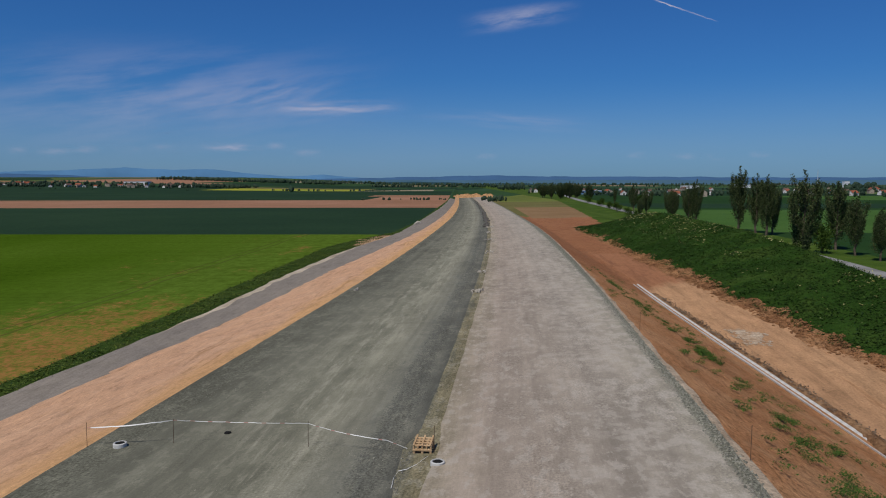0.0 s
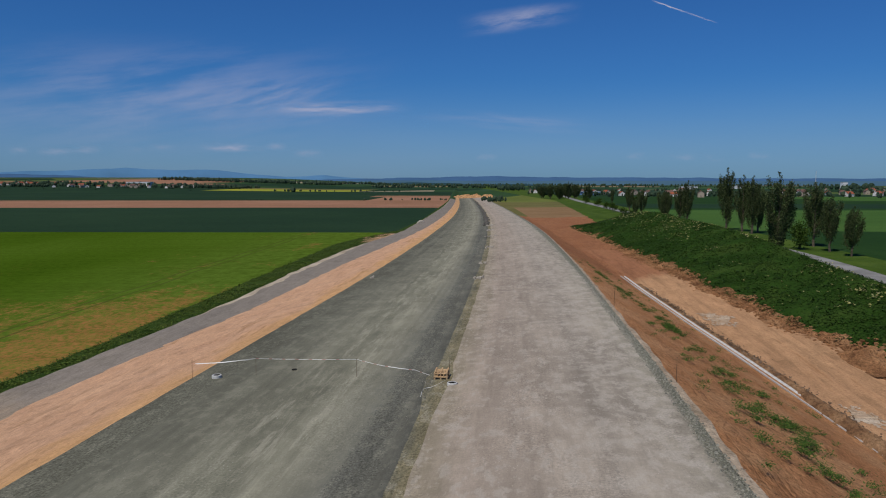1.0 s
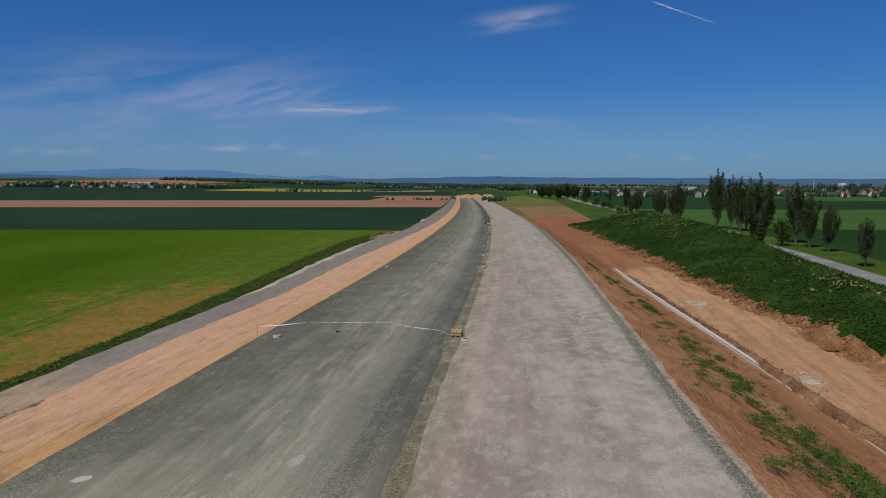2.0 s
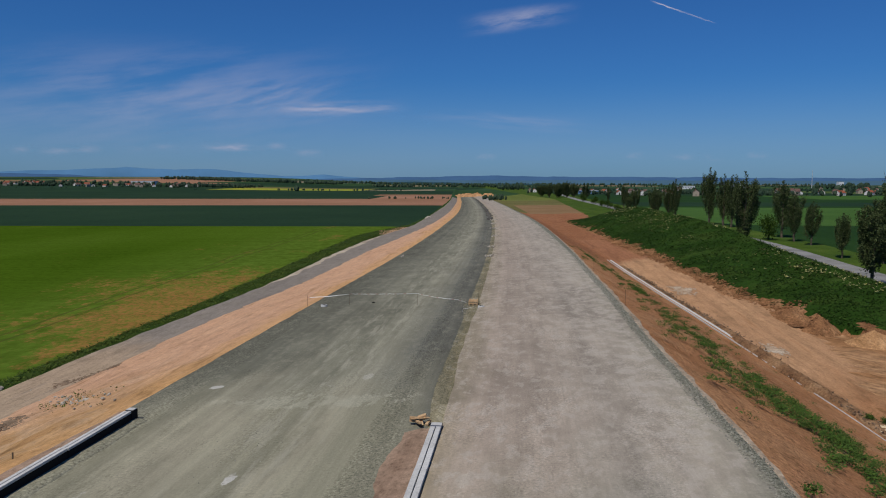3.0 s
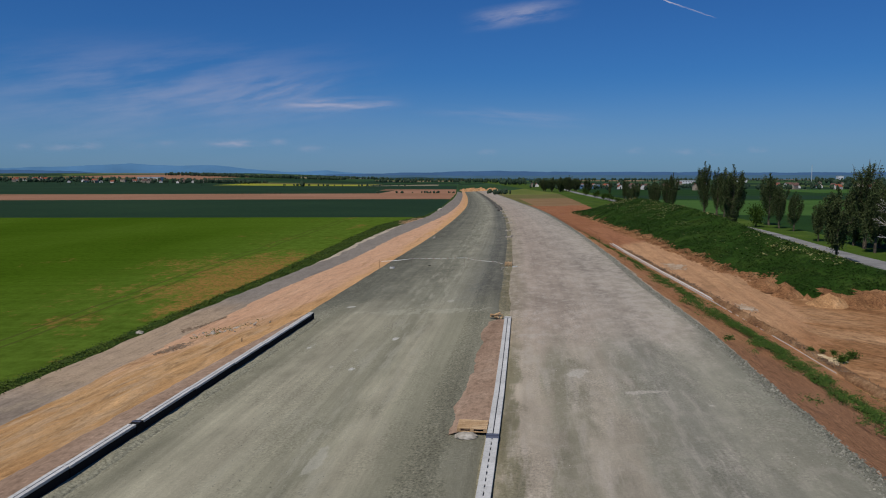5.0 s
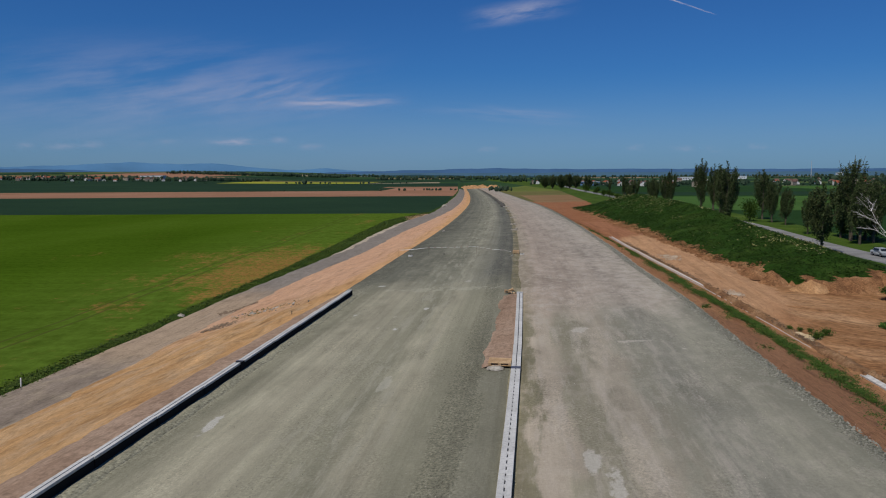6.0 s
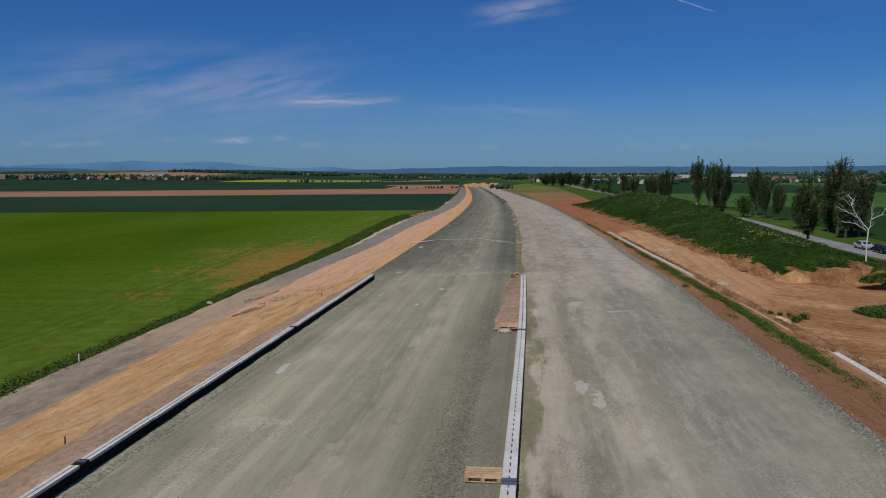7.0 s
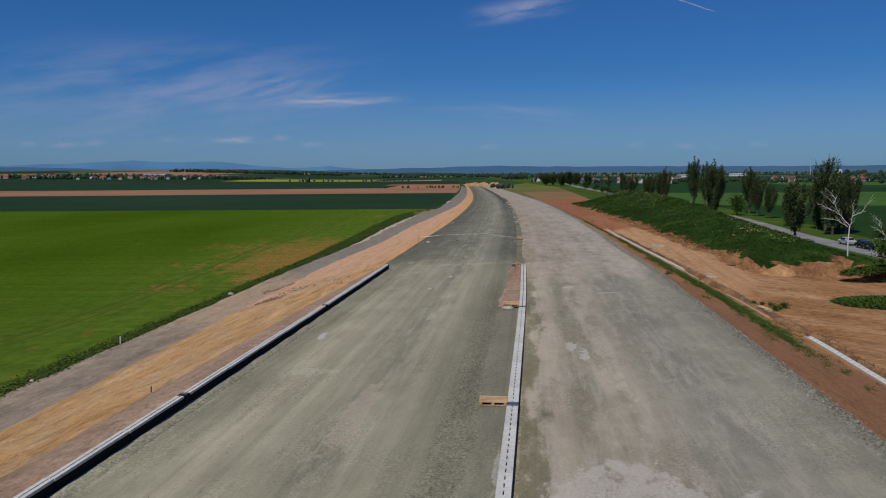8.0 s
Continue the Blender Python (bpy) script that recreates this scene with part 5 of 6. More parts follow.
def sag(a, b, drop, n=10):
    a, b = Vector(a), Vector(b)
    return [a.lerp(b, i / n) - Vector((0, 0, drop * 4 * (i / n) * (1 - i / n))) for i in range(n + 1)]


tops = [on_road(u, y, h).translation for u, y, h in ((-14.15, 29.6, 0.8), (-10.66, 29.7, 0.97), (-4.87, 28.7, 0.95))]
foot = on_road(-0.75, 27.3, 0.28).translation
mid = on_road(-1.6, 27.7, 0.5).translation
ribbon("barrier_tape", sag(tops[0], tops[1], 0.06) + sag(tops[1], tops[2], 0.03)[1:] + sag(tops[2], mid, 0.08)[1:] + [foot], ([0.0, 0.03, 0.12, 0.22, 0.26, 0.55, 0.64, 0.7, 0.78, 0.84, 0.95, 1.0], [0.015, 0.045, 0.05, 0.04, 0.022, 0.018, 0.03, 0.018, 0.024, 0.03, 0.018, 0.03]), 4, False, "red and white barrier tape strung between thin rods")
ground_line = [on_road(u, y, 0.03).translation for u, y in ((0.05, 27.1), (-0.27, 26.3), (-0.55, 25.9), (-0.84, 25.7), (-0.9, 25.1), (-0.84, 24.2))]
ribbon("loose_tape", ground_line, ([0.0, 1.0], [0.045, 0.055]), 9, True, "loose end of white barrier tape lying on gravel")


# ---------------------------------------------------------------- edge of the left slope
def left_slope_z(u, y):
    k = int(round(float(np.interp(y, row_y, np.arange(NR)))))
    us = [u_field[k], u_grey_out[k], u_grey_in[k], -14.3]  # toe of the slope at the track
    zs = [zl[k] - 0.1, zl[k], zl[k] + 0.15, float(road_z(y, -14.3)) - 0.3]
    return float(np.interp(u, us, zs))


def on_left(u, y, lift=0.0):
    return pose(float(line_x(y)) + u, y, left_slope_z(u, y) + lift)


def right_slope_z(u, y):
    k = int(round(float(np.interp(y, row_y, np.arange(NR)))))
    return float(np.interp(u, [12.7, u_toe[k], u_toe[k] + 1.2], [float(road_z(y, 12.0)) - 0.3, zr_[k], zr_[k] + 0.05]))


def peg(height, label):
    bm = bmesh.new()
    box(bm, (0.05, 0.05, height + 0.2), (0, 0, height / 2 - 0.1), (2, 3, 0), 0.006)
    return tagged(part("peg", bm, M["bark"]), label, "peg", group="pegs")


pg = peg(0.5, "short weathered wooden survey peg on the sandy slope")
pg.matrix_basis = on_left(-18.0, -37.2)
copy_thing(pg, on_left(-17.2, -2.5))
bm = bmesh.new()
box(bm, (0.1, 0.1, 0.95), (0, 0, 0.28), (0, 2, 10), 0.015)
ob = part("marker_post", bm, M["white_paint"])
ob.matrix_basis = on_left(-40.2, 0.4)
tagged(ob, "white marker post standing at the weedy verge", "post")


along = [rng.gauss(0, 0.5) for _ in range(60)]
lumps("dug_soil", [on_left(-29.3 + 2.8 * a + rng.gauss(0, 0.45), 15.2 - 2.6 * a + rng.gauss(0, 0.7), -0.05).translation for a in [rng.uniform(-1, 1) for _ in range(330)]] +
      [on_left(-34.6 + 1.2 * a + rng.gauss(0, 0.3), 33.0 + 2.6 * a + rng.gauss(0, 0.6), -0.05).translation for a in [rng.uniform(-1, 1) for _ in range(230)]],
      M["dug"], "dark brown clods of dug soil on the sandy slope", "soil", 56, 0.07, 0.2, flat=0.3)
lumps("slope_rubble", [on_left(-27.0 + 6 * s + rng.gauss(0, 0.35), 17.5 - 7 * s + rng.gauss(0, 0.7)).translation for s in along], M["stone"], "pale broken stones spilled on the sandy slope", "rubble", 55, 0.05, 0.16)



def boulder(u, y, r, seed):
    bm = bmesh.new()
    bmesh.ops.create_icosphere(bm, subdivisions=3, radius=r)
    for v in bm.verts:
        v.co *= 1 + 0.35 * noise.noise(v.co * 1.6 / r + Vector((seed, 0, 0)))
        v.co.z *= 0.6
    ob = part("boulder", bm, M["stone"])
    ob.matrix_basis = on_left(u, y, r * 0.25)
    return tagged(ob, "pale stone lying at the edge of the grey track", "stone", group="stones at the track")


boulder(-40.3, 29.4, 0.42, 1)
boulder(-40.3, -13.0, 0.22, 4)
boulder(-25.0, 257, 0.8, 6)
boulder(-24.6, 262, 1.0, 9)
boulder(-25.2, 266, 0.7, 12)


def weeds(name, spots, material, label, seed, blades=7, size=0.14, high=0.25, lay=0.7):
    """Low tufts of leaves on the ground at the given spots."""
    rng = random.Random(seed)
    verts, faces = [], []
    for x, y, z, s in spots:
        for _ in range(blades):
            p = Vector((x + rng.gauss(0, 0.16 * s), y + rng.gauss(0, 0.16 * s), z + abs(rng.gauss(0, high * s * 0.6))))
            n = Vector((rng.gauss(0, lay), rng.gauss(0, lay), 1)).normalized()
            t = n.orthogonal().normalized()
            t.rotate(Matrix.Rotation(rng.random() * 6.28, 3, n))
            b = n.cross(t)
            k = size * s * rng.uniform(0.6, 1.4)
            i = len(verts)
            verts += [p - t * k, p - b * k * 0.55, p + t * k, p + b * k * 0.55]
            faces.append((i, i + 1, i + 2, i + 3))
    return tagged(mesh_object(name, verts, faces, material), label, "weeds", kind="stuff")


rng = random.Random(21)
spots = []
clumps = 0
while clumps < 980:
    y = rng.uniform(-30, 110)
    k = int(round(float(np.interp(y, row_y, np.arange(NR)))))
    toe = float(u_toe[k])
    u = rng.uniform(12.9, toe - 0.5)
    mid = float(np.interp(y, [-14, 0, 8, 19, 35, 58, 70, 86, 110], [20.4, 20.4, 20.0, 18.5, 17.7, 18.8, 17.3, 16.4, 15.0]))
    wide = float(np.interp(y, [-12, -2, 6, 16, 38, 50, 60, 90], [2.2, 3.2, 3.6, 3.1, 2.6, 1.6, 0.8, 0.5]))
    full = float(np.interp(y, [-26, -14, 12, 20, 36, 44, 52, 60, 90, 108], [0.0, 0.55, 0.6, 0.36, 0.3, 0.15, 0.1, 0.5, 0.5, 0.1]))
    lane = math.exp(-((u - mid) / wide) ** 2)
    patch = 0.6 * noise.noise((u * 0.6, y * 0.22, 2.0)) + 0.8 * noise.noise((u * 1.3, y * 0.8, 6.0))
    dens = 0.05 + lane * full
    if patch > 0.3 - 0.55 * dens and rng.random() < dens * 0.8 + 0.006:
        clumps += 1
        wide = (0.04 + 0.1 * rng.random() ** 2) * (0.85 if y > 14 else 1.1)
        for _ in range(int(5 + 180 * wide * wide + rng.random() * 3)):
            uu, yy = u + rng.gauss(0, wide), y + rng.gauss(0, wide * 1.2)
            spots.append((float(line_x(yy)) + uu, yy, right_slope_z(uu, yy) - 0.06, rng.uniform(0.7, 1.5)))
weeds("slope_weeds", spots, M["weed_leaf"], "green weeds sprouting on the red-brown slope", 5, 13, 0.042, 0.12, 0.5)
spots = [(float(line_x(-9.6)) + 12.6 + rng.gauss(0, 0.1), -9.6 + rng.gauss(0, 0.12), right_slope_z(12.8, -9.6), 0.8) for _ in range(14)]
weeds("verge_weed", spots, M["weed_leaf"], "single leafy weed clump at the road shoulder", 6, 12, 0.07, 0.28)

along = [rng.gauss(0.2, 0.35) for _ in range(60)]
spots = [(*on_left(-27.0 + 6 * s + rng.gauss(0, 0.9), 17.5 - 7 * s + rng.gauss(0, 1.2)).translation, rng.uniform(0.6, 1.2)) for s in along]
weeds("slope_growth", spots, M["verge_leaf"], "sparse weeds among stones on the sandy slope", 15, 6, 0.075, 0.14)
spots = []
for _ in range(16000):
    y = rng.uniform(-75, 214)
    k = int(round(float(np.interp(y, row_y, np.arange(NR)))))
    wide = float(np.interp(y, [-10, 35], [0.55, 0.0]))
    u = rng.uniform(u_field[k] - 0.1 - wide, u_grey_out[k] - 0.25 + wide)
    spots.append((float(line_x(y)) + u, y, left_slope_z(u, y) - 0.05, rng.uniform(0.8, 1.6)))
weeds("verge_growth", spots, M["verge_leaf"], "dark tangled weeds between field and track", 8, 4, 0.08, 0.16, 0.4)

spots = []
for _ in range(42000):
    y = rng.uniform(46, 225)
    k = int(round(float(np.interp(y, row_y, np.arange(NR)))))
    x = rng.uniform(float(x_heap[k]) + 0.3, max(float(x_hback[k]), float(x_heap[k]) + 6))
    if y < 66 and (front_gap(x, y) < (3.1 + 0.8 * math.sin(x * 1.3) if x > 44.5 else 0.5) or (y > 55 and x < x_heap[k] + 1.2)):
        continue
    spots.append((x, y, ground_at(x, y), rng.uniform(0.8, 1.6)))
weeds("heap_weeds", spots, M["heap_leaf"], "rank dark green weeds covering the topsoil heap", 9, 3, 0.1, 0.14, 0.35)
spots = []
while len(spots) < 900:
    y = rng.uniform(60, 200)
    k = int(round(float(np.interp(y, row_y, np.arange(NR)))))
    x = float(x_crest[k]) + rng.gauss(-1.5, 3.2)
    if noise.noise((x * 0.2, y * 0.08, 3.3)) > -0.05:
        spots.append((x, y, ground_at(x, y) + 0.15, rng.uniform(0.7, 1.6)))
M["pale_flower"] = leaf_material("yellow_white_blossom", (0.2, 0.19, 0.05), (0.38, 0.35, 0.17))
weeds("heap_blossom", spots, M["pale_flower"], "pale yellow blossom on the crest of the heap", 10, 3, 0.12, 0.12, 0.4)

# low grass bank and bushes beside the dirt track
def grass_bank(cx_, cy, rx, ry, h, seed, count):
    rng = random.Random(seed)
    spots = []
    for _ in range(count):
        a, r = rng.random() * 6.283, math.sqrt(rng.random())
        x, y = cx_ + math.cos(a) * r * rx, cy + math.sin(a) * r * ry
        k = int(round(float(np.interp(y, row_y, np.arange(NR)))))
        base = ground_at(x, y)
        spots.append((x, y, base + rng.random() * h * (1 - r ** 3), rng.uniform(1.0, 2.0)))
    return weeds("grass_bank", spots, M["weed_leaf"], "dense low bank of green weeds beside the dirt track", seed, 5, 0.09, 0.12, 0.4)


grass_bank(49.5, 25.0, 8.5, 4.2, 0.4, 61, 9000)
grass_bank(55.5, 42.0, 5.0, 1.8, 0.5, 62, 1300)
wb = bush(41, 0.9, 1.8, 500, "weed_leaf", 0.11)
tagged(wb, "low leafy green bush at the foot of the slope", "bush", group="bushes at the slope foot")
wb.matrix_basis = pose(30.8, 20.3, ground_at(30.8, 20.3))
wb.scale = (0.75, 0.75, 0.75)
for x, y, s in ((32.9, 22.0, 0.66), (31.7, 23.2, 0.42), (30.7, 23.5, 0.4), (29.8, 24.2, 0.42), (32.0, 21.2, 0.4)):
    t = copy_thing(wb, pose(x, y, ground_at(x, y), 0, 0, x * 50))
    t.scale = (s, s, s)


# ---------------------------------------------------------------- gutter at the foot of the right slope
def gutter_unit(length):
    """A precast trough: flat bottom with raised lips."""
    bm = bmesh.new()
    prof = [(-0.36, -0.2), (-0.36, 0.12), (-0.28, 0.12), (-0.14, 0.0), (0.14, 0.0), (0.28, 0.12), (0.36, 0.12), (0.36, -0.2)]
    ends = [[bm.verts.new((x, s * (length / 2 - 0.008), z)) for x, z in prof] for s in (-1, 1)]
    for i in range(len(prof)):
        j = (i + 1) % len(prof)
        bm.faces.new((ends[0][i], ends[0][j], ends[1][j], ends[1][i]))
    bm.faces.new(list(reversed(ends[0])))
    bm.faces.new(ends[1])
    bmesh.ops.recalc_face_normals(bm, faces=bm.faces)
    return bm


def gutter():
    root = tagged(new("gutter"), "pale concrete gutter along the foot of the slope", "gutter")
    first = None
    y = -70.0
    while y < 111:
        k = np.interp(y + 0.5, row_y, np.arange(NR))
        k0 = int(k)
        x0, x1 = float(x_toe[k0]), float(x_toe[k0 + 1])
        z0, z1 = float(zr_[k0]), float(zr_[k0 + 1])
        if y < 7 or y > 16:
            sunk = 0.0 if y < 7 else float(np.interp(y, [16, 50], [0.1, 0.0]))
            m = pose(x0 + 0.6, y + 0.5, z0 + 0.04 - sunk) @ pose(0, 0, 0, math.degrees(math.atan(z1 - z0)), 0, -math.degrees(math.atan(x1 - x0)))
            if first is None:
                first = part("trough", gutter_unit(1.0), M["concrete"], root)
                ob = first
            else:
                ob = new("trough", first.data)
                ob.parent = root
            ob.matrix_basis = m
        y += 1.0


gutter()


def soil_ridge():
    """Crumbly spoil thrown up beside the gutter, wider where it slid over it."""
    ys = np.arange(-62, 104, 0.25)
    verts, faces = [], []
    for y in ys:
        k = float(np.interp(y, row_y, np.arange(NR)))
        x0, z0 = float(np.interp(k, np.arange(NR), x_toe)), float(np.interp(k, np.arange(NR), zr_))
        over = float(np.interp(y, [6, 10, 15, 18, 27, 31, 45, 52], [0.0, 0.9, 0.9, 0.4, 0.4, 0.85, 0.8, 0.0]))
        high = float(np.interp(y, [-62, -20, 5, 12, 15, 18, 26, 30, 44, 54, 70, 100], [0.2, 0.3, 0.35, 0.45, 0.4, 0.07, 0.07, 0.5, 0.5, 0.2, 0.12, 0.08]))
        for f, h in ((1.0 - over, -0.12), (1.08 - over * 0.9, 0.35), (1.22 - over * 0.8, 0.8), (1.36 - over * 0.6, 1.0), (1.5 - over * 0.3, 0.75), (1.75, 0.25), (2.1, -0.25)):
            a = noise.noise((f * 2.2, float(y) * 1.1, 4.0)) + 0.6 * noise.noise((f * 5, float(y) * 3.1, 7.0))
            verts.append((x0 + f + 0.18 * a, float(y) + 0.1 * a, z0 + 0.06 + high * h * (1 + 0.55 * a)))
    for j in range(len(ys) - 1):
        for i in range(6):
            a = j * 7 + i
            faces.append((a, a + 1, a + 8, a + 7))
    return tagged(mesh_object("soil_ridge", verts, faces, M["ridge_soil"]), "low crumbly ridge of dug brown soil beside the gutter", "soil", kind="stuff")


soil_ridge()
rng = random.Random(89)
clods = []
for _ in range(2600):
    y = rng.uniform(54, 150)
    k = int(round(float(np.interp(y, row_y, np.arange(NR)))))
    x = float(x_heap[k]) + rng.gauss(-0.3, 0.7) + 1.2 * noise.noise((y * 0.2, 3.0, 0))
    clods.append((x, y, ground_at(x, y) - 0.03))
lumps("foot_clods", clods, M["spoil"], "red-brown clods crumbled along the foot of the heap", "soil", 88, 0.06, 0.3, flat=0.5)
rng = random.Random(90)
stones = []
for _ in range(3200):
    y = rng.uniform(-60, 100)
    y += 3 * noise.noise((y * 0.2, 0, 0))
    k = int(round(float(np.interp(y, row_y, np.arange(NR)))))
    x = float(x_toe[k]) + 1.15 + abs(rng.gauss(0, 0.45)) - (0.5 if 7 < y < 40 else 0)
    stones.append((x, y, float(zr_[k]) + 0.2))
lumps("gutter_stones", stones, two_scale("grey_brown_stones", (0.09, 0.06, 0.04), (0.15, 0.1, 0.065), (0.24, 0.18, 0.13), 1.0, 6.0), "grey-brown stones heaped along the gutter", "stones", 91, 0.03, 0.11)


M["spill"] = two_scale("dusty_spilled_concrete", (0.35, 0.24, 0.15), (0.43, 0.325, 0.225), (0.49, 0.4, 0.3), 0.6, 4.0, pebble=0.6)


def spill(x0, y0, rx, ry, seed, name="concrete_spill", material="spill", label="pale patch of spilled concrete on the dirt track", category="spill", group="concrete spills"):
    """A thin broken film of dried cement: scales and crumbs that thin out towards the rim."""
    step = 0.09
    nx, ny = int(rx * 1.5 / step), int(ry * 1.5 / step)
    verts, faces, at = [], [], {}

    def corner(i, j):
        if (i, j) not in at:
            x, y = x0 + i * step, y0 + j * step
            at[(i, j)] = len(verts)
            verts.append((x + 0.03 * noise.noise((x * 9, y * 9, seed)), y + 0.03 * noise.noise((x * 9, y * 9, seed + 3)), ground_at(x, y) + 0.06))
        return at[(i, j)]

    for i in range(-nx, nx):
        for j in range(-ny, ny):
            d = math.hypot(i * step / rx, j * step / ry)
            q = 0.55 * noise.noise((i * step * 0.9, j * step * 0.5, seed)) + 0.4 * noise.noise((i * step * 2.7, j * step * 1.6, seed + 7)) + 0.3 * noise.noise((i * step * 8, j * step * 5, seed + 9))
            if q + 0.62 - 0.95 * d > 0:
                faces.append((corner(i, j), corner(i + 1, j), corner(i + 1, j + 1), corner(i, j + 1)))
    return tagged(mesh_object(name, verts, faces, M[material]), label, category, group=group)


spill(31.5, 44.6, 1.5, 3.2, 1.0)
spill(32.6, 78.0, 2.2, 4.6, 2.0)
spill(29.6, 4.5, 0.5, 1.9, 5.0)
M["cream_sand"] = two_scale("cream_washed_sand", (0.5, 0.36, 0.2), (0.6, 0.46, 0.28), (0.68, 0.55, 0.36), 0.5, 3.0, pebble=0.3)
spill(30.2, 21.3, 1.5, 2.6, 8.0, "washed_sand", "cream_sand", "cream patch of washed-out sand beside the gutter", "sand", "")


def soil_mound(x0, y0, rx, ry, h, turn, material, label, seed):
    """A tipped heap of soil with a lumpy surface and a ragged foot."""
    bm = bmesh.new()
    bmesh.ops.create_grid(bm, x_segments=44, y_segments=44, size=1.0)
    for v in bm.verts:
        x, y = v.co.x, v.co.y
        foot = 1 + 0.3 * noise.noise((math.atan2(y, x) * 0.9, seed, 2.0))
        d = math.hypot(x, y) / (0.95 * foot)
        z = max(0.0, 1 - d) ** 0.85 * h
        rough = 0.22 * noise.noise((x * rx * 0.9, y * ry * 0.9, seed)) + 0.1 * noise.noise((x * rx * 2.6, y * ry * 2.6, seed + 5))
        v.co = Vector((x * rx, y * ry, z + rough * min(1.0, z * 2) - 0.12 * min(1.0, d)))
    ob = part("soil_mound", bm, material)
    ob.data.polygons.foreach_set("use_smooth", np.ones(len(ob.data.polygons), dtype=bool))
    ob.matrix_basis = pose(x0, y0, float(heap_z(y0)) + 0.05, 0, 0, turn)
    return tagged(ob, label, "soil heap", group="soil mounds")


soil_mound(40.0, 60.2, 1.9, 5.0, 1.2, 4, M["spoil"], "long low mound of red-brown soil at the topsoil heap", 3.0)
soil_mound(41.0, 53.8, 2.3, 2.2, 1.9, 20, M["spoil"], "pointed mound of red-brown soil beside the dirt track", 7.0)
soil_mound(44.2, 48.6, 3.2, 2.2, 1.7, -10, M["mound_tan"], "broad mound of tan sandy soil beside the dirt track", 11.0)


# loose stones lying on the crushed stone base
def loose_stones(name, count, u0, u1, y0, y1, rmin, rmax, material, label, seed, keep=lambda u, y: True, follow=None):
    rng = random.Random(seed)
    verts, faces = [], []
    tri = ((0, 2, 4), (2, 1, 4), (1, 3, 4), (3, 0, 4))
    ys = np.linspace(y0, y1, 400)
    lx = line_x(ys) + (follow(ys) if follow else 0.0)
    n = 0
    while n < count:
        u, y = rng.uniform(u0, u1), y1 - (y1 - y0) * rng.random()
        if not keep(u, y):
            continue
        n += 1
        r = rmin + (rmax - rmin) * rng.random() ** 3
        x, z = float(np.interp(y, ys, lx)) + u, float(road_z(y, u + (12.0 if follow else 0.0))) + (0.03 if u > 0 or follow else -0.005)
        a = rng.random() * 6.28
        i = len(verts)
        for k in range(4):
            b = a + (0, math.pi, math.pi / 2, -math.pi / 2)[k] + rng.gauss(0, 0.3)
            q = r * rng.uniform(0.7, 1.3)
            verts.append((x + math.cos(b) * q, y + math.sin(b) * q, z - r * 0.3))
        verts.append((x + rng.gauss(0, r * 0.25), y + rng.gauss(0, r * 0.25), z + r * rng.uniform(0.4, 0.9)))
        faces += [[i + c for c in t] for t in tri]
    return tagged(mesh_object(name, verts, faces, material), label, "stones", kind="stuff")


def patchy(u, y):
    return noise.noise((u * 0.4, y * 0.12, 4.0)) + 0.4 * noise.noise((u * 1.5, y * 0.9, 1.0)) > 0.0


M["chips"] = leaf_material("stone_chips", (0.12, 0.118, 0.095), (0.32, 0.3, 0.24))
M["chips_dark"] = leaf_material("dark_stone_chips", (0.08, 0.078, 0.065), (0.2, 0.19, 0.155))
M["chips_pale"] = leaf_material("pale_stone_chips", (0.24, 0.2, 0.16), (0.5, 0.45, 0.38))
loose_stones("loose_stones", 14000, -12.6, -0.6, -75, 60, 0.012, 0.045, M["chips"], "loose grey-green stones on the left carriageway", 71, patchy)
loose_stones("loose_stones", 12000, 0.5, 11.7, -75, 60, 0.012, 0.04, M["chips_pale"], "loose pale stones on the right carriageway", 72, patchy)
loose_stones("seam_stones", 9500, -2.7, -0.55, 3, 95, 0.02, 0.06, M["chips_dark"], "coarse dark gravel along the median seam", 73)
loose_stones("edge_stones", 13000, -0.6, 0.06, -75, 75, 0.02, 0.075, M["chips"], "coarse gravel along the road's edge", 74, follow=edge_u)


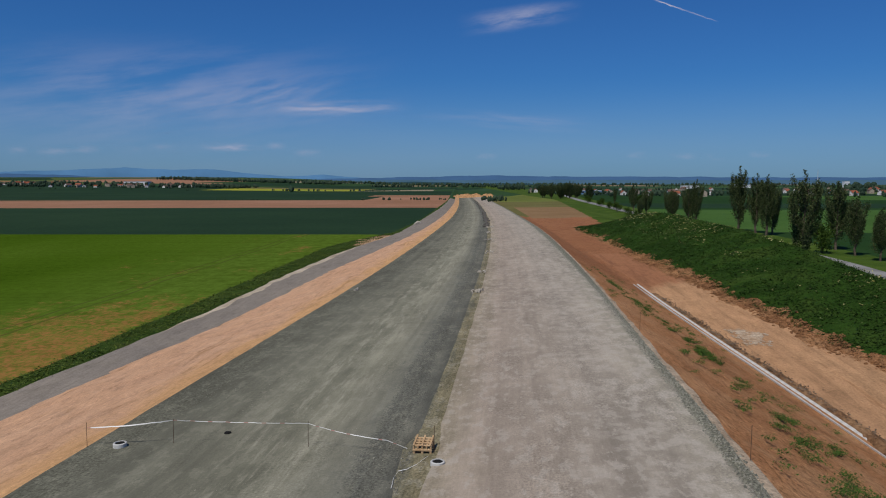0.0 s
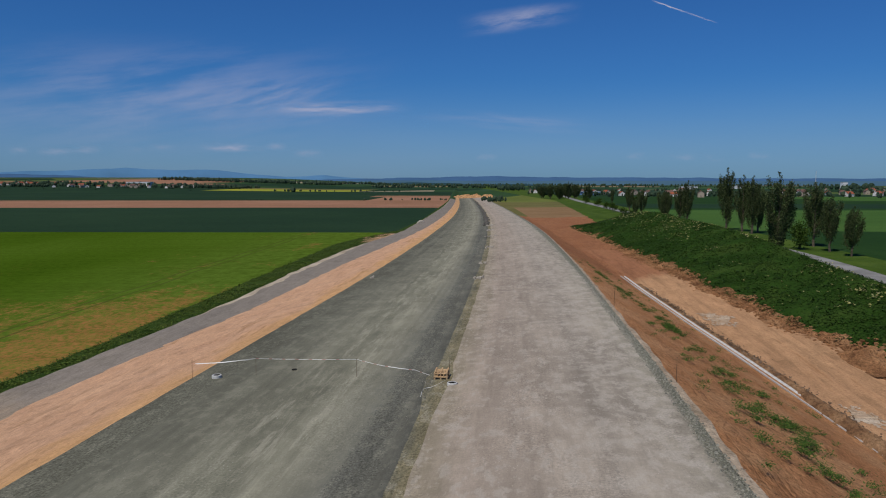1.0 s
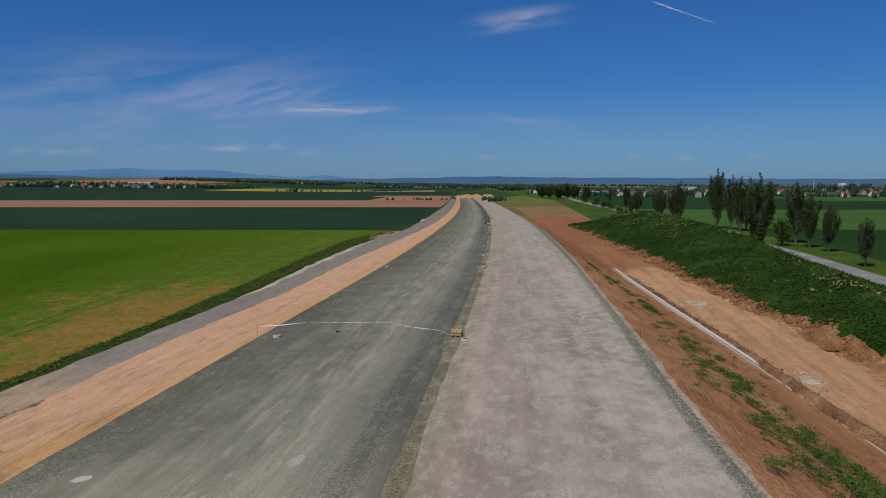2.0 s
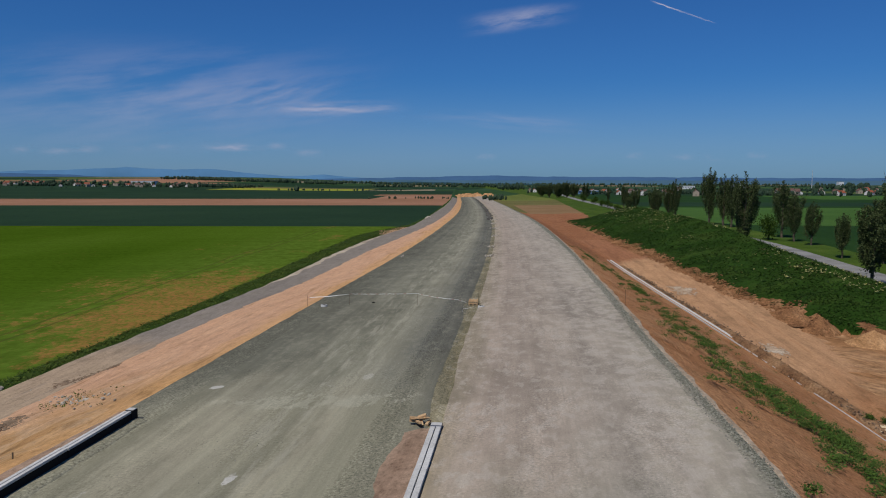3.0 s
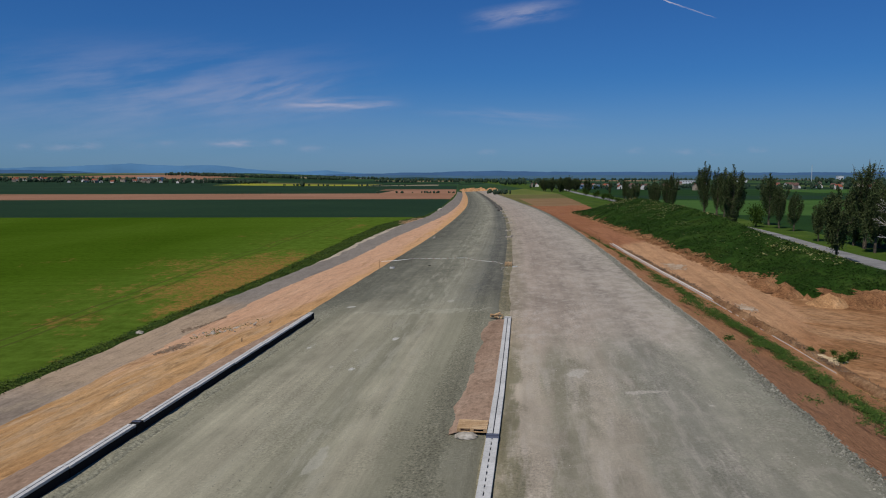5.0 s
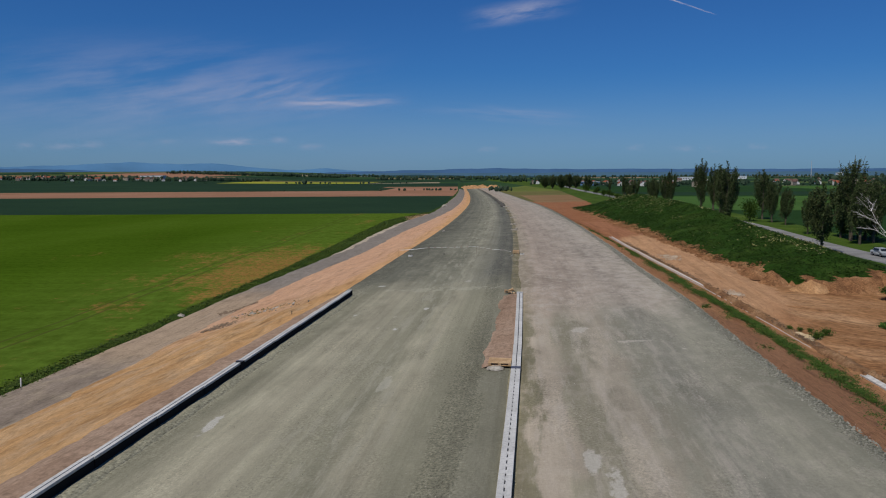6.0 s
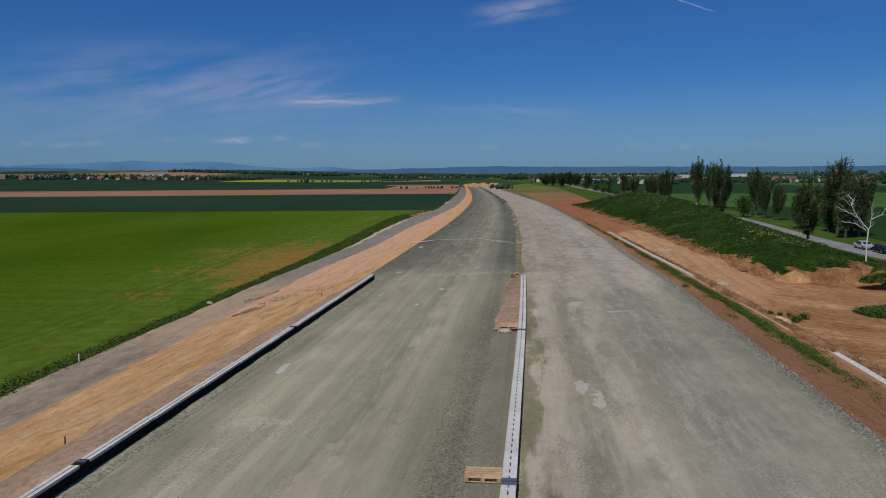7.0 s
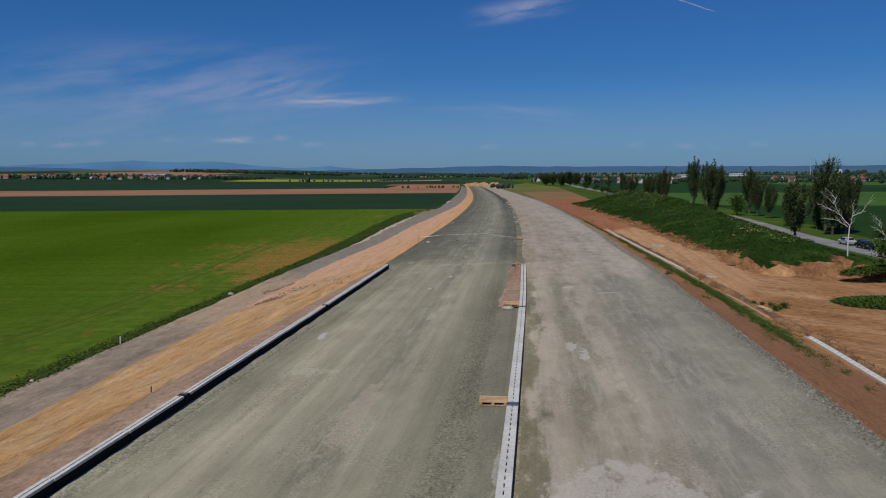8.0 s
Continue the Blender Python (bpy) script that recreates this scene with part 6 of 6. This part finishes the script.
# ---------------------------------------------------------------- on the country road
def car(paint, label):
    root = new("car")
    bm = bmesh.new()
    prof = [(-2.1, 0.35), (2.15, 0.35), (2.2, 0.7), (1.35, 0.92), (0.75, 1.4), (-1.1, 1.45), (-1.75, 1.0), (-2.15, 0.9)]
    sides = [[bm.verts.new((s * (0.86 if z < 1.0 else 0.66), y, z)) for y, z in prof] for s in (-1, 1)]
    for i in range(len(prof)):
        j = (i + 1) % len(prof)
        bm.faces.new((sides[0][i], sides[0][j], sides[1][j], sides[1][i]))
    bm.faces.new(sides[0])
    bm.faces.new(sides[1])
    bmesh.ops.recalc_face_normals(bm, faces=bm.faces)
    bmesh.ops.bevel(bm, geom=list(bm.edges), offset=0.05, segments=2, affect="EDGES")
    body = part("body", bm, paint, root)
    for y, z, d, tilt in ((1.06, 1.16, 0.6, -38), (-1.45, 1.22, 0.62, 55)):
        bm = bmesh.new()
        box(bm, (1.3, d, 0.03), (0, y, z + 0.02), (tilt, 0, 0))
        part("windscreen", bm, M["car_glass"], root)
    for s in (-1, 1):
        bm = bmesh.new()
        box(bm, (0.03, 1.7, 0.36), (s * 0.77, -0.2, 1.2), (0, s * -24, 0))
        part("side_window", bm, M["car_glass"], root)
        for y in (-1.3, 1.35):
            bm = bmesh.new()
            rod(bm, (s * 0.68, y, 0.32), (s * 0.89, y, 0.32), 0.32, 0.32, 18)
            w = part("wheel", bm, M["matt_black"], root)
            bm = bmesh.new()
            rod(bm, (s * 0.885, y, 0.32), (s * 0.9, y, 0.32), 0.2, 0.18, 12)
            part("rim", bm, M["sheet"], w)
        bm = bmesh.new()
        box(bm, (0.34, 0.06, 0.14), (s * 0.6, 2.17, 0.68), bevel=0.02)
        part("headlight", bm, M["sheet"], root)
        bm = bmesh.new()
        box(bm, (0.26, 0.06, 0.16), (s * 0.66, -2.14, 0.8), bevel=0.02)
        part("tail_light", bm, M["red_paint"], root)
    return tagged(root, label, "car")


M["car_glass"] = simple("dark_car_glass", (0.02, 0.025, 0.03), 0.08)
M["sheet"] = simple("bright_metal", (0.6, 0.6, 0.62), 0.3, 0.8)
M["car_black"] = simple("black_car_paint", (0.012, 0.012, 0.014), 0.2)
M["car_silver"] = simple("silver_car_paint", (0.5, 0.52, 0.52), 0.3, 0.3)


def on_country(y, off, turn=0):
    return pose(float(country_x(y)) + off, y, float(country_z(y)) + 0.07, 0, 0, turn - math.degrees(math.atan(float(country_x(y + 1) - country_x(y - 1)) / 2)))


car(M["car_black"], "small black car on the country road").matrix_basis = on_country(62, 1.2, 180)
car(M["car_silver"], "silver car on the country road").matrix_basis = on_country(68.5, 1.2, 180)

sign = new("road_sign")
for s in (-0.4, 0.4):
    bm = bmesh.new()
    rod(bm, (s, 0, -0.4), (s, 0, 1.7), 0.035, 0.035, 8)
    part("leg", bm, M["sheet"], sign)
bm = bmesh.new()
box(bm, (1.3, 0.04, 0.9), (0, -0.05, 1.3), bevel=0.01)
part("plate", bm, simple("grey_blue_plate", (0.2, 0.26, 0.32), 0.5), sign)
sign.matrix_basis = pose(70.2, 172.5, ground_at(70.2, 172.5))
tagged(sign, "small grey-blue road sign beside the country road", "sign")


# ---------------------------------------------------------------- far country
def country_level(x, y):
    return float(plain_z(np.array(x), np.array(y)))


def woods(name, stands, label, seed, material="wood_far"):
    """Many uneven crowns made of facetted clumps, joined into one mesh."""
    rng = random.Random(seed)
    tmp = bmesh.new()
    bmesh.ops.create_icosphere(tmp, subdivisions=2, radius=1)
    base = [v.co.copy() for v in tmp.verts]
    tri = [[v.index for v in f.verts] for f in tmp.faces]
    tmp.free()
    verts, faces = [], []
    for x0, x1, y0, y1, h, count in stands:
        for _ in range(count):
            x, y = rng.uniform(x0, x1), rng.uniform(y0, y1)
            hh = h * rng.uniform(0.6, 1.15)
            r = hh * rng.uniform(0.26, 0.5)
            z = country_level(x, y) + hh * 0.5
            off = Vector((rng.random() * 50, rng.random() * 50, 0))
            i = len(verts)
            for b in base:
                k = b * (1 + 0.5 * noise.noise(b * 1.8 + off))
                verts.append(Vector((x + k.x * r, y + k.y * r, z + k.z * hh * 0.55)))
            faces += [[i + a for a in t] for t in tri]
    return tagged(mesh_object(name, verts, faces, M[material]), label, "woods", kind="stuff")


woods("far_wood", [
    (-900, -350, 2350, 2600, 10, 420), (-600, 200, 2900, 3300, 9, 300), (200, 1900, 3300, 3900, 9, 260), (-200, 300, 2000, 2300, 9, 110), 
    (120, 260, 1500, 1700, 12, 40), (300, 1700, 2300, 2600, 6, 170), (900, 1700, 1500, 1900, 13, 200)], "dark woods and tree lines across the plain", 1)
woods("village_trees", [(-900, -440, 1400, 1640, 7, 260), (-880, -460, 1325, 1400, 3.5, 90), (-790, -720, 1320, 1380, 7, 26), (-470, -380, 1400, 1560, 7, 60), (120, 420, 800, 1150, 5, 150), (250, 900, 800, 1500, 5.5, 330), (430, 900, 720, 900, 5, 60), (560, 1100, 800, 1200, 10, 120)], "trees standing among the village houses", 2)
woods("hedge", [(-68, 10, 612, 640, 2.2, 26), (-820, -450, 612, 620, 1.6, 90), (-190, -150, 612, 620, 1.6, 10), (32, 50, 570, 640, 4, 14), (-300, -60, 1240, 1260, 4, 24), (-250, -238, 1180, 1190, 9, 3), (-900, -400, 1190, 1210, 2, 30), (31, 57, 284, 286, 0.7, 60),
               ], "low hedges and scrub between the fields", 3)


def house(w, d, h, wall, roof, label):
    """A small gabled house with a few windows, a door and a chimney."""
    root = new("house")
    bm = bmesh.new()
    prof = [(-d / 2, -1.0), (d / 2, -1.0), (d / 2, h), (0, h + d * 0.38), (-d / 2, h)]
    ends = [[bm.verts.new((s * w / 2, y, z)) for y, z in prof] for s in (-1, 1)]
    for i in range(5):
        j = (i + 1) % 5
        bm.faces.new((ends[0][i], ends[0][j], ends[1][j], ends[1][i]))
    bm.faces.new(ends[0])
    bm.faces.new(ends[1])
    bmesh.ops.recalc_face_normals(bm, faces=bm.faces)
    part("wall", bm, wall, root)
    a = math.degrees(math.atan(0.76))
    ln = d * 0.5 / math.cos(radians(a)) + 0.6
    roof_ob = None
    bm = bmesh.new()
    for s in (-1, 1):
        box(bm, (w + 0.8, ln, 0.25), (0, s * d * 0.27, h + d * 0.18), (-s * a, 0, 0))
    roof_ob = part("roof", bm, roof, root)
    bm = bmesh.new()
    box(bm, (0.6, 0.6, 1.6), (w * 0.2, d * 0.12, h + d * 0.38))
    part("chimney", bm, M["brick_red"], roof_ob)
    for k in (-1, 0, 1):
        bm = bmesh.new()
        box(bm, (1.2, 0.1, 1.4), (k * w * 0.3, -d / 2 - 0.03, 1.6))
        part("window", bm, M["window_dark"], root)
    bm = bmesh.new()
    box(bm, (0.1, 1.0, 1.3), (-w / 2 - 0.03, 0, 1.7))
    part("window", bm, M["window_dark"], root)
    return tagged(root, label, "house", group="village houses")


M["brick_red"] = simple("brick_red", (0.3, 0.1, 0.06), 0.9)
M["window_dark"] = simple("dark_glazing", (0.03, 0.035, 0.045), 0.15)
M["plaster_white"] = simple("white_plaster", (0.68, 0.66, 0.62), 0.9)
M["plaster_buff"] = simple("buff_plaster", (0.36, 0.3, 0.23), 0.9)
M["tile_red"] = simple("red_roof_tiles", (0.32, 0.105, 0.06), 0.95, 0, 0.4, 0.8)
M["tile_brown"] = simple("brown_roof_tiles", (0.16, 0.09, 0.07), 0.85, 0, 0.4, 0.8)
M["sheet_grey"] = simple("grey_sheet_metal", (0.45, 0.46, 0.48), 0.5)
protos = [house(12, 9, 4.2, M["plaster_white"], M["tile_red"], "white plastered house with a red tiled roof"),
          house(10, 8, 5.5, M["plaster_buff"], M["tile_brown"], "buff plastered house with a brown tiled roof"),
          house(16, 10, 3.8, M["plaster_white"], M["tile_brown"], "long white farmhouse with a brown roof")]
rng = random.Random(12)
spots = [(rng.choice((rng.uniform(-880, -800), rng.uniform(-720, -480))), rng.uniform(1330, 1540)) for _ in range(48)]
spots += [(rng.uniform(135, 330), rng.uniform(900, 1250)) for _ in range(18)]
spots += [(rng.uniform(330, 900), rng.uniform(850, 1500)) for _ in range(34)]
spots += [(281, 806), (268, 860), (480, 980), (520, 1000), (545, 1010), (600, 1050), (580, 980), (240, 880)]
seen_kind = set()
for i, (x, y) in enumerate(spots):
    k = (1, 0, 2, 0, 1)[i % 5]
    m = pose(x, y, country_level(x, y), 0, 0, rng.choice((0, 90, 20, 70, 110)) + rng.uniform(-8, 8))
    if k in seen_kind:
        t = copy_thing(protos[k], m)
    else:
        seen_kind.add(k)
        t = protos[k]
        t.matrix_basis = m
    small = rng.uniform(0.55, 0.85)
    t.scale = (small, small, small)


def hall(w, d, h, x, y, wall, label):
    root = new("hall")
    bm = bmesh.new()
    box(bm, (w, d, h + 1), (0, 0, (h - 1) / 2))
    part("wall", bm, wall, root)
    bm = bmesh.new()
    box(bm, (w + 0.8, d + 0.8, 0.5), (0, 0, h + 0.25), bevel=0.1)
    part("roof", bm, M["sheet_grey"], root)
    for k in range(int(w / 6)):
        bm = bmesh.new()
        box(bm, (3, 0.2, 1.5), (-w / 2 + 3 + k * 6, -d / 2 - 0.08, h * 0.6))
        part("window", bm, M["window_dark"], root)
    root.matrix_basis = pose(x, y, country_level(x, y))
    return tagged(root, label, "hall", group="far halls")


M["hall_white"] = simple("white_cladding", (0.7, 0.71, 0.72), 0.6)
M["hall_blue"] = simple("blue_cladding", (0.12, 0.22, 0.38), 0.6)
hall(14, 14, 17, 1130, 2100, M["hall_white"], "tall white silo block above the far town")
hall(40, 20, 4.5, 190, 1000, M["hall_blue"], "long blue sheet metal hall")
hall(50, 20, 8, -640, 1570, M["hall_white"], "long white farm hall in the village")
hall(36, 20, 7, 560, 1700, M["hall_white"], "long white hall in the far town")
hall(40, 20, 8, 780, 1950, M["hall_white"], "long white hall in the far town")
bm = bmesh.new()
rod(bm, (0, 0, -2), (0, 0, 48), 1.0, 0.5, 8)
ob = part("mast", bm, M["sheet_grey"])
ob.matrix_basis = pose(1000, 2000, country_level(1000, 2000))
tagged(ob, "tall slim grey mast above the far town", "mast")

# soil dump closing the built stretch of road
bm = bmesh.new()
bmesh.ops.create_grid(bm, x_segments=40, y_segments=14, size=1)
for v in bm.verts:
    r = max(0.0, 1 - max(abs(v.co.x) ** 4, v.co.y ** 2))
    v.co = Vector((v.co.x * 26, v.co.y * 12, 5.5 * r * (0.6 + 0.7 * noise.noise((v.co.x * 5, v.co.y * 3, 0))) - 0.6))
ob = part("soil_dump", bm, M["mound_tan"])
ob.matrix_basis = pose(float(line_x(800)) + 2, 806, float(road_z(800)))
tagged(ob, "long heap of orange soil across the road's end", "soil heap")


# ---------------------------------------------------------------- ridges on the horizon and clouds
# distance haze put into the base colour, with a faint glow of the same tint
def painted_haze(name, color, strength):
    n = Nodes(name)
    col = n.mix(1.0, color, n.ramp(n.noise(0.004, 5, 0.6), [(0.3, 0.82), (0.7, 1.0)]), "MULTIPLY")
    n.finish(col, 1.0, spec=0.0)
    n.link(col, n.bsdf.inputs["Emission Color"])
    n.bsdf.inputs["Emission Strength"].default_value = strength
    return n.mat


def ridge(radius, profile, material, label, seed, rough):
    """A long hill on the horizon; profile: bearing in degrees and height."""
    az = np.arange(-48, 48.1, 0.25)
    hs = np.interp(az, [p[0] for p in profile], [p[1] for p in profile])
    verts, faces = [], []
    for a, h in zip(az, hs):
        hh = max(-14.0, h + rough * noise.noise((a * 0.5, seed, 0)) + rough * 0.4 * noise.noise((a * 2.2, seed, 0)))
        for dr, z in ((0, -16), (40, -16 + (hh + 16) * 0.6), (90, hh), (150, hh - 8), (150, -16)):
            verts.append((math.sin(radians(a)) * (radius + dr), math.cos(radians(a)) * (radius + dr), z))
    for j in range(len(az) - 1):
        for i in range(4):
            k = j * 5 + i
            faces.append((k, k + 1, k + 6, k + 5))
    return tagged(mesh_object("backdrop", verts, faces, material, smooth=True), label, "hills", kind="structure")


ridge(4650, [(-48, 40), (-30, 62), (-27, 72), (-23, 88), (-20, 78), (-17, 84), (-15, 60), (-12, 40), (-9, 50), (-7, 34), (-3, 20), (48, 14)], painted_haze("hazy_blue_mountains", (0.074, 0.17, 0.292), 0.14), "hazy blue mountains on the horizon", 2.0, 6)
ridge(4450, [(-48, 40), (-30, 50), (-26, 40), (-22, 16), (-12, 12), (-8, 26), (0, 38), (4, 46), (9, 36), (14, 38), (20, 32), (30, 30), (48, 30)], painted_haze("haze_blue_ridge", (0.042, 0.09, 0.172), 0.27), "hazy dark blue wooded ridge on the horizon", 5.0, 5)


ridge(3350, [(-48, -16), (-13, -16), (-11, 3), (-8, 9), (-5, 5), (-2, 8), (1, 4), (3, -3), (6, 0), (9, -4), (13, -16), (48, -16)], painted_haze("dark_wooded_hills", (0.022, 0.05, 0.06), 0.2), "low dark wooded hills beyond the plain", 9.0, 4)
ridge(4250, [(-48, -14), (-14, -14), (-9, 14), (-4, 18), (4, 15), (10, 17), (20, 15), (48, 16)], painted_haze("hazy_far_plain", (0.05, 0.1, 0.145), 0.2), "hazy blue-green plain before the wooded ridge", 8.0, 3)


def cloud(x0, y0, x1, y1, seed, density, stretch, label, tilt=0.0, soft=0.5, comb=0.0, tint=(0.62, 0.62, 0.8)):
    """A thin glowing sheet of cirrus far away, between two bearings and two heights in degrees."""
    nx, ny = 40, 12
    verts, uvs, faces = [], [], []
    R = 4750
    for j in range(ny + 1):
        for i in range(nx + 1):
            fx, fy = i / nx, j / ny
            a = radians(x0 + (x1 - x0) * fx)
            e = radians(y0 + (y1 - y0) * fy + tilt * (fx - 0.5))
            verts.append((R * math.cos(e) * math.sin(a), R * math.cos(e) * math.cos(a), R * math.sin(e) + 10 + 6 * noise.noise((i * 0.3, j * 0.4, seed))))
            uvs.append((fx, fy))
    for j in range(ny):
        for i in range(nx):
            k = j * (nx + 1) + i
            faces.append((k, k + 1, k + nx + 2, k + nx + 1))
    n = Nodes("cirrus")
    u, v = n.axis("UV", "X"), n.axis("UV", "Y")
    edge = n.math("MULTIPLY", n.math("MULTIPLY", n.step(u, 0.0, soft), n.math("SUBTRACT", 1.0, n.step(u, 1.0 - soft, 1.0))),
                  n.math("MULTIPLY", n.step(v, 0.0, 0.5), n.math("SUBTRACT", 1.0, n.step(v, 0.5, 1.0))))
    aspect = (x1 - x0) / (y1 - y0)
    turn = n.put("ShaderNodeMapping", Scale=(aspect, 1, 1), Location=(seed, seed * 2, 0), Rotation=(0, 0, -comb))
    n.link(n.co.outputs["UV"], turn.inputs["Vector"])
    m = n.put("ShaderNodeMapping", Scale=(stretch[0] / aspect, stretch[1], 1))
    n.link(turn.outputs[0], m.inputs["Vector"])
    wisp = n.noise(1.0, 8, 0.62, m.outputs[0])
    alpha = n.math("MULTIPLY", n.math("MULTIPLY", n.step(wisp, 0.34, 0.72), edge), density)
    n.nt.nodes.remove(n.bsdf)
    glow = n.put("ShaderNodeEmission", Color=(*tint, 1), Strength=0.68)
    clear = n.put("ShaderNodeBsdfTransparent")
    mixer = n.put("ShaderNodeMixShader")
    n.link(alpha, mixer.inputs[0])
    n.link(clear.outputs[0], mixer.inputs[1])
    n.link(glow.outputs[0], mixer.inputs[2])
    n.link(mixer.outputs[0], n.nt.nodes["Material Output"].inputs["Surface"])
    return tagged(mesh_object("cloud", verts, faces, n.mat, uv=uvs), label, "cloud", kind="structure")


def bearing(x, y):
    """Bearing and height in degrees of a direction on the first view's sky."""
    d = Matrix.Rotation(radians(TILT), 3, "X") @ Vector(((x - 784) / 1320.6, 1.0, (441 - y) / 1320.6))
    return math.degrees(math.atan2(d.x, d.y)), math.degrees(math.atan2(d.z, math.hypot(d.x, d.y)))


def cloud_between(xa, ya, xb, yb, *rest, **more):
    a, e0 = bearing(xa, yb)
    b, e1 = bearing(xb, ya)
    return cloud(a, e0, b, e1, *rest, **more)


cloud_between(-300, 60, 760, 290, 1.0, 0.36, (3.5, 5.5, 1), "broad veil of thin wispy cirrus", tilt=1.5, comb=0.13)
# added emissive sheet that stands in for haze and lightens the low sky
cloud(-48, -6.0, 48, 8.0, 9.0, 0.36, (0.4, 0.3, 1), "thin pale haze low over the horizon", soft=0.02, tint=(0.4, 0.5, 0.74))
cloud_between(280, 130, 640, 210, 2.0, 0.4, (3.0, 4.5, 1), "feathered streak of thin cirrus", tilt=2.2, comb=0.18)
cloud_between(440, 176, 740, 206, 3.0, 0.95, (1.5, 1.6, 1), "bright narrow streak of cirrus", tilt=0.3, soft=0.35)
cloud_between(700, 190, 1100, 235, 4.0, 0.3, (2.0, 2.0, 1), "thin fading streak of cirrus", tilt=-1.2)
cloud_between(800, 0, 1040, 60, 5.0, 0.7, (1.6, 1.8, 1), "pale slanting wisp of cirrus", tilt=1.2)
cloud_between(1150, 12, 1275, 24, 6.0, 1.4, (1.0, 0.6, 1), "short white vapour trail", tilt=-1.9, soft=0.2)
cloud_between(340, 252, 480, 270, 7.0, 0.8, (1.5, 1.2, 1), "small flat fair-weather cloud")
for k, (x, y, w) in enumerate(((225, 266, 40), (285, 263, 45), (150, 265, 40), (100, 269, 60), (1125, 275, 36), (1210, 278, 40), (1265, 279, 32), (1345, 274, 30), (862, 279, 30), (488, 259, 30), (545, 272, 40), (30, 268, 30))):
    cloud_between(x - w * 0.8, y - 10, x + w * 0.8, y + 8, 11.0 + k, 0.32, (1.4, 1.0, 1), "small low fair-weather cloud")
